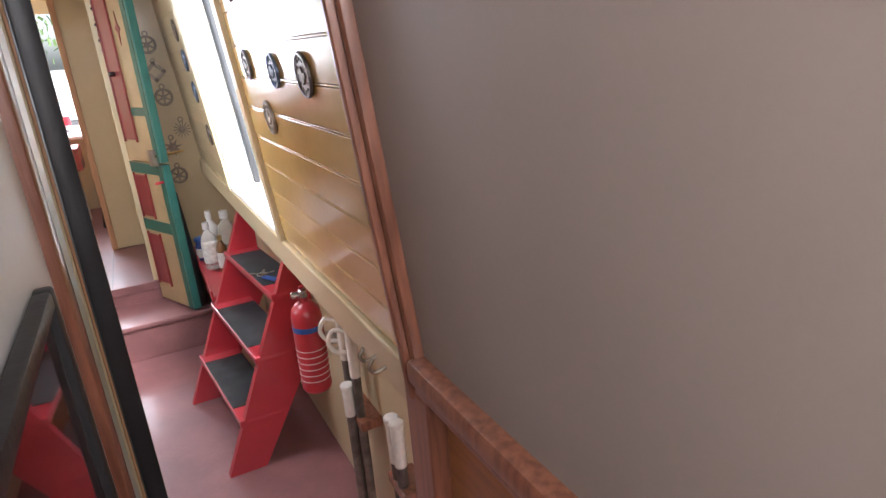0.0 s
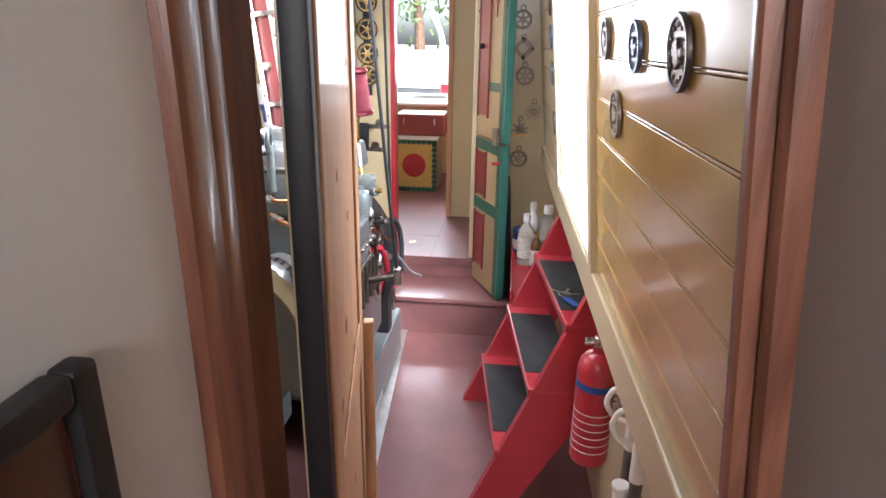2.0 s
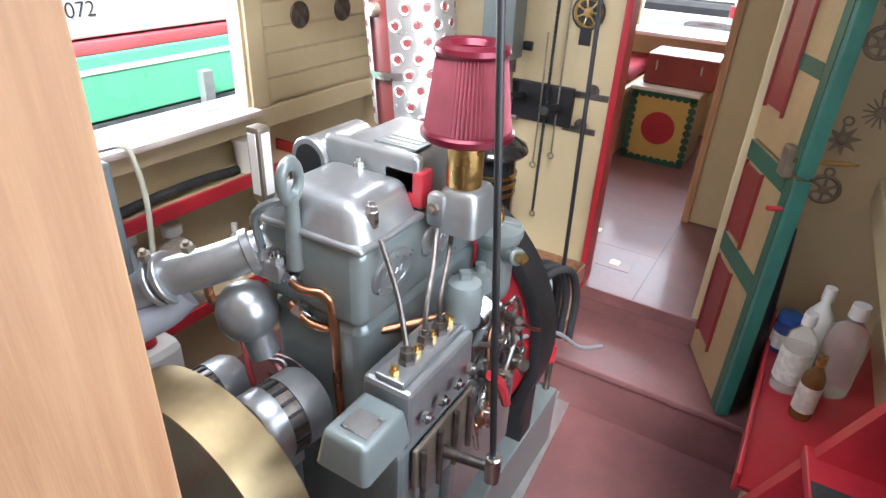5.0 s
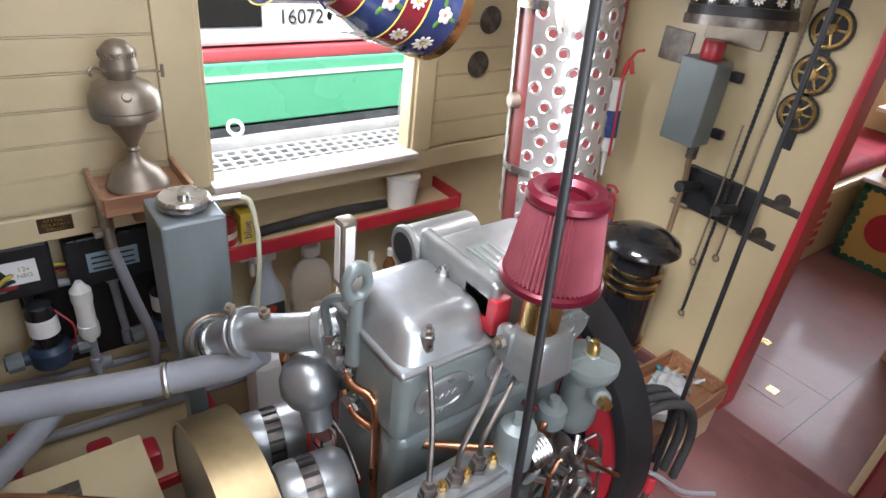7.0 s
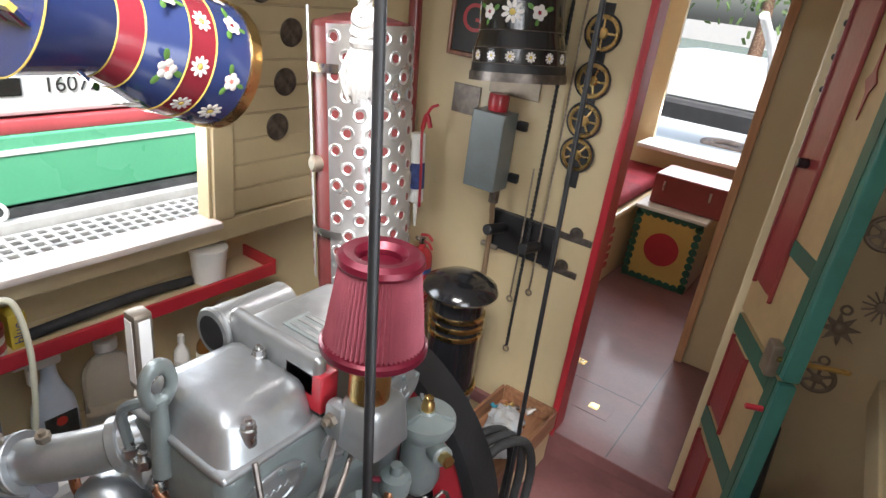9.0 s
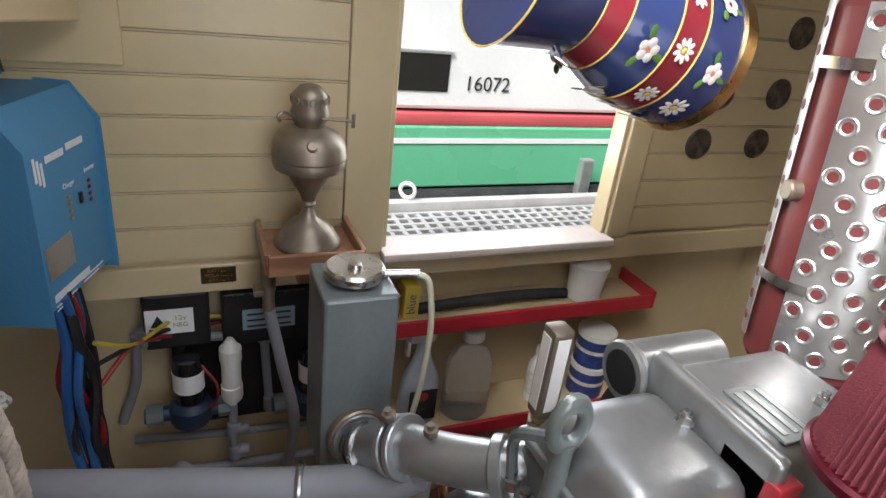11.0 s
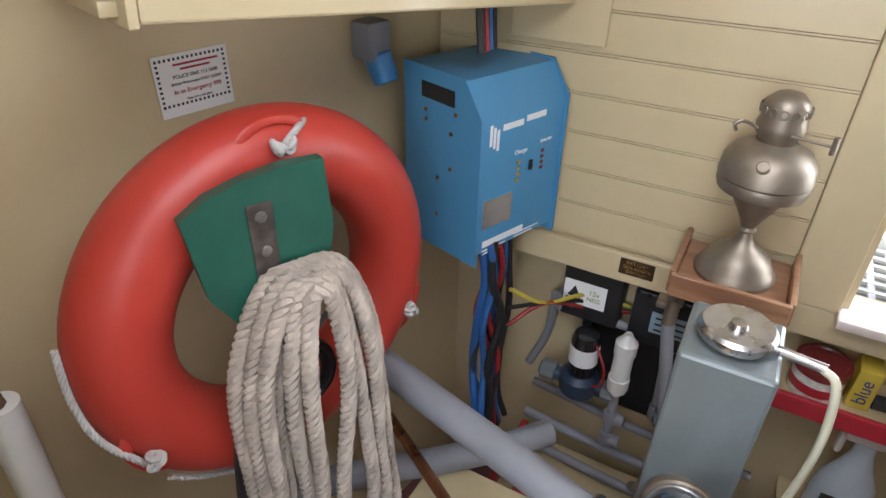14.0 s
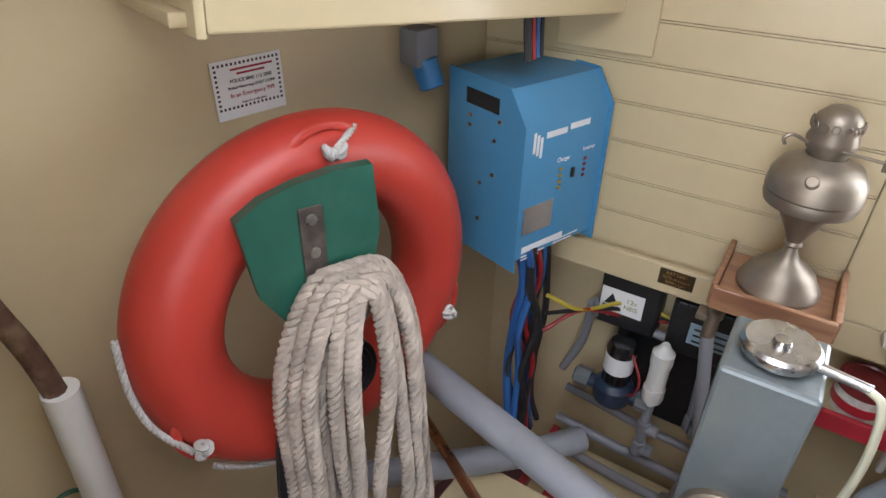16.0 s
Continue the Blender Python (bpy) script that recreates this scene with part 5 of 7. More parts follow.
part("edging", boxed((-0.11, 0.16, 0.501), (-0.095, 0.50, 0.515), 0.002), M_red, batt2)
part("plate", boxed((-0.36, 0.30, 0.5005), (-0.28, 0.36, 0.503), 0.001), M_pewter, batt2)

hand = thing("heating_pipe", (-0.25, 0.35, 0.83), "grey lagged pipe between bulkhead and engine", "pipe")
part("lagging", tube(bmesh.new(), [(-0.383, -0.085, 0.815), (-0.27, 0.30, 0.83), (-0.205, 0.52, 0.84)], 0.030, 16), M_greypipe, hand)
part("clamp", torus(bmesh.new(), 0.032, 0.006, along((-0.20, 0.54, 0.842), (-0.17, 0.64, 0.85))[0], 22, 8), M_steel, hand)
part("hose", tube(bmesh.new(), [(-0.21, 0.50, 0.84), (-0.185, 0.59, 0.846), (-0.15, 0.66, 0.87), (-0.13, 0.70, 0.90)], 0.030, 14), M_greypipe, hand)
cp = thing("copper_pipe", (-0.30, 0.25, 0.62), "weathered copper pipe from the bulkhead", "pipe")
part("pipe", tube(bmesh.new(), [(-0.455, -0.085, 0.638), (-0.25, 0.30, 0.60), (-0.12, 0.50, 0.57), (-0.06, 0.62, 0.50)], 0.012, 10), M_copper, cp)
part("flange", cyl(bmesh.new(), (-0.458, -0.092, 0.638), (-0.450, -0.076, 0.636), 0.022, seg=18), M_pewter, cp)
gp2 = thing("waste_pipe", (-0.45, 0.25, 0.5), "grey plastic pipe crossing low behind the gear", "pipe")
part("pipe", tube(bmesh.new(), [(-0.60, 0.36, 0.52), (-0.47, 0.26, 0.53), (-0.30, 0.10, 0.55), (-0.17, -0.02, 0.565)], 0.030, 14), M_greypipe, gp2)

# Header tank.
tank = thing("header_tank", (-0.35, 0.65, 0.79), "grey painted steel header tank with a pressure cap", "tank")
part("tank_body", boxed((-0.415, 0.585, 0.765), (-0.285, 0.705, 1.115), 0.006), M_greybox, tank)
bm = lathe(bmesh.new(), [(0.030, 0), (0.030, 0.008), (0.047, 0.009), (0.049, 0.014), (0.049, 0.022), (0.044, 0.027), (0.030, 0.025), (0.012, 0.024), (0.010, 0.030), (0, 0.031)], Matrix.Translation((-0.345, 0.645, 1.115)), 36)
part("cap", bm, M_steel, tank, "ribbed steel pressure cap")
part("overflow_spout", cyl(bmesh.new(), (-0.345, 0.69, 1.122), (-0.33, 0.75, 1.125), 0.007, seg=10), M_steel, tank)
M_tubeclear = material("milky plastic tube", (0.62, 0.60, 0.45), 0.35, vary=0.05)
part("overflow_tube", tube(bmesh.new(), [(-0.33, 0.745, 1.125), (-0.32, 0.765, 1.11), (-0.315, 0.775, 1.02), (-0.32, 0.77, 0.90), (-0.33, 0.76, 0.80)], 0.0055, 10), M_tubeclear, tank, "milky plastic overflow tube")
part("flange", cyl(bmesh.new(), (-0.287, 0.645, 0.85), (-0.268, 0.647, 0.852), 0.052, seg=24, bev=0.003), M_oldbrass, tank)
part("stay", boxed((-0.38, 0.60, 0.0), (-0.33, 0.64, 0.765), 0.004), M_greybox, tank)


# ---- engine ----
eng = thing("diesel_engine", (0.1, 1.0, 0), "grey green two cylinder marine diesel engine with silver covers", "engine")
part("crankcase", boxed((-0.10, 0.76, 0.22), (0.27, 1.30, 0.62), 0.03, None, 3), M_engine, eng)
part("cylinder_block", boxed((-0.02, 0.80, 0.60), (0.195, 1.22, 0.895), 0.022, None, 3), M_engine, eng)
part("cylinder_head", boxed((-0.03, 0.793, 0.89), (0.20, 1.22, 1.046), 0.022, None, 3), M_engine, eng)


def hood(bm, lo, hi, top, z0, z1, round_by=0.02):
    """A cover with sloping sides and a rounded crown: lo, hi bound its foot, top bounds its crown."""
    v = [bm.verts.new(p) for p in ((lo[0], lo[1], z0), (hi[0], lo[1], z0), (hi[0], hi[1], z0), (lo[0], hi[1], z0), (top[0], top[1], z1), (top[2], top[1], z1), (top[2], top[3], z1), (top[0], top[3], z1))]
    for f in ((3, 2, 1, 0), (4, 5, 6, 7), (0, 1, 5, 4), (1, 2, 6, 5), (2, 3, 7, 6), (3, 0, 4, 7)):
        bm.faces.new([v[k] for k in f])
    edges = [e for e in bm.edges if all(x in v for x in e.verts) and max(x.co.z for x in e.verts) > z0 + 1e-4]
    bmesh.ops.bevel(bm, geom=edges, offset=round_by, segments=4, affect="EDGES", profile=0.55)
    return bm


bm = hood(bmesh.new(), (-0.027, 0.797), (0.199, 0.972), (0.002, 0.818, 0.168, 0.972), 1.052, 1.116, 0.03)
part("front_rocker_cover", bm, M_silver, eng, "polished silver rocker cover")
part("cover_flange", boxed((-0.034, 0.790, 1.042), (0.206, 0.975, 1.055), 0.006, None, 3), M_silver, eng)
bm = hood(bmesh.new(), (-0.02, 0.974), (0.190, 1.20), (0.0, 0.974, 0.170, 1.185), 1.046, 1.150, 0.026)
part("rear_rocker_cover", bm, M_silver, eng, "higher silver rear rocker cover")
part("cover_band", boxed((-0.022, 0.968, 1.078), (0.192, 0.992, 1.156), 0.010, None, 3), M_silver, eng)
bm = cyl(bmesh.new(), (-0.05, 0.965, 1.10), (-0.05, 1.12, 1.10), 0.042, seg=28, bev=0.006)
cyl(bm, (-0.05, 0.955, 1.10), (-0.05, 0.966, 1.10), 0.045, seg=28, bev=0.003)
part("breather_arch", bm, M_silver, eng)
part("breather_mouth", cyl(bmesh.new(), (-0.05, 0.9535, 1.10), (-0.05, 0.9548, 1.10), 0.032, seg=24), M_black, eng)
part("red_strap", boxed((0.120, 0.968, 1.06), (0.202, 1.005, 1.128), 0.003), M_red, eng, "red painted strap")
part("name_plate", boxed((0.07, 1.005, 1.1505), (0.165, 1.060, 1.154), 0.001), M_engine, eng)
for k in range(3):
    part("plate_relief", boxed((0.08, 1.012 + 0.017 * k, 1.1542), (0.155, 1.020 + 0.017 * k, 1.1555), 0.0005), M_silver, eng)
for x, y, z in ((0.181, 0.85, 1.098), (0.073, 0.955, 1.117), (0.0, 0.84, 1.105), (0.12, 1.12, 1.151)):
    part("stud", hexnut(cyl(bmesh.new(), (x, y, 1.070), (x, y, z), 0.012, seg=12), (x, y, z), (0, 0, 1), 0.010, 0.010), M_steel, eng)
for y, z in ((0.882, 0.976), (1.031, 0.982), (1.165, 1.0)):
    m = facing((0.2005, y, z), (0, 1, 0), (0, 0, 1)) @ Matrix.Diagonal((1.5, 1, 1, 1))
    emblem = part("inspection_plate", lathe(bmesh.new(), [(0.040, 0), (0.040, 0.005), (0.037, 0.007), (0.027, 0.007), (0.025, 0.005), (0, 0.005)], m, 32), M_silver, eng, "oval cast inspection plate")
    part("script", tube(bmesh.new(), [facing((0.206, y, z), (0, 1, 0), (0, 0, 1)) @ Vector((-0.026 + 0.0065 * k, 0.004 if k % 2 else -0.004, 0)) for k in range(9)], 0.002, 6, 3), M_silver, emblem)
    for a, b in ((0.048, 0.016), (-0.048, -0.016), (0.006, 0.031), (-0.006, -0.031)):
        part("bolt", cyl(bmesh.new(), (0.205, y + a, z + b), (0.211, y + a, z + b), 0.0055, seg=8), M_engine, emblem)

# Air cleaner.
AX, AY = 0.264, 1.006
part("inlet_casting", hood(bmesh.new(), (0.222, 0.965), (0.312, 1.065), (0.232, 0.975, 0.304, 1.055), 1.03, 1.115, 0.02), M_silver, eng)
part("inlet_bracket", boxed((0.213, 0.962, 1.035), (0.25, 0.99, 1.10), 0.010), M_silver, eng)
part("bracket_bolt", hexnut(bmesh.new(), (0.232, 0.966, 1.075), (0, -1, 0), 0.012, 0.012), M_oldbrass, eng)
part("inlet_neck", cyl(bmesh.new(), (AX, AY, 1.113), (AX, AY, 1.207), 0.032, seg=30, bev=0.002), M_brass, eng, "brass inlet neck")
m = Matrix.Translation((AX, AY, 0))
part("filter_foot", lathe(bmesh.new(), [(0.034, 1.200), (0.076, 1.201), (0.079, 1.204), (0.079, 1.213), (0.075, 1.217)], m, 48), M_filtercap, eng)
bm = bmesh.new()
n = 124
lo = [bm.verts.new((AX + (0.074 - 0.0075 * (k % 2)) * math.cos(2 * math.pi * k / n), AY + (0.074 - 0.0075 * (k % 2)) * math.sin(2 * math.pi * k / n), 1.214)) for k in range(n)]
hi = [bm.verts.new((AX + (0.057 - 0.006 * (k % 2)) * math.cos(2 * math.pi * k / n), AY + (0.057 - 0.006 * (k % 2)) * math.sin(2 * math.pi * k / n), 1.338)) for k in range(n)]
for k in range(n):
    bm.faces.new((lo[k], lo[(k + 1) % n], hi[(k + 1) % n], hi[k]))
part("filter_pleats", bm, M_filter, eng, "pleated red gauze air filter", sharp=10)
part("filter_crown", lathe(bmesh.new(), [(0.034, 1.30), (0.031, 1.343), (0.038, 1.352), (0.052, 1.354), (0.060, 1.348), (0.062, 1.340), (0.058, 1.334)], m, 48), M_filtercap, eng, "dark red anodised filter rim")
part("filter_core", lathe(bmesh.new(), [(0.032, 1.22), (0.033, 1.33)], m, 30), M_filter, eng)

# Lifting eye, thermometer, water pipes at the front.
bm = torus(bmesh.new(), 0.020, 0.009, Matrix.Translation((0.064, 0.790, 1.140)) @ pose(0, 0, 0, 0, 90, 0) @ Matrix.Diagonal((1.5, 1, 1, 1)), 24, 10)
cyl(bm, (0.064, 0.788, 0.98), (0.064, 0.790, 1.115), 0.015, 0.012, 14)
part("lifting_eye", bm, M_engine, eng)
th = thing("thermometer", (-0.01, 0.81, 1.03), "brass cased straight thermometer on the engine", "thermometer")
part("case", boxed((-0.046, 0.806, 1.07), (-0.016, 0.836, 1.205), 0.005), M_oldbrass, th)
part("scale", boxed((-0.040, 0.8045, 1.085), (-0.022, 0.8058, 1.195), 0.0005), M_paper, th)
part("side_scale", boxed((-0.0158, 0.812, 1.085), (-0.0148, 0.830, 1.195), 0.0003), M_paper, th)
part("stem", cyl(bmesh.new(), (-0.03, 0.822, 1.0), (-0.032, 0.822, 1.07), 0.010, 0.013, 12, 0.002), M_brass, th)
part("nut", cyl(bmesh.new(), (-0.03, 0.822, 1.04), (-0.031, 0.822, 1.06), 0.018, seg=6), M_oldbrass, th)
bm = tube(bmesh.new(), [(-0.268, 0.646, 0.852), (-0.225, 0.648, 0.870), (-0.19, 0.655, 0.905), (-0.15, 0.68, 0.935), (-0.084, 0.726, 0.962), (-0.03, 0.785, 0.985), (-0.02, 0.83, 0.99)], 0.036, 22, 6)
part("water_manifold", bm, M_silver, eng, "cast silver water pipe")
for p, q, r in (((-0.262, 0.646, 0.853), (-0.25, 0.646, 0.858), 0.046), ((-0.165, 0.672, 0.925), (-0.155, 0.678, 0.931), 0.048), ((-0.15, 0.681, 0.934), (-0.141, 0.687, 0.939), 0.050), ((-0.04, 0.772, 0.98), (-0.03, 0.785, 0.985), 0.044)):
    part("flange", cyl(bmesh.new(), p, q, r, seg=26, bev=0.002), M_silver, eng)
for p, q in (((-0.235, 0.648, 0.866), (-0.222, 0.649, 0.872)), ((-0.21, 0.65, 0.882), (-0.20, 0.653, 0.892))):
    m_, _ = along(p, q)
    part("hose_clip", torus(bmesh.new(), 0.039, 0.005, m_, 26, 6, 1.6), M_steel, eng)
for x, y, z in ((-0.10, 0.70, 1.0), (-0.165, 0.66, 0.98)):
    part("bleed_screw", hexnut(bmesh.new(), (x, y, z), (0.1, -0.2, 1), 0.011, 0.012), M_oldbrass, eng)
part("pump_housing", lathe(bmesh.new(), [(0, -0.062), (0.02, -0.06), (0.042, -0.045), (0.055, -0.02), (0.057, 0.01), (0.045, 0.035), (0.03, 0.045), (0.028, 0.09)], frame_of((-0.035, 0.755, 0.865), (0.5, 0.3, 0.2), (0.9, 0.5, 0.15)), 26), M_silver, eng, "round silver water pump housing")
part("thermostat_block", boxed((-0.04, 0.765, 0.945), (0.045, 0.80, 0.985), 0.008), M_silver, eng)
for x in (-0.03, 0.0, 0.035):
    part("union", hexnut(bmesh.new(), (x, 0.775, 0.985), (0, 0, 1), 0.014, 0.016), M_steel, eng)
part("gasket_pipe", tube(bmesh.new(), [(0.0, 0.775, 1.0), (-0.005, 0.77, 1.06), (0.02, 0.775, 1.09), (0.05, 0.80, 1.10)], 0.008, 8), M_greybox, eng)
for pts in (((0.035, 0.785, 0.96), (0.085, 0.775, 0.95), (0.125, 0.79, 0.945), (0.137, 0.795, 0.90), (0.14, 0.795, 0.75), (0.145, 0.795, 0.60)), ((0.05, 0.78, 0.905), (0.10, 0.785, 0.875), (0.17, 0.84, 0.855), (0.24, 0.92, 0.862), (0.27, 0.955, 0.868)), ((-0.04, 0.775, 0.965), (-0.085, 0.765, 0.955), (-0.115, 0.745, 0.925), (-0.11, 0.735, 0.885), (-0.085, 0.735, 0.86)), ((0.26, 1.06, 0.80), (0.27, 1.08, 0.86), (0.245, 1.10, 0.83), (0.25, 1.13, 0.78))):
    part("copper_line", tube(bmesh.new(), pts, 0.0085, 10), M_copper, eng, "bent copper pipe")
for p, ax in (((0.045, 0.786, 0.958), (1, -0.2, -0.1)), ((0.06, 0.782, 0.90), (1, 0.1, -0.4)), ((-0.05, 0.773, 0.964), (-1, -0.2, 0)), ((-0.09, 0.735, 0.862), (0.7, 0.2, -0.2))):
    part("union", hexnut(bmesh.new(), p, ax, 0.015, 0.02), M_steel, eng)

# Fuel pump side.
part("injection_pump", boxed((0.24, 0.74, 0.74), (0.335, 0.955, 0.862), 0.010, pose(0, 0, 0)), M_silver, eng, "silver injection pump body")
part("pump_top", boxed((0.262, 0.745, 0.8625), (0.32, 0.95, 0.874), 0.004), M_silver, eng)
part("governor_box", hood(bmesh.new(), (0.245, 0.615), (0.345, 0.738), (0.255, 0.625, 0.335, 0.73), 0.78, 0.845, 0.012), M_engine, eng, "grey governor cover")
part("governor_plate", boxed((0.275, 0.645, 0.8455), (0.325, 0.69, 0.8475), 0.0005), M_steel, eng)
for y in (0.796, 0.85, 0.897):
    part("delivery_union", hexnut(cyl(bmesh.new(), (0.292, y, 0.872), (0.292, y, 0.884), 0.016, seg=6), (0.292, y, 0.884), (0, 0, 1), 0.013, 0.014), M_pewter, eng)
for y in (0.825, 0.873, 0.76, 0.93):
    part("brass_plug", hexnut(bmesh.new(), (0.292, y, 0.874), (0, 0, 1), 0.009, 0.010), M_brass, eng)
for pts in (((0.292, 0.796, 0.90), (0.255, 0.82, 0.98), (0.205, 0.842, 1.055)), ((0.292, 0.85, 0.90), (0.285, 0.862, 0.94), (0.262, 0.92, 0.99), (0.238, 0.965, 1.03), (0.235, 0.972, 1.065)), ((0.292, 0.897, 0.905), (0.287, 0.905, 0.94), (0.262, 0.97, 0.99), (0.235, 1.03, 1.04), (0.225, 1.05, 1.06))):
    part("injector_line", tube(bmesh.new(), pts, 0.0048, 8), M_pewter, eng)
part("tappet_cover", boxed((0.335, 0.75, 0.64), (0.345, 0.95, 0.735), 0.004), M_oldbrass, eng)
part("pump_foot", boxed((0.24, 0.72, 0.55), (0.33, 0.96, 0.74), 0.012), M_greybox, eng)
for k in range(4):
    part("rack_rod", cyl(bmesh.new(), (0.352, 0.765 + 0.055 * k, 0.60), (0.352, 0.765 + 0.055 * k, 0.73), 0.006, seg=8), M_pewter, eng)
    part("plunger", hexnut(bmesh.new(), (0.345, 0.77 + 0.05 * k, 0.80), (1, 0, 0.2), 0.011, 0.010), M_steel, eng)
part("fuel_canister", lathe(bmesh.new(), [(0.030, 0.855), (0.034, 0.862), (0.035, 0.93), (0.030, 0.945), (0.014, 0.952), (0.014, 0.953)], Matrix.Translation((0.300, 0.968, 0)), 26), M_engine, eng)
part("canister_nut", cyl(bmesh.new(), (0.300, 0.968, 0.952), (0.300, 0.968, 0.966), 0.014, seg=4), M_engine, eng)
for k in range(6):
    part("bellows_ring", torus(bmesh.new(), 0.026, 0.005, Matrix.Translation((0.30, 1.005 + k * 0.008, 0.845)) @ pose(0, 0, 0, 90), 20, 6), M_steel, eng)
FX, FY = 0.243, 1.212
part("oil_filter_body", lathe(bmesh.new(), [(0.022, 0.755), (0.036, 0.775), (0.040, 0.79), (0.042, 0.90), (0.052, 0.912), (0.054, 0.925)], Matrix.Translation((FX, FY, 0)), 30), M_engine, eng, "grey green oil filter body")
bm = lathe(bmesh.new(), [(0.057, 0.925), (0.058, 0.930), (0.057, 0.942), (0.040, 0.946), (0.018, 0.952), (0.016, 0.956)], Matrix.Translation((FX, FY, 0)), 30)
for k in range(3):
    box(bm, (0.012, -0.004, 0.944), (0.052, 0.004, 0.954), 0.002, Matrix.Translation((FX, FY, 0)) @ pose(0, 0, 0, 0, 0, 120 * k + 20))
part("oil_filter_lid", bm, M_engine, eng)
part("oil_filter_nut", lathe(bmesh.new(), [(0.013, 0.955), (0.013, 0.970), (0.010, 0.974), (0.009, 0.984), (0, 0.988)], Matrix.Translation((FX, FY, 0)), 12), M_brass, eng)
bm = cyl(bmesh.new(), (FX + 0.03, FY - 0.01, 0.89), (FX + 0.068, FY - 0.03, 0.90), 0.020, seg=14, bev=0.003)
part("filter_outlet", bm, M_engine, eng)
part("outlet_plug", cyl(bmesh.new(), (FX + 0.068, FY - 0.03, 0.90), (FX + 0.084, FY - 0.038, 0.904), 0.013, seg=6), M_brass, eng)
part("lift_pump_cup", lathe(bmesh.new(), [(0.010, 0.83), (0.028, 0.845), (0.030, 0.87), (0.027, 0.882), (0.012, 0.888), (0.011, 0.905), (0, 0.906)], Matrix.Translation((0.262, 1.105, 0)), 22), M_engine, eng)
part("cup_lever", cyl(bmesh.new(), (0.25, 1.09, 0.87), (0.225, 1.06, 0.885), 0.006, 0.005, 8), M_filtercap, eng)
random.seed(11)
for k in range(34):
    x, y, z = random.uniform(0.22, 0.34), random.uniform(0.98, 1.27), random.uniform(0.52, 0.80)
    ax = random.choice(((1, 0, 0.2), (0, -1, 0.2), (0.3, 0, 1), (0.8, -0.5, 0.3)))
    mt = random.choice((M_steel, M_silver, M_engine, M_pewter, M_copper, M_oldbrass))
    r = random.uniform(0.009, 0.022)
    part("fitting", hexnut(cyl(bmesh.new(), (x, y, z), Vector((x, y, z)) + Vector(ax) * random.uniform(0.02, 0.06), r, seg=12, bev=0.002), (x, y, z), Vector(ax) * -1, r * 0.9, 0.012), mt, eng)
for k in range(8):
    p = [Vector((random.uniform(0.24, 0.35), random.uniform(0.95, 1.28), random.uniform(0.50, 0.82))) for _ in range(4)]
    p.sort(key=lambda v: v.y)
    part("small_line", tube(bmesh.new(), p, random.choice((0.004, 0.005, 0.006)), 7), random.choice((M_copper, M_pewter, M_steel)), eng)
part("red_lever", tube(bmesh.new(), [(0.36, 0.99, 0.74), (0.37, 1.02, 0.70), (0.375, 1.05, 0.63)], 0.011, 8), M_red, eng, "red painted lever")
part("lower_panel", boxed((0.27, 0.97, 0.30), (0.30, 1.28, 0.60), 0.01), M_silver, eng)

# Flywheel and its guard.
fw = thing("flywheel", (0.07, 1.40, 0.1), "red flywheel rim in a black guard", "flywheel")
FW = Matrix.Translation((-0.07, 1.335, 0.54)) @ pose(0, 0, 0, 90)
part("guard", lathe(bmesh.new(), [(0.385, -0.09), (0.415, -0.09), (0.415, 0.0), (0.405, 0.004), (0.385, 0.004), (0.385, -0.09)], FW, 72), M_black, fw, "black painted guard hoop")
part("rim", lathe(bmesh.new(), [(0.29, -0.075), (0.38, -0.075), (0.382, -0.07), (0.382, -0.012), (0.378, -0.008), (0.29, -0.008), (0.285, -0.012), (0.285, -0.07), (0.29, -0.075)], FW, 72), M_red, fw, "red painted rim")
part("wheel_disc", lathe(bmesh.new(), [(0, -0.06), (0.285, -0.06), (0.285, -0.03), (0, -0.02)], FW, 48), M_black, fw)
part("guard_foot", boxed((0.20, 1.345, 0.0), (0.315, 1.42, 0.38), 0.006), M_black, fw)
part("red_plate", boxed((0.215, 1.30, 0.05), (0.305, 1.335, 0.20), 0.006), M_red, fw)

# Engine bed and front end.
bed = thing("engine_bed", (0.1, 1.0, 0), "grey painted steel engine bearers", "engine bed")
for x in (-0.16, 0.24):
    part("bearer", boxed((x, 0.45, 0.0), (x + 0.08, 1.62, 0.22), 0.006), M_greybox, bed)


def alternator(c, r, n, label):
    t = thing("alternator", (c[0], c[1], 0.3), label, "alternator", "alternators")
    m, _ = along(c, (c[0] + 0.02, c[1] + n, c[2]))
    part("front_shell", lathe(bmesh.new(), [(r * 0.5, 0), (r * 0.92, 0.006), (r, 0.016), (r, n * 0.32)], m, 28), M_silver, t)
    part("stator", lathe(bmesh.new(), [(r * 0.95, n * 0.32), (r * 0.95, n * 0.55)], m, 28), M_pewter, t)
    part("rear_shell", lathe(bmesh.new(), [(r, n * 0.55), (r, n * 0.85), (r * 0.85, n * 0.97), (r * 0.4, n), (0, n)], m, 28), M_silver, t)
    for k in range(18):
        a = 2 * math.pi * k / 18
        part("cooling_fin", boxed((r * 0.955, -0.003, n * 0.33), (r * 1.0, 0.003, n * 0.54), 0, m @ pose(0, 0, 0, 0, 0, math.degrees(a))), M_black, t)
    part("lug", boxed((-0.02, -r - 0.05, n * 0.2), (0.02, -r * 0.8, n * 0.7), 0.006, m), M_silver, t)
    part("mount", boxed((c[0] - 0.02, c[1] + 0.02, 0.2), (c[0] + 0.02, c[1] + n * 0.7, c[2] - r * 0.7), 0.004), M_greybox, t)
    return t


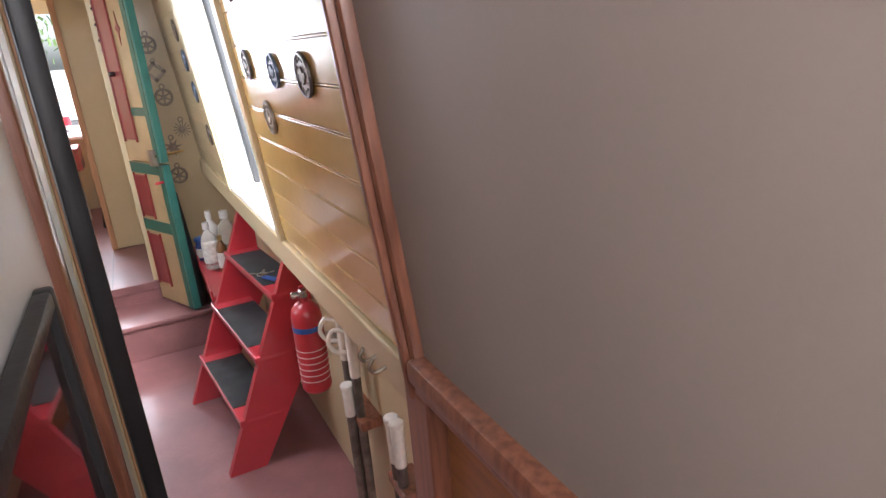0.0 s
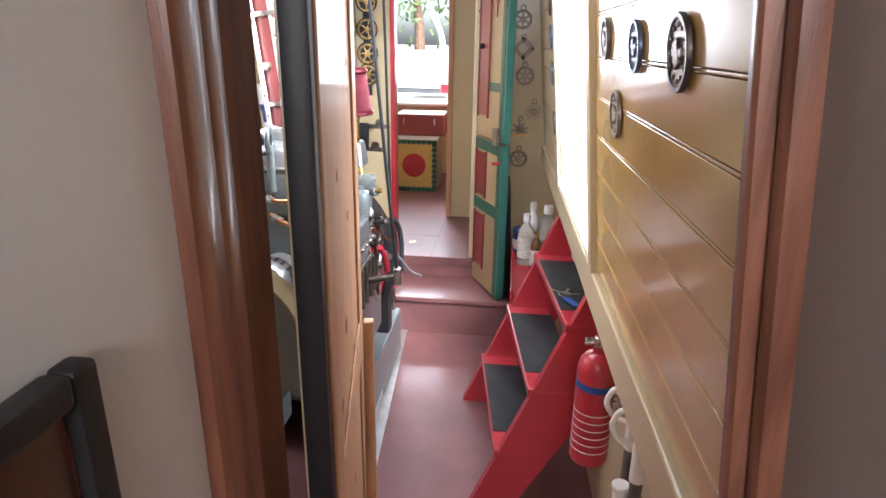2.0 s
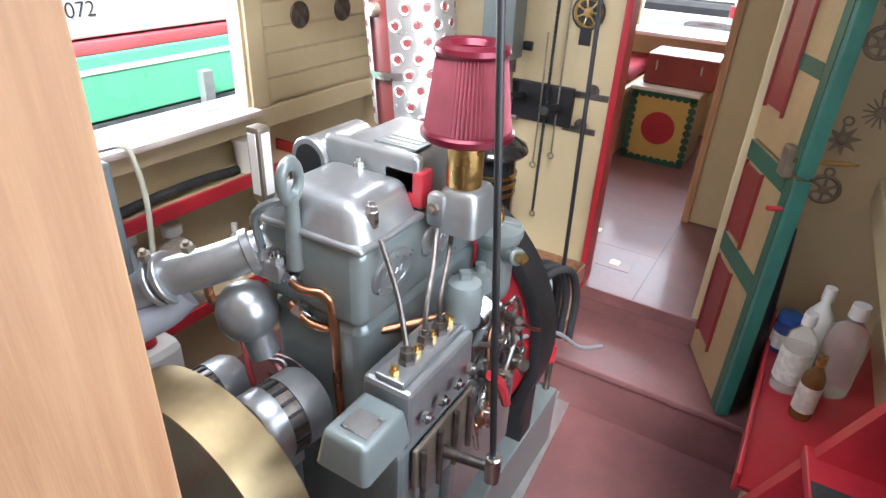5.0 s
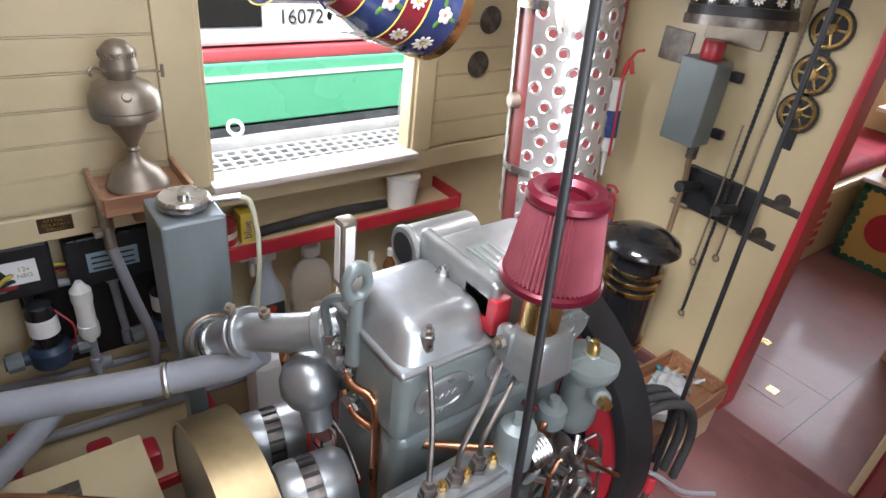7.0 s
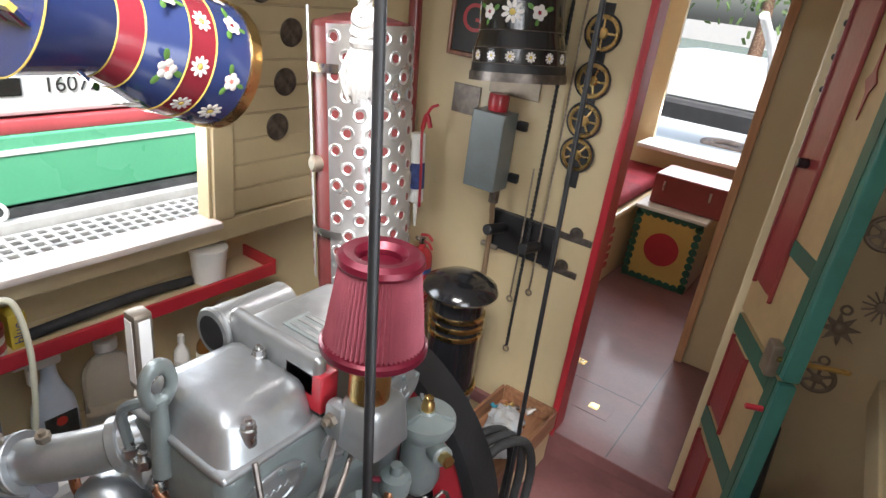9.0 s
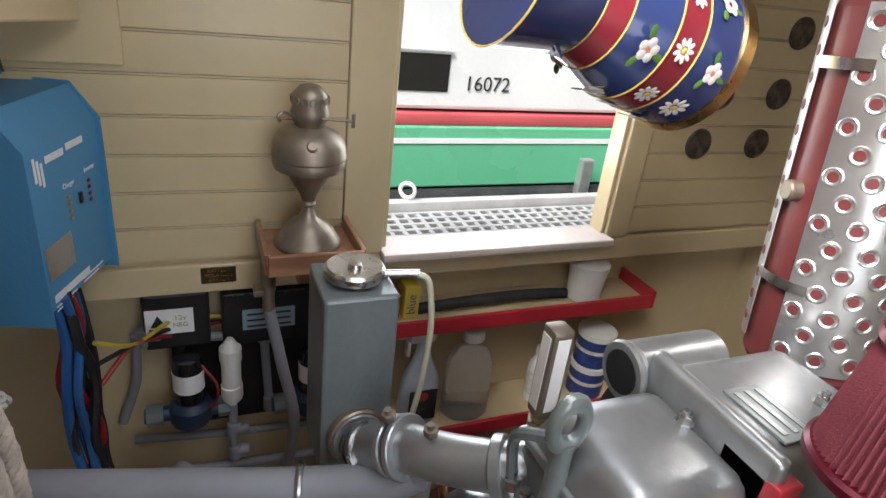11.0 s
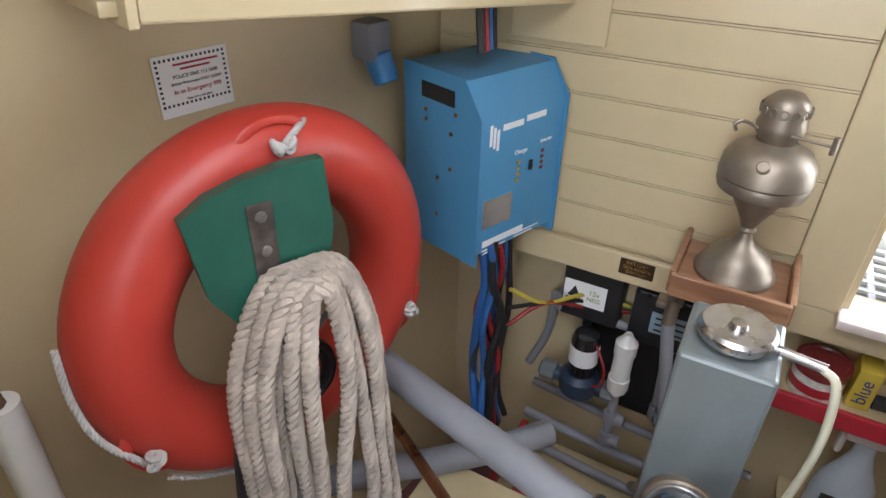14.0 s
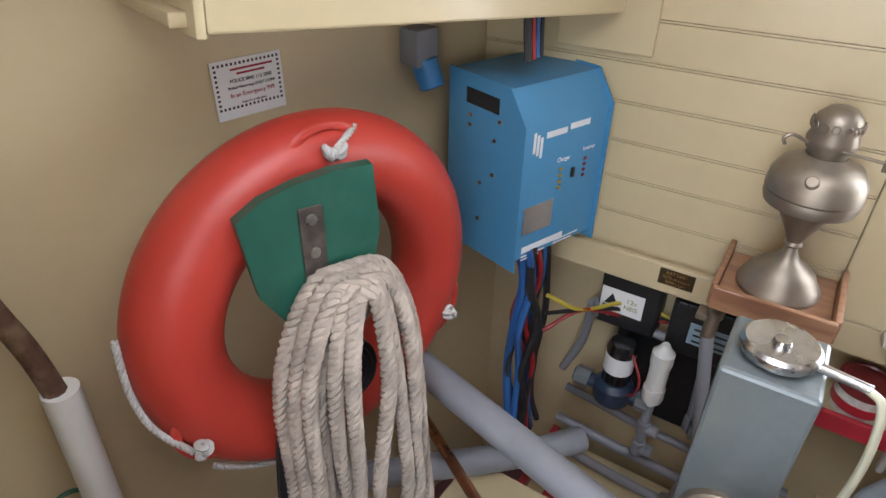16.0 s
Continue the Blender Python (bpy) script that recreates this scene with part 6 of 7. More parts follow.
alternator((-0.165, 0.655, 0.62), 0.068, 0.15, "large silver finned alternator")
alternator((0.075, 0.635, 0.715), 0.072, 0.14, "large silver alternator beside a brass belt guard")
guard = thing("belt_guard", (0.06, 0.58, 0.2), "dull brass sheet belt guard", "belt guard")
bm = bmesh.new()
for r, y0, y1 in ((0.245, 0.54, 0.635),):
    a = [(-0.02 + r * math.cos(t), 0.56 + r * math.sin(t)) for t in np.linspace(-0.2, math.pi + 0.2, 40)]
    b = [(-0.02 + (r - 0.006) * math.cos(t), 0.56 + (r - 0.006) * math.sin(t)) for t in np.linspace(math.pi + 0.2, -0.2, 40)]
    prism(bm, a + b, y1 - y0, Matrix(((1, 0, 0, 0), (0, 0, 1, y0), (0, 1, 0, 0), (0, 0, 0, 1))))
part("band", bm, material("dull brass sheet", (0.46, 0.35, 0.19), 0.42, 0.9, vary=0.12, scale=8, grain=50, bump=0.08), guard)
part("face", lathe(bmesh.new(), [(0, 0), (0.239, 0), (0.239, 0.004), (0, 0.004)], Matrix.Translation((-0.02, 0.548, 0.56)) @ pose(0, 0, 0, 90), 48), M_greybox, guard)
part("stand", boxed((-0.07, 0.55, 0.0), (0.03, 0.60, 0.34), 0.004), M_greybox, guard)
loom = thing("wiring_loom", (0.0, 0.8, 0.6), "tangle of red and black engine wiring", "cables")
random.seed(21)
for k in range(10):
    a = Vector((random.uniform(-0.16, 0.0), random.uniform(0.79, 0.86), random.uniform(0.62, 0.74)))
    b = Vector((random.uniform(0.02, 0.12), random.uniform(0.74, 0.80), random.uniform(0.62, 0.76)))
    c = (a + b) / 2 + Vector((0, random.uniform(-0.03, 0.02), random.uniform(-0.08, 0.06)))
    part("wire", tube(bmesh.new(), [a, c, b], random.choice((0.003, 0.004, 0.006)), 6), random.choice((M_cable, M_redwire, M_cable, M_pewter)), loom)

# Exhaust with its perforated shield.
ex = thing("exhaust_silencer", (-0.03, 1.33, 1.0), "maroon exhaust pipe in a dimpled aluminium heat shield", "exhaust")
EX, EY, ER = -0.055, 1.335, 0.100
M_maroonmetal = material("maroon heatproof paint", (0.16, 0.035, 0.035), 0.4, vary=0.12)
part("silencer", lathe(bmesh.new(), [(0.03, 1.04), (0.090, 1.06), (0.094, 1.07), (0.094, 1.60), (0.090, 1.61), (0.03, 1.625)], Matrix.Translation((EX, EY, 0)), 40), M_maroonmetal, ex)
part("lagging", tube(bmesh.new(), [(EX + 0.01, EY - 0.02, 1.065), (EX + 0.01, EY - 0.03, 1.0), (EX + 0.03, EY - 0.06, 0.93), (EX + 0.05, EY - 0.10, 0.90)], 0.048, 20), M_whiterope, ex, "white woven lagging")
for k in range(7):
    part("lagging_turn", torus(bmesh.new(), 0.048, 0.006, Matrix.Translation((EX + 0.01, EY - 0.024, 0.985 + 0.012 * k)) @ pose(0, 0, 0, 8, 5, 0), 26, 6), M_whiterope, ex)
SHIELD0, SHIELD1 = radians(274), radians(274 + 255)
Z0S, Z1S = 1.085, 1.605
bm = bmesh.new()
rows = [[(ER * math.cos(a), ER * math.sin(a)) for a in np.linspace(SHIELD0, SHIELD1, 60)], [((ER - 0.002) * math.cos(a), (ER - 0.002) * math.sin(a)) for a in np.linspace(SHIELD1, SHIELD0, 60)]]
prism(bm, rows[0] + rows[1], Z1S - Z0S, Matrix.Translation((EX, EY, Z0S)))
M_shield = material("dimpled aluminium sheet", (0.78, 0.78, 0.78), 0.30, 0.9, vary=0.06, scale=9, grain=70, bump=0.1)
shieldo = part("heat_shield", bm, M_shield, ex, "dimpled aluminium heat shield")
bm = prism(bmesh.new(), [(ER * 1.02 * math.cos(radians(a)), ER * 1.02 * math.sin(radians(a))) for a in (220, 227, 234, 240)] + [(ER * 1.0 * math.cos(radians(a)), ER * 1.0 * math.sin(radians(a))) for a in (240, 234, 227, 220)], Z1S - Z0S + 0.02, Matrix.Translation((EX, EY, Z0S + 0.01)))
flange = part("shield_edge", bm, M_shield, ex)
dimple = bmesh.new()
lathe(dimple, [(0.0145, 0.0), (0.0125, 0.0016), (0.0095, 0.0012), (0.0078, -0.0004)], None, 14)
hole = bmesh.new()
lathe(hole, [(0.0080, 0.0), (0.0078, 0.0008), (0, 0.0008)], None, 12)
pd = part("dimple", dimple, M_shield)
ph = part("hole", hole, M_maroonmetal)
first = True
for j in range(15):
    for k in range(10):
        a = radians(284 + k * 27 + (13.5 if j % 2 else 0))
        if a > SHIELD1 - 0.08:
            continue
        z = Z0S + 0.022 + j * 0.034
        n = Vector((math.cos(a), math.sin(a), 0))
        mm = facing(Vector((EX, EY, z)) + n * (ER + 0.0004), Vector((0, 0, 1)).cross(n), (0, 0, 1))
        for src in (pd, ph):
            ob = src if first else src.copy()
            if not first:
                scene.collection.objects.link(ob)
            ob.parent = shieldo
            ob.matrix_basis = Matrix.Translation(-ORIGIN[ex]) @ mm
        first = False
for j in range(13):
    a = radians(231.5)
    n = Vector((math.cos(a), math.sin(a), 0))
    ob = ph.copy()
    scene.collection.objects.link(ob)
    ob.parent = flange
    ob.matrix_basis = Matrix.Translation(-ORIGIN[ex]) @ facing(Vector((EX, EY, Z0S + 0.04 + j * 0.038)) + n * (ER * 1.021), Vector((0, 0, 1)).cross(n), (0, 0, 1))
for z in (1.20, 1.52):
    bm = bmesh.new()
    arc = [(1.035 * ER * math.cos(radians(a)), 1.035 * ER * math.sin(radians(a))) for a in range(236, 296, 6)]
    prism(bm, arc + [(x * 0.985, y * 0.985) for x, y in arc[::-1]], 0.016, Matrix.Translation((EX, EY, z)))
    part("clip", bm, M_steel, ex)
part("drain_boss", cyl(bmesh.new(), (EX + 0.075 * math.cos(radians(252)), EY + 0.075 * math.sin(radians(252)), 1.345), (EX + 0.112 * math.cos(radians(252)), EY + 0.112 * math.sin(radians(252)), 1.345), 0.016, seg=18, bev=0.003), M_oldbrass, ex)
ex.matrix_world = Matrix.Translation((EX, EY, 1.12)) @ Matrix.Rotation(radians(-5.6), 4, "Y") @ Matrix.Translation((-EX, -EY, -1.12)) @ Matrix.Translation(ORIGIN[ex])
gpipe = thing("green_pipe", (-0.14, 1.45, 0.6), "green and grey pipes behind the exhaust", "pipe")
part("pipe", cyl(bmesh.new(), (-0.16, 1.42, 0.0), (-0.16, 1.42, 1.14), 0.02, seg=14), M_green, gpipe)
part("pipe", cyl(bmesh.new(), (-0.20, 1.46, 0.0), (-0.20, 1.46, 1.2), 0.014, seg=14), M_greypipe, gpipe)

# Control rods from the roof.
for p, q, nm in (((0.337, 0.855, 1.985), (0.455, 0.822, 0.70), 0), ((0.255, 1.60, 1.985), (0.288, 1.60, 0.36), 1)):
    rod = thing("control_rod", q, "slim black control rod running up to the roof", "rod", "control rods")
    part("rod", cyl(bmesh.new(), q, p, 0.0058, seg=10), M_black, rod)
    part("clevis", cyl(bmesh.new(), Vector(q) - Vector((0, 0, 0.03)), Vector(q) + Vector((0, 0, 0.03)), 0.014, seg=10, bev=0.003), M_red if nm else M_steel, rod)
    if nm:
        part("stand", cyl(bmesh.new(), (q[0], q[1], 0), Vector(q) - Vector((0, 0, 0.03)), 0.01, seg=8), M_pewter, rod)
    else:
        part("lever", cyl(bmesh.new(), q, (0.335, 0.83, 0.67), 0.009, 0.012, 10, 0.002), M_pewter, rod)
TX, TY, TZB = 0.30, 0.90, 1.60
tassel = thing("rope_tassel", (TX, TY, TZB), "white knotted rope tassel hanging from the roof", "rope")
part("cord", twisted(bmesh.new(), [(TX - 0.01, TY, 1.985), (TX - 0.005, TY, 1.80), (TX, TY, TZB + 0.055)], 0.0075, pitch=0.03), M_whiterope, tassel)
for k in range(3):
    part("knot", torus(bmesh.new(), 0.008, 0.006, Matrix.Translation((TX, TY, TZB + 0.03 + 0.012 * k)) @ pose(0, 0, 0, 25 * k, 18 * k, 0), 16, 8), M_whiterope, tassel)
random.seed(31)
for k in range(22):
    a = 2 * math.pi * k / 22
    c, d = math.cos(a), math.sin(a)
    w = random.uniform(0.8, 1.1)
    part("strand", tube(bmesh.new(), [(TX + 0.004 * c, TY + 0.004 * d, TZB + 0.03), (TX + 0.014 * w * c, TY + 0.014 * w * d, TZB + 0.012), (TX + 0.017 * w * c, TY + 0.017 * w * d, TZB - 0.008), (TX + 0.011 * c, TY + 0.011 * d, TZB - 0.026 * w)], 0.0036, 6, 4), M_whiterope, tassel)


# ---- painted ware ----
def painted_band(name, base):
    return material(name, base, 0.22, vary=0.04, coat=0.5, bump=0.03)


M_navyp, M_redp, M_yelp = painted_band("navy ware paint", (0.025, 0.04, 0.13)), painted_band("crimson ware paint", (0.23, 0.022, 0.035)), painted_band("yellow ware paint", (0.70, 0.52, 0.12))
M_petal = painted_band("white petal paint", (0.78, 0.74, 0.70))
M_leaf = painted_band("leaf green paint", (0.10, 0.22, 0.05))
M_rose = painted_band("rose pink paint", (0.65, 0.22, 0.18))


def flower(t, m, r, mat, petals=9):
    bm = bmesh.new()
    for k in range(petals):
        lathe(bm, [(r * 0.24, 0), (r * 0.20, 0.0009), (0, 0.0011)], m @ pose(0, 0, 0, 0, 0, 360 * k / petals) @ Matrix.Translation((r * 0.66, 0, 0)) @ Matrix.Diagonal((1.6, 0.85, 1, 1)), 8)
    part("petals", bm, mat, t)
    part("flower_eye", lathe(bmesh.new(), [(r * 0.28, 0.0006), (r * 0.2, 0.0016), (0, 0.0018)], m, 10), M_yelp, t)


def rose(t, m, r, mat):
    bm = lathe(bmesh.new(), [(r * 0.55, 0), (r * 0.45, 0.0012), (0, 0.0014)], m, 14)
    part("rose", bm, mat, t)
    bm = bmesh.new()
    for k in range(5):
        lathe(bm, [(r * 0.3, 0.0012), (r * 0.2, 0.002), (0, 0.0022)], m @ pose(0, 0, 0, 0, 0, 72 * k) @ Matrix.Translation((r * 0.42, 0, 0)), 8)
    part("petals", bm, M_petal, t)
    bm = bmesh.new()
    for k in (20, 150, 260):
        lathe(bm, [(r * 0.28, 0), (r * 0.2, 0.0007), (0, 0.0008)], m @ pose(0, 0, 0, 0, 0, k) @ Matrix.Translation((r * 0.95, 0, 0)) @ Matrix.Diagonal((1.5, 0.8, 1, 1)), 8)
    part("leaves", bm, M_leaf, t)


def ware(name, m, prof, bands, flowers, label, trim):
    """A painted can: bands are (z0, z1, material); flowers are (kind, angle, z, size, material)."""
    t = thing(name, m.translation, label, "painted can")

    def radius(z):
        for (r0, a), (r1, b) in zip(prof, prof[1:]):
            if a <= z <= b:
                return r0 + (r1 - r0) * (z - a) / (b - a)
        return prof[-1][0]

    for z0, z1, mt in bands:
        part("band", lathe(bmesh.new(), [(radius(z0) - 0.003, z0), (radius(z0), z0), (radius(z1), z1), (radius(z1) - 0.003, z1)], m, 40), mt, t)
        part("line", torus(bmesh.new(), radius(z1), 0.0016, m @ Matrix.Translation((0, 0, z1)), 40, 6), trim, t)
    for kind, ang, z, r, mt in flowers:
        a = radians(ang)
        n = Vector((math.cos(a), math.sin(a), 0.1))
        mm = m @ facing(Vector((radius(z) * math.cos(a), radius(z) * math.sin(a), z)) + n * 0.0008, Vector((-math.sin(a), math.cos(a), 0)), (0, 0, 1))
        flower(t, mm, r, mt) if kind == "d" else rose(t, mm, r, mt)
    part("foot_rim", lathe(bmesh.new(), [(radius(0) - 0.006, -0.012), (radius(0) + 0.003, -0.012), (radius(0) + 0.003, 0.012), (radius(0) - 0.003, 0.012)], m, 40), M_brass if trim is M_yelp else M_pewter, t)
    part("base_plate", lathe(bmesh.new(), [(0, 0.0), (radius(0) - 0.004, 0.0), (radius(0) - 0.004, 0.003), (0, 0.003)], m, 40), M_brass if trim is M_yelp else M_black, t)
    return t


JM = frame_of((-0.32, 1.16, 1.495), (0.0, -0.27, -0.96), (0.05, -0.93, 0.26))
jug = ware("water_can", JM, [(0.118, 0), (0.112, 0.09), (0.106, 0.18), (0.085, 0.20), (0.075, 0.24), (0.10, 0.32), (0.105, 0.36)],
           [(0.012, 0.085, M_navyp), (0.087, 0.135, M_redp), (0.137, 0.20, M_navyp), (0.20, 0.24, M_redp), (0.24, 0.36, M_navyp)],
           [(k, ang, z, r, mt) for ang0 in (0, 120, 240) for k, ang, z, r, mt in (("r", ang0 + 10, 0.048, 0.026, M_redp), ("d", ang0 + 45, 0.050, 0.022, M_petal), ("r", ang0 + 80, 0.045, 0.024, M_rose), ("d", ang0 + 5, 0.112, 0.018, M_petal), ("d", ang0 + 45, 0.110, 0.018, M_petal), ("d", ang0 + 85, 0.112, 0.018, M_petal), ("r", ang0 + 20, 0.170, 0.026, M_petal), ("r", ang0 + 75, 0.168, 0.026, M_rose))],
           "painted canal ware water can with roses and daisies", M_yelp)
SPOUT = JM @ Matrix.Translation((0.075, 0, 0.25)) @ pose(0, 0, 0, 62, 0, 90)
part("spout", prism(bmesh.new(), [(-0.045, 0), (0.045, 0), (0.085, 0.16), (-0.085, 0.16)], 0.005, SPOUT), M_navyp, jug, "navy and red striped spout")
for k in range(3):
    a = -0.05 + 0.04 * k
    part("spout_stripe", prism(bmesh.new(), [(a * 0.8, 0.012), (a * 0.8 + 0.016, 0.012), (a * 1.3 + 0.024, 0.148), (a * 1.3, 0.148)], 0.008, SPOUT @ Matrix.Translation((0, 0, -0.0015))), M_redp, jug)
part("spout_rim", prism(bmesh.new(), [(-0.086, 0.152), (0.086, 0.152), (0.086, 0.164), (-0.086, 0.164)], 0.009, SPOUT @ Matrix.Translation((0, 0, -0.002))), M_yelp, jug)
part("hanging_strap", tube(bmesh.new(), [JM @ Vector((0, 0.08, 0.30)), (-0.33, 0.98, 1.80), (-0.33, 1.0, 1.985)], 0.006, 8), M_pewter, jug)
PM2 = frame_of((-0.105, 2.0, 1.475), (1, 0, 0.12), (-0.18, 0.05, 1))
pot = ware("handbowl_can", PM2, [(0.135, 0), (0.128, 0.08), (0.118, 0.12), (0.112, 0.22), (0.10, 0.26)],
           [(0.012, 0.035, M_black), (0.035, 0.075, M_blackgloss), (0.075, 0.12, M_blackgloss), (0.12, 0.22, M_blackgloss)],
           [("d", k * 24, 0.054, 0.014, M_petal) for k in range(15)] + [(kk, ang, 0.165, 0.030, mt) for kk, ang, mt in (("r", 250, M_redp), ("d", 285, M_petal), ("r", 320, M_redp), ("d", 215, M_petal), ("r", 180, M_rose))],
           "black painted can with daisies and roses", M_pewter)
part("hanging_strap", tube(bmesh.new(), [PM2 @ Vector((0.05, 0, 0.22)), (-0.10, 2.02, 1.85), (-0.10, 2.02, 1.985)], 0.005, 8), M_pewter, pot)


# ---- far bulkhead ----
def far(x, z, d=0.002):
    return facing((x, YB - d, z), (1, 0, 0), (0, 0, 1))


sw = thing("alarm_box", (-0.19, YB - 0.08, 1.1), "grey metal switch box with a red button on a bulkhead", "switch box")
part("case", boxed((-0.262, YB - 0.10, 1.105), (-0.145, YB - 0.012, 1.352), 0.004), M_greybox, sw)
part("red_button", lathe(bmesh.new(), [(0.030, 0), (0.032, 0.01), (0.032, 0.045), (0.028, 0.052), (0, 0.052)], Matrix.Translation((-0.20, YB - 0.055, 1.353)), 24), M_red, sw, "red domed button")
for z in (1.13, 1.30):
    part("lug", boxed((-0.1445, YB - 0.02, z), (-0.110, YB - 0.001, z + 0.03), 0.004), M_black, sw)
part("conduit", tube(bmesh.new(), [(-0.165, YB - 0.05, 1.10), (-0.165, YB - 0.05, 1.04), (-0.168, YB - 0.03, 0.95), (-0.168, YB - 0.025, 0.60), (-0.165, YB - 0.025, 0.32)], 0.009, 10), material("painted conduit", (0.30, 0.2, 0.12), 0.5, 0.2), sw)
part("gland", cyl(bmesh.new(), (-0.165, YB - 0.05, 1.06), (-0.165, YB - 0.05, 1.104), 0.017, seg=8), M_pewter, sw)
part("saddle", boxed((-0.20, YB - 0.03, 0.888), (-0.135, YB - 0.012, 0.905), 0.004), M_oldbrass, sw)
bb = thing("cleat_board", (-0.05, YB, 0.96), "black painted board with two wooden pegs", "peg board")
part("board", boxed((-0.175, YB - 0.022, 0.895), (0.062, YB - 0.001, 1.03), 0.004, pose(0, 0, 0)), M_black, bb)
for x, z in ((-0.125, 0.975), (0.01, 0.955)):
    part("peg", cyl(bmesh.new(), (x, YB - 0.02, z), (x - 0.012, YB - 0.115, z + 0.012), 0.017, 0.018, 16, 0.003), M_black, bb)
for x, z1, z0, mt in ((-0.030, 1.985, 0.56, M_cable), (0.012, 1.985, 0.80, M_oldbrass), (-0.052, 1.2, 0.75, M_oldbrass)):
    c = thing("hanging_cord", (x, YB - 0.03, z0), "thin dark cord hanging down a bulkhead", "cord", "cords on the bulkhead")
    part("cord", twisted(bmesh.new(), [(x, YB - 0.03, z0), (x + 0.002, YB - 0.03, (z0 + z1) / 2), (x, YB - 0.03, z1)], 0.006 if mt is M_cable else 0.0035, 2, 0.03, 4, 5), mt, c)
    part("clip", torus(bmesh.new(), 0.010, 0.003, far(x, z0 - 0.012, 0.03), 16, 6), M_oldbrass, c)
for x, z in ((0.125, 1.015), (0.10, 0.895)):
    h = thing("paper_clip", (x, YB, z), "dull brass bulldog clip strip on a bulkhead", "clip", "clips on the bulkhead")
    part("strip", boxed((x - 0.07, YB - 0.006, z - 0.014), (x + 0.05, YB - 0.001, z + 0.008), 0.001), M_pewter, h)
    part("tab", cyl(bmesh.new(), (x - 0.005, YB - 0.006, z + 0.015), (x - 0.005, YB - 0.001, z + 0.015), 0.022, seg=18), M_pewter, h)
strap = thing("brass_strap", (0.07, YB - 0.01, 1.4), "leather strap of round horse brasses", "horse brasses")
part("leather", boxed((0.045, YB - 0.006, 1.17), (0.085, YB - 0.001, 1.70), 0.002), M_black, strap, "black leather strap")
for k, z in enumerate((1.62, 1.49, 1.375, 1.272)):
    m = far(0.066, z, 0.006)
    part("backing", cyl(bmesh.new(), (0.066, YB - 0.009, z), (0.066, YB - 0.006, z), 0.055, seg=24), M_black, strap)
    disc = part("brass", torus(bmesh.new(), 0.043, 0.006, m @ Matrix.Translation((0, 0, 0.004)), 28, 6, 0.6), M_brass, strap, "cast brass disc")
    for j in range(4 + k):
        part("spoke", boxed((0, -0.003, 0.003), (0.042, 0.003, 0.006), 0.001, m @ pose(0, 0, 0, 0, 0, j * 360 / (4 + k))), M_brass, disc)
    part("hub", lathe(bmesh.new(), [(0.016, 0.003), (0.012, 0.008), (0, 0.009)], m, 14), M_brass, disc)
pl = thing("small_plate", (-0.35, YB, 1.35), "small dark metal plate screwed to a bulkhead", "plate")
part("plate", boxed((-0.405, YB - 0.005, 1.305), (-0.30, YB - 0.001, 1.40), 0.001), M_pewter, pl)
pl2 = thing("cast_plate", (-0.16, YB, 1.44), "cast alloy maker's plate on a bulkhead", "plate")
part("plate", boxed((-0.27, YB - 0.007, 1.395), (-0.09, YB - 0.001, 1.47), 0.003), M_oldbrass, pl2)
gs = thing("framed_sign", (-0.36, YB, 1.6), "framed black sign with a red letter", "sign")
part("board", boxed((-0.43, YB - 0.012, 1.50), (-0.20, YB - 0.001, 1.72), 0.002), M_black, gs)
for lo, hi in (((-0.445, YB - 0.018, 1.485), (-0.43, YB - 0.001, 1.735)), ((-0.20, YB - 0.018, 1.485), (-0.185, YB - 0.001, 1.735)), ((-0.43, YB - 0.018, 1.485), (-0.20, YB - 0.001, 1.4995))):
    part("rail", boxed(lo, hi, 0.002), M_brown, gs)
text("G", 0.12, far(-0.36, 1.60, 0.0125), M_red, gs)
tubeo = thing("maroon_pole", (-0.52, YB - 0.05, 0), "maroon painted pole standing in the corner", "pole")
part("pole", cyl(bmesh.new(), (-0.475, YB - 0.05, 0.0), (-0.565, YB - 0.05, 1.66), 0.022, seg=16), M_darkred, tubeo)
part("sleeve", cyl(bmesh.new(), (-0.475, YB - 0.05, 0.30), (-0.50, YB - 0.05, 0.75), 0.024, seg=16), M_greybox, tubeo)
ck = thing("sealant_tube", (-0.46, YB - 0.08, 1.0), "white sealant cartridge in a red gun", "cartridge")
part("cartridge", cyl(bmesh.new(), (-0.455, YB - 0.08, 0.98), (-0.475, YB - 0.08, 1.22), 0.026, seg=18, bev=0.003), M_plastic, ck)
part("print", cyl(bmesh.new(), (-0.457, YB - 0.08, 1.03), (-0.466, YB - 0.08, 1.12), 0.0266, seg=18), M_navy, ck)
part("nozzle", cyl(bmesh.new(), (-0.455, YB - 0.08, 0.98), (-0.448, YB - 0.08, 0.89), 0.010, 0.004, 10), M_plastic, ck)
part("gun_frame", tube(bmesh.new(), [(-0.43, YB - 0.09, 0.97), (-0.44, YB - 0.09, 1.1), (-0.452, YB - 0.09, 1.24), (-0.43, YB - 0.09, 1.31), (-0.40, YB - 0.09, 1.33)], 0.005, 8), M_red, ck)
part("gun_handle", tube(bmesh.new(), [(-0.452, YB - 0.09, 1.24), (-0.44, YB - 0.09, 1.29), (-0.42, YB - 0.09, 1.25)], 0.008, 8), M_red, ck)
stack = thing("chimney", (-0.06, 1.80, 0), "black enamelled boat chimney with brass bands", "chimney")
KM = Matrix.Translation((-0.062, 1.79, 0))
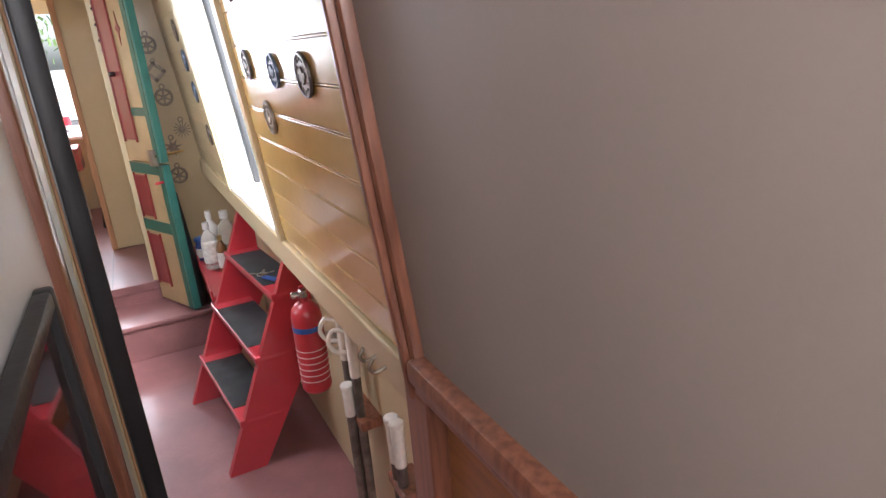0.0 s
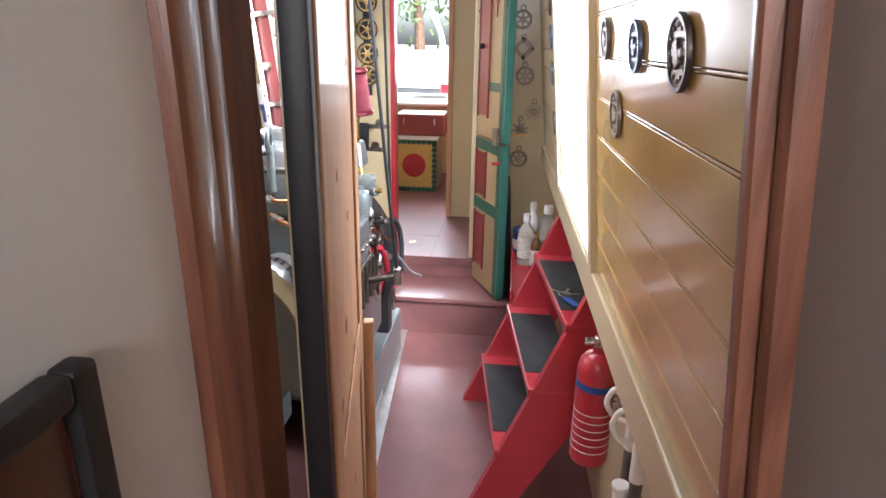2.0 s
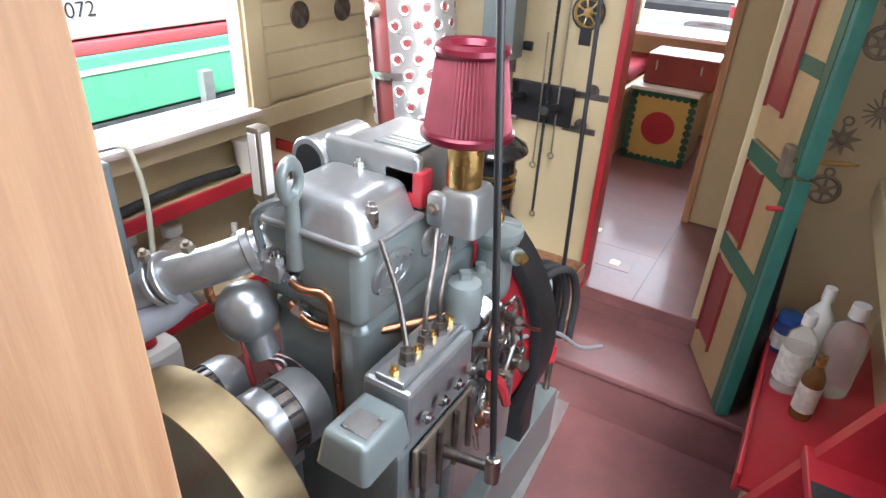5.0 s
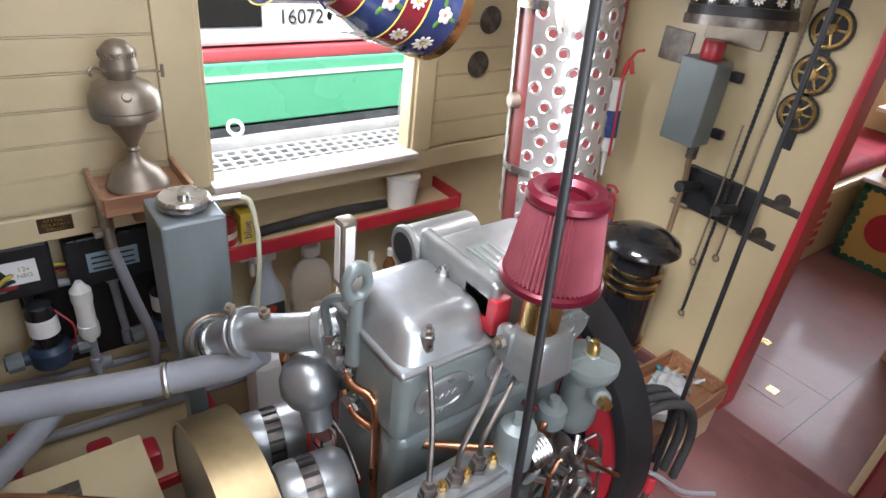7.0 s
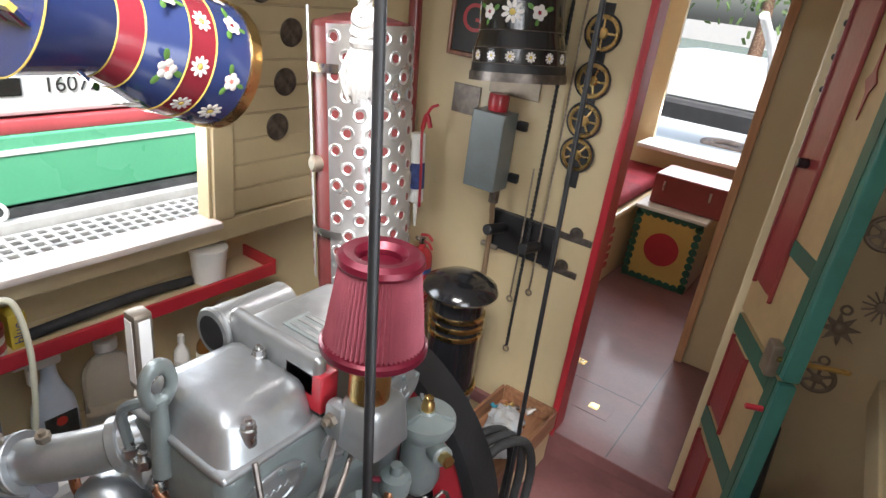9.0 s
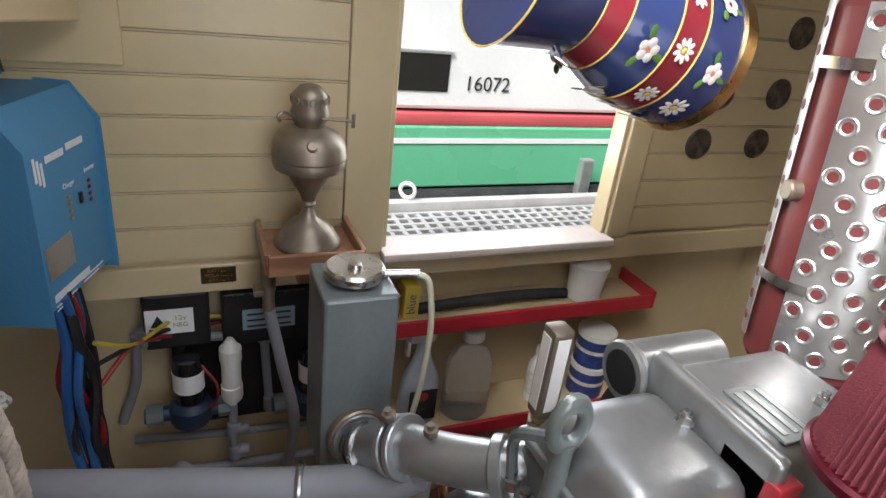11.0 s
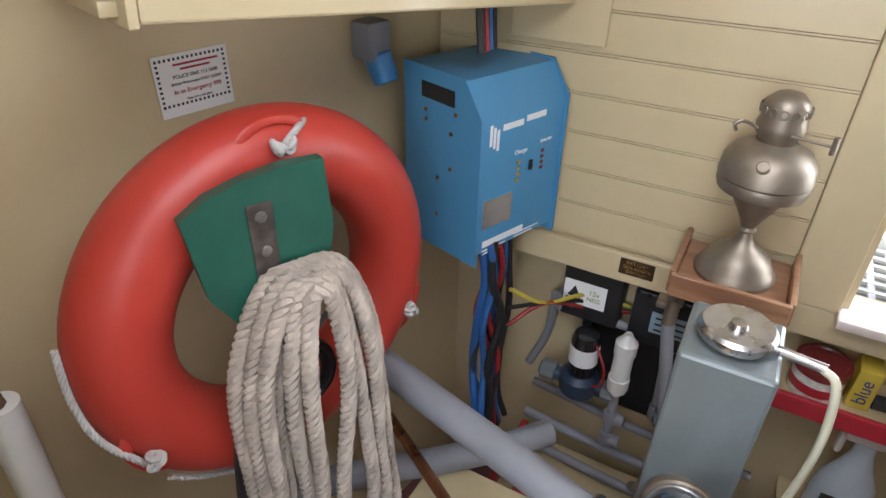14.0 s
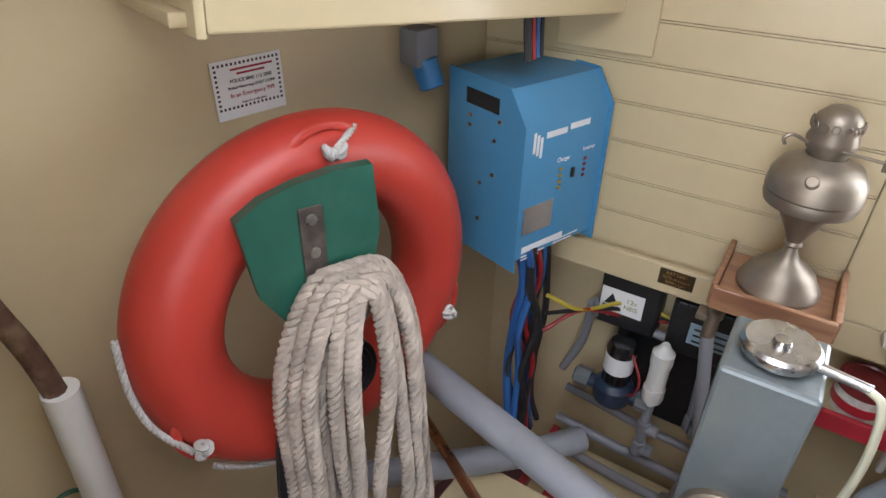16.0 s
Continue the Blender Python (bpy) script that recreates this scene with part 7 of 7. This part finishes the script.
part("pipe", lathe(bmesh.new(), [(0.086, 0), (0.088, 0.01), (0.076, 0.86), (0.074, 0.875)], KM, 36), M_blackgloss, stack)
for z in (0.745, 0.775, 0.805):
    part("brass_band", lathe(bmesh.new(), [(0.080, z), (0.083, z + 0.002), (0.083, z + 0.013), (0.079, z + 0.015)], KM, 36), M_brass, stack)
part("cap", lathe(bmesh.new(), [(0.06, 0.87), (0.105, 0.878), (0.112, 0.888), (0.105, 0.905), (0.07, 0.925), (0.03, 0.935), (0, 0.936)], KM, 36), M_blackgloss, stack, "mushroom shaped black cap")
part("clamp", torus(bmesh.new(), 0.085, 0.006, KM @ Matrix.Translation((0, 0, 0.56)), 36, 8, 1.8), M_brass, stack)

tray = thing("spares_tray", (0.12, 1.92, 0.2), "wooden tray of spares and plastic bags", "tray")
TX0, TX1, TY0, TY1, TZ = 0.0, 0.20, 1.62, 2.10, 0.34
part("base", boxed((TX0, TY0, TZ), (TX1, TY1, TZ + 0.01), 0.001), M_shelfwood, tray)
for lo, hi in (((TX1, TY0, TZ), (TX1 + 0.01, TY1, TZ + 0.07)), ((TX0 - 0.01, TY0, TZ), (TX0, TY1, TZ + 0.07)), ((TX0, TY0 - 0.01, TZ), (TX1, TY0, TZ + 0.07)), ((TX0, TY1, TZ), (TX1, TY1 + 0.01, TZ + 0.07))):
    part("side", boxed(lo, hi, 0.002), M_shelfwood, tray)
part("stand", boxed((TX0, 1.84, 0.2), (TX1, TY1, TZ - 0.001), 0.003), M_yellow, tray)
M_bag = bpy.data.materials.new("crinkled clear bag")
M_bag.use_nodes = True
g = M_bag.node_tree.nodes["Principled BSDF"]
g.inputs["Base Color"].default_value, g.inputs["Transmission Weight"].default_value, g.inputs["Roughness"].default_value, g.inputs["IOR"].default_value = (0.85, 0.87, 0.9, 1), 0.6, 0.15, 1.2
random.seed(8)
for k, (x, y, r) in enumerate(((0.08, 1.75, 0.06), (0.12, 1.85, 0.065), (0.09, 1.95, 0.06))):
    bm = bmesh.new()
    bmesh.ops.create_icosphere(bm, subdivisions=3, radius=r)
    for v in bm.verts:
        v.co *= 1 + 0.28 * noise.noise(v.co * 45 + Vector((k * 7, 0, 0)))
        v.co.z = max(v.co.z * 0.8, -r * 0.6)
    bm.transform(Matrix.Translation((x, y, TZ + 0.012 + r * 0.6)))
    part("plastic_bag", bm, M_bag, tray, "crinkled clear plastic bag", sharp=12)
part("tin", cyl(bmesh.new(), (0.06, 1.66, TZ + 0.01), (0.06, 1.66, TZ + 0.13), 0.04, seg=24, bev=0.003), material("pink primer", (0.42, 0.20, 0.17), 0.5), tray, "dull pink tin")
M_cyan = material("cyan cloth", (0.05, 0.30, 0.42), 0.8)
for k in range(26):
    x, y = random.uniform(0.02, 0.18), random.uniform(1.9, 2.08)
    part("spare", hexnut(bmesh.new(), (x, y, TZ + 0.012 + random.uniform(0, 0.03)), (random.uniform(-1, 1), random.uniform(-1, 1), 0.6), random.uniform(0.008, 0.018), random.uniform(0.01, 0.03)), random.choice((M_steel, M_pewter, M_steel, M_cyan, M_brass)), tray)
hosec = thing("black_hose", (0.22, 1.6, 0.5), "looped black rubber hoses by the flywheel", "hose")
for k in range(3):
    part("hose", tube(bmesh.new(), [(0.17 + 0.03 * k, 1.48, 0.55), (0.20 + 0.03 * k, 1.52, 0.66), (0.24 + 0.03 * k, 1.60, 0.66), (0.26 + 0.03 * k, 1.64, 0.56), (0.26 + 0.03 * k, 1.64, 0.40)], 0.012, 10), M_rubber, hosec)
part("filler_cap", cyl(bmesh.new(), (0.17, 1.47, 0.53), (0.17, 1.47, 0.58), 0.02, seg=14, bev=0.004), M_red, hosec)
part("cross_pipe", tube(bmesh.new(), [(0.28, 1.30, 0.60), (0.33, 1.45, 0.55), (0.37, 1.60, 0.42), (0.40, 1.75, 0.34)], 0.006, 8), M_greypipe, hosec)

kerb = thing("floor_edging", (0.33, 1.2, 0), "scuffed aluminium angle along the floor edge", "edging")
KF = frame_of((0.392, 0.35, 0.0), (-0.0677, 1, 0))
part("angle", boxed((0.0, -0.024, 0.0), (1.66, 0.024, 0.008), 0.001, KF), M_alu, kerb)
part("upstand", boxed((0.0, 0.016, 0.008), (1.66, 0.024, 0.045), 0.001, KF), M_alu, kerb)

# ---- back cabin ----
table = thing("side_cupboard", (0.09, 3.7, 0.31), "yellow cupboard with a red disc and scalloped edge", "cupboard")
part("case", boxed((-0.085, 3.665, 0.31), (0.265, 4.05, 0.715), 0.004), M_yellow, table)
part("front", boxed((-0.07, 3.655, 0.325), (0.25, 3.664, 0.70), 0.002), material("bright yellow panel", (0.60, 0.42, 0.12), 0.4, vary=0.04), table)
part("red_disc", cyl(bmesh.new(), (0.09, 3.6515, 0.515), (0.09, 3.6545, 0.515), 0.093, seg=40), M_red, table, "painted red disc")
scal = bmesh.new()
for k in range(9):
    for z in (0.325, 0.70):
        cyl(scal, (-0.065 + 0.039 * k, 3.650, z), (-0.065 + 0.039 * k, 3.6539, z), 0.021, seg=14)
for k in range(9):
    for x in (-0.07, 0.25):
        cyl(scal, (x, 3.650, 0.345 + 0.042 * k), (x, 3.6539, 0.345 + 0.042 * k), 0.021, seg=14)
part("scalloped_edge", scal, M_green, table, "dark green scalloped edging")
part("top", boxed((-0.10, 3.63, 0.716), (0.28, 4.06, 0.735), 0.004), M_boatwhite, table)
case = thing("suitcase", (0.1, 3.85, 0.736), "maroon case with two chrome catches", "case")
part("body", boxed((-0.06, 3.72, 0.736), (0.32, 4.0, 0.905), 0.01), M_darkred, case)
for x in (0.0, 0.24):
    part("catch", boxed((x - 0.006, 3.712, 0.82), (x + 0.006, 3.7195, 0.87), 0.002), M_steel, case)
table.location.x -= 0.03
case.location.x -= 0.03
bench = thing("side_bed", (-0.5, 3.3, 0.31), "side bed with a red cushion and yellow front", "bench")
part("front", boxed((-0.80, 2.45, 0.31), (-0.16, 4.38, 0.70), 0.004), M_yellow, bench)
part("cushion", boxed((-0.80, 2.46, 0.701), (-0.18, 4.37, 0.79), 0.03, None, 3), M_cloth, bench, "red cloth cushion")
part("edge_rail", boxed((-0.165, 2.45, 0.68), (-0.14, 4.38, 0.72), 0.006), M_yellow, bench)
for k in range(5):
    part("slat", boxed((-0.159, 3.0, 0.40 + 0.05 * k), (-0.15, 3.45, 0.43 + 0.05 * k), 0.002), M_red, bench)
cup = thing("back_cupboard", (0.7, 3.6, 0.31), "cream painted cupboard side in the back cabin", "cupboard")
part("side", boxed((0.405, 2.95, 0.31), (1.14, 4.38, 1.98), 0.006), M_yellow, cup)
for y0, y1 in ((3.02, 3.62), (3.68, 4.30)):
    pan = part("door", boxed((0.392, y0, 0.42), (0.4045, y1, 1.80), 0.004), M_yellow, cup)
    part("panel", boxed((0.386, y0 + 0.09, 0.52), (0.3918, y1 - 0.09, 1.70), 0.004), M_panelwood, pan, "grained wood panel")
    part("knob", cyl(bmesh.new(), (0.370, y1 - 0.05, 1.05), (0.3915, y1 - 0.05, 1.05), 0.012, 0.009, 14, 0.003), M_brass, pan, "brass knob")
part("corner_post", boxed((0.392, 2.935, 0.31), (0.425, 2.9495, 1.98), 0.003), M_pine, cup)
sh = thing("stern_shelf", (0, 4.36, 0.93), "white painted shelf below the stern doorway", "shelf")
part("board", boxed((-0.36, 4.15, 0.925), (0.38, 4.60, 0.95), 0.005), M_boatwhite, sh)
bagb = thing("dark_bag", (0.34, 3.62, 0.31), "slim black bag leaning by a cupboard", "bag")
part("bag", boxed((-0.02, -0.05, 0), (0.04, 0.05, 0.30), 0.015, pose(0.345, 3.62, 0.315, 0, 8, 0)), M_black, bagb)
for x, y in ((0.257, 2.363), (0.097, 2.614)):
    rg = thing("floor_ring", (x, y, 0.31), "small brass flush ring in a red floor", "floor ring", "flush rings")
    part("plate", boxed((x - 0.018, y - 0.018, 0.3102), (x + 0.018, y + 0.018, 0.3125), 0.0008), M_brass, rg)
    part("pull", torus(bmesh.new(), 0.009, 0.002, Matrix.Translation((x, y, 0.3135)), 18, 6), M_steel, rg)
hb = thing("floor_hatch", (0.257, 2.363, 0.31), "red painted lift-out floor hatch", "hatch")
part("panel", boxed((0.19, 2.31, 0.3101), (0.325, 2.42, 0.3114), 0.0008), M_floor, hb)
seam = thing("floor_seam", (0.3, 2.6, 0.31), "dark joints between red floor panels", "seam", kind="structure")
part("joint", boxed((0.395, 2.13, 0.3095), (0.398, 2.9, 0.3103)), M_black, seam)
part("joint", boxed((-0.2, 2.50, 0.3095), (0.395, 2.503, 0.3103)), M_black, seam)

# ---- outside ----
jetty = thing("jetty", (-1.3, 1.0, 0.6), "galvanised grating walkway beside the boat", "jetty", kind="structure")
M_galv = material("weathered galvanised steel", (0.62, 0.63, 0.62), 0.6, 0.1, vary=0.08, scale=9, grain=70, bump=0.1)
for k in range(58):
    part("grating_bar", boxed((-1.74, -0.55 + k * 0.055, 0.612), (-0.86, -0.532 + k * 0.055, 0.62)), M_galv, jetty)
for k in range(17):
    part("cross_bar", boxed((-1.74 + k * 0.054, -0.6, 0.612), (-1.722 + k * 0.054, 2.6, 0.6215)), M_galv, jetty)
part("deck_underlay", boxed((-1.75, -3.0, 0.50), (-0.86, 6.0, 0.52)), M_ground, jetty)
part("edge_beam", boxed((-1.80, -3.0, 0.50), (-1.75, 6.0, 0.66), 0.004), M_galv, jetty)
for y in (-0.4, 1.245, 2.6):
    part("pile", cyl(bmesh.new(), (-1.78, y + 0.5, -0.5), (-1.78, y + 0.5, 0.5), 0.05, seg=14), M_steelgrey, jetty)
eye = thing("eye_bolt", (-1.79, 1.245, 0.66), "white painted mooring eye on a jetty", "eye bolt")
part("eye", torus(bmesh.new(), 0.032, 0.009, Matrix.Translation((-1.79, 1.245, 0.70)) @ pose(0, 0, 0, 90, 0, 55), 24, 8), M_white, eye)
boat = thing("green_boat", (-2.9, 1.0, -0.25), "green moored narrowboat with red and white bands", "boat")
BX = -2.2
part("hull", boxed((BX - 1.9, -6, -0.4), (BX, 9, 0.50), 0.01), M_black, boat)
part("rubbing_strake", cyl(bmesh.new(), (BX + 0.02, -6, 0.50), (BX + 0.02, 9, 0.50), 0.05, seg=16), M_rubber, boat)
part("green_side", boxed((BX - 1.9, -6, 0.545), (BX - 0.02, 9, 0.86), 0.01), M_boatgreen, boat)
part("pale_line", boxed((BX - 0.02, -6, 0.775), (BX - 0.014, 9, 0.80), 0.001), M_boatwhite, boat)
part("red_band", boxed((BX - 1.88, -6, 0.861), (BX - 0.03, 9, 0.92), 0.008), material("faded red boat paint", (0.50, 0.09, 0.10), 0.45, vary=0.08, scale=3), boat)
part("cabin_side", boxed((BX - 1.80, -6, 0.931), (BX - 0.06, 9, 1.75), 0.02), M_boatwhite, boat)
for y in (0.2, 1.15, 3.4, 5.0):
    win = part("window", boxed((BX - 0.065, y, 1.02), (BX - 0.052, y + 0.42, 1.20), 0.01), M_blackgloss, boat)
    part("window_frame", boxed((BX - 0.0515, y - 0.01, 1.195), (BX - 0.045, y + 0.43, 1.21), 0.002), M_alu, win)
text("16072", 0.10, facing((BX - 0.055, 1.78, 1.06), (0, 1, 0), (0, 0, 1)), M_ink, boat)
part("mooring_post", boxed((BX + 0.05, 2.33, 0.1), (BX + 0.10, 2.40, 0.72), 0.006), M_alu, boat)
rb = thing("moored_boat", (4.6, 3.0, -0.25), "dark hulled boat with a grey cover across the water", "boat")
part("hull", boxed((3.9, -2, -0.4), (6.0, 12, 0.6), 0.05), M_black, rb)
part("cover", boxed((4.0, -1.5, 0.6), (5.9, 11, 1.35), 0.25, None, 4), M_greypipe, rb)
part("fender", lathe(bmesh.new(), [(0, 0), (0.10, 0.06), (0.12, 0.25), (0.08, 0.42), (0, 0.45)], Matrix.Translation((3.78, 3.2, 0.2)), 20), M_whiterope, rb, "pale rope fender")
st = thing("stern_boat", (0.2, 8.5, -0.25), "moored boats and a bollard beyond the stern", "boat")
part("hull", boxed((-2.5, 8.2, -0.4), (1.2, 10, 0.75), 0.05), M_black, st)
part("cabin", boxed((-1.5, 8.4, 0.75), (1.1, 9.8, 1.3), 0.05), M_boatwhite, st)
part("tiller", tube(bmesh.new(), [(0.12, 5.3, 0.6), (0.12, 5.3, 1.15), (0.08, 5.2, 1.5), (0.0, 4.9, 1.75)], 0.03, 12), M_boatwhite, st)
part("tiller_collar", cyl(bmesh.new(), (0.12, 5.3, 0.95), (0.12, 5.3, 1.03), 0.05, seg=16), M_red, st)
deck = thing("stern_deck", (0, 4.9, 0.9), "pale stern deck with coiled rope", "deck", kind="structure")
part("deck", boxed((-1.0, 4.45, 0.85), (1.2, 5.6, 0.915), 0.02), M_boatwhite, deck)
coil = thing("deck_rope", (-0.1, 4.9, 0.92), "coiled pale rope on the stern deck", "rope")
for k in range(3):
    part("coil", torus(bmesh.new(), 0.10 + 0.025 * k, 0.014, Matrix.Translation((0.02, 4.85, 0.93)), 30, 8), M_rope, coil)
tree = thing("willow_tree", (-1.5, 14, -0.3), "pale green tree far beyond the stern", "tree")
part("trunk", tube(bmesh.new(), [(-1.5, 14, -0.3), (-1.45, 14, 1.5), (-1.6, 14.1, 3.0)], 0.18, 10, 5, 0.07), M_bark, tree)
random.seed(4)
bm = bmesh.new()
for k in range(900):
    c = Vector((random.gauss(-1.5, 0.9), random.gauss(14, 0.9), random.gauss(2.9, 0.6)))
    box(bm, (-0.07, -0.03, 0), (0.07, 0.03, 0.004), 0, Matrix.Translation(c) @ Euler((random.uniform(0, 6), random.uniform(0, 6), random.uniform(0, 6))).to_matrix().to_4x4())
part("crown", bm, material("pale willow leaves", (0.10, 0.16, 0.05), 0.6, vary=0.2), tree)
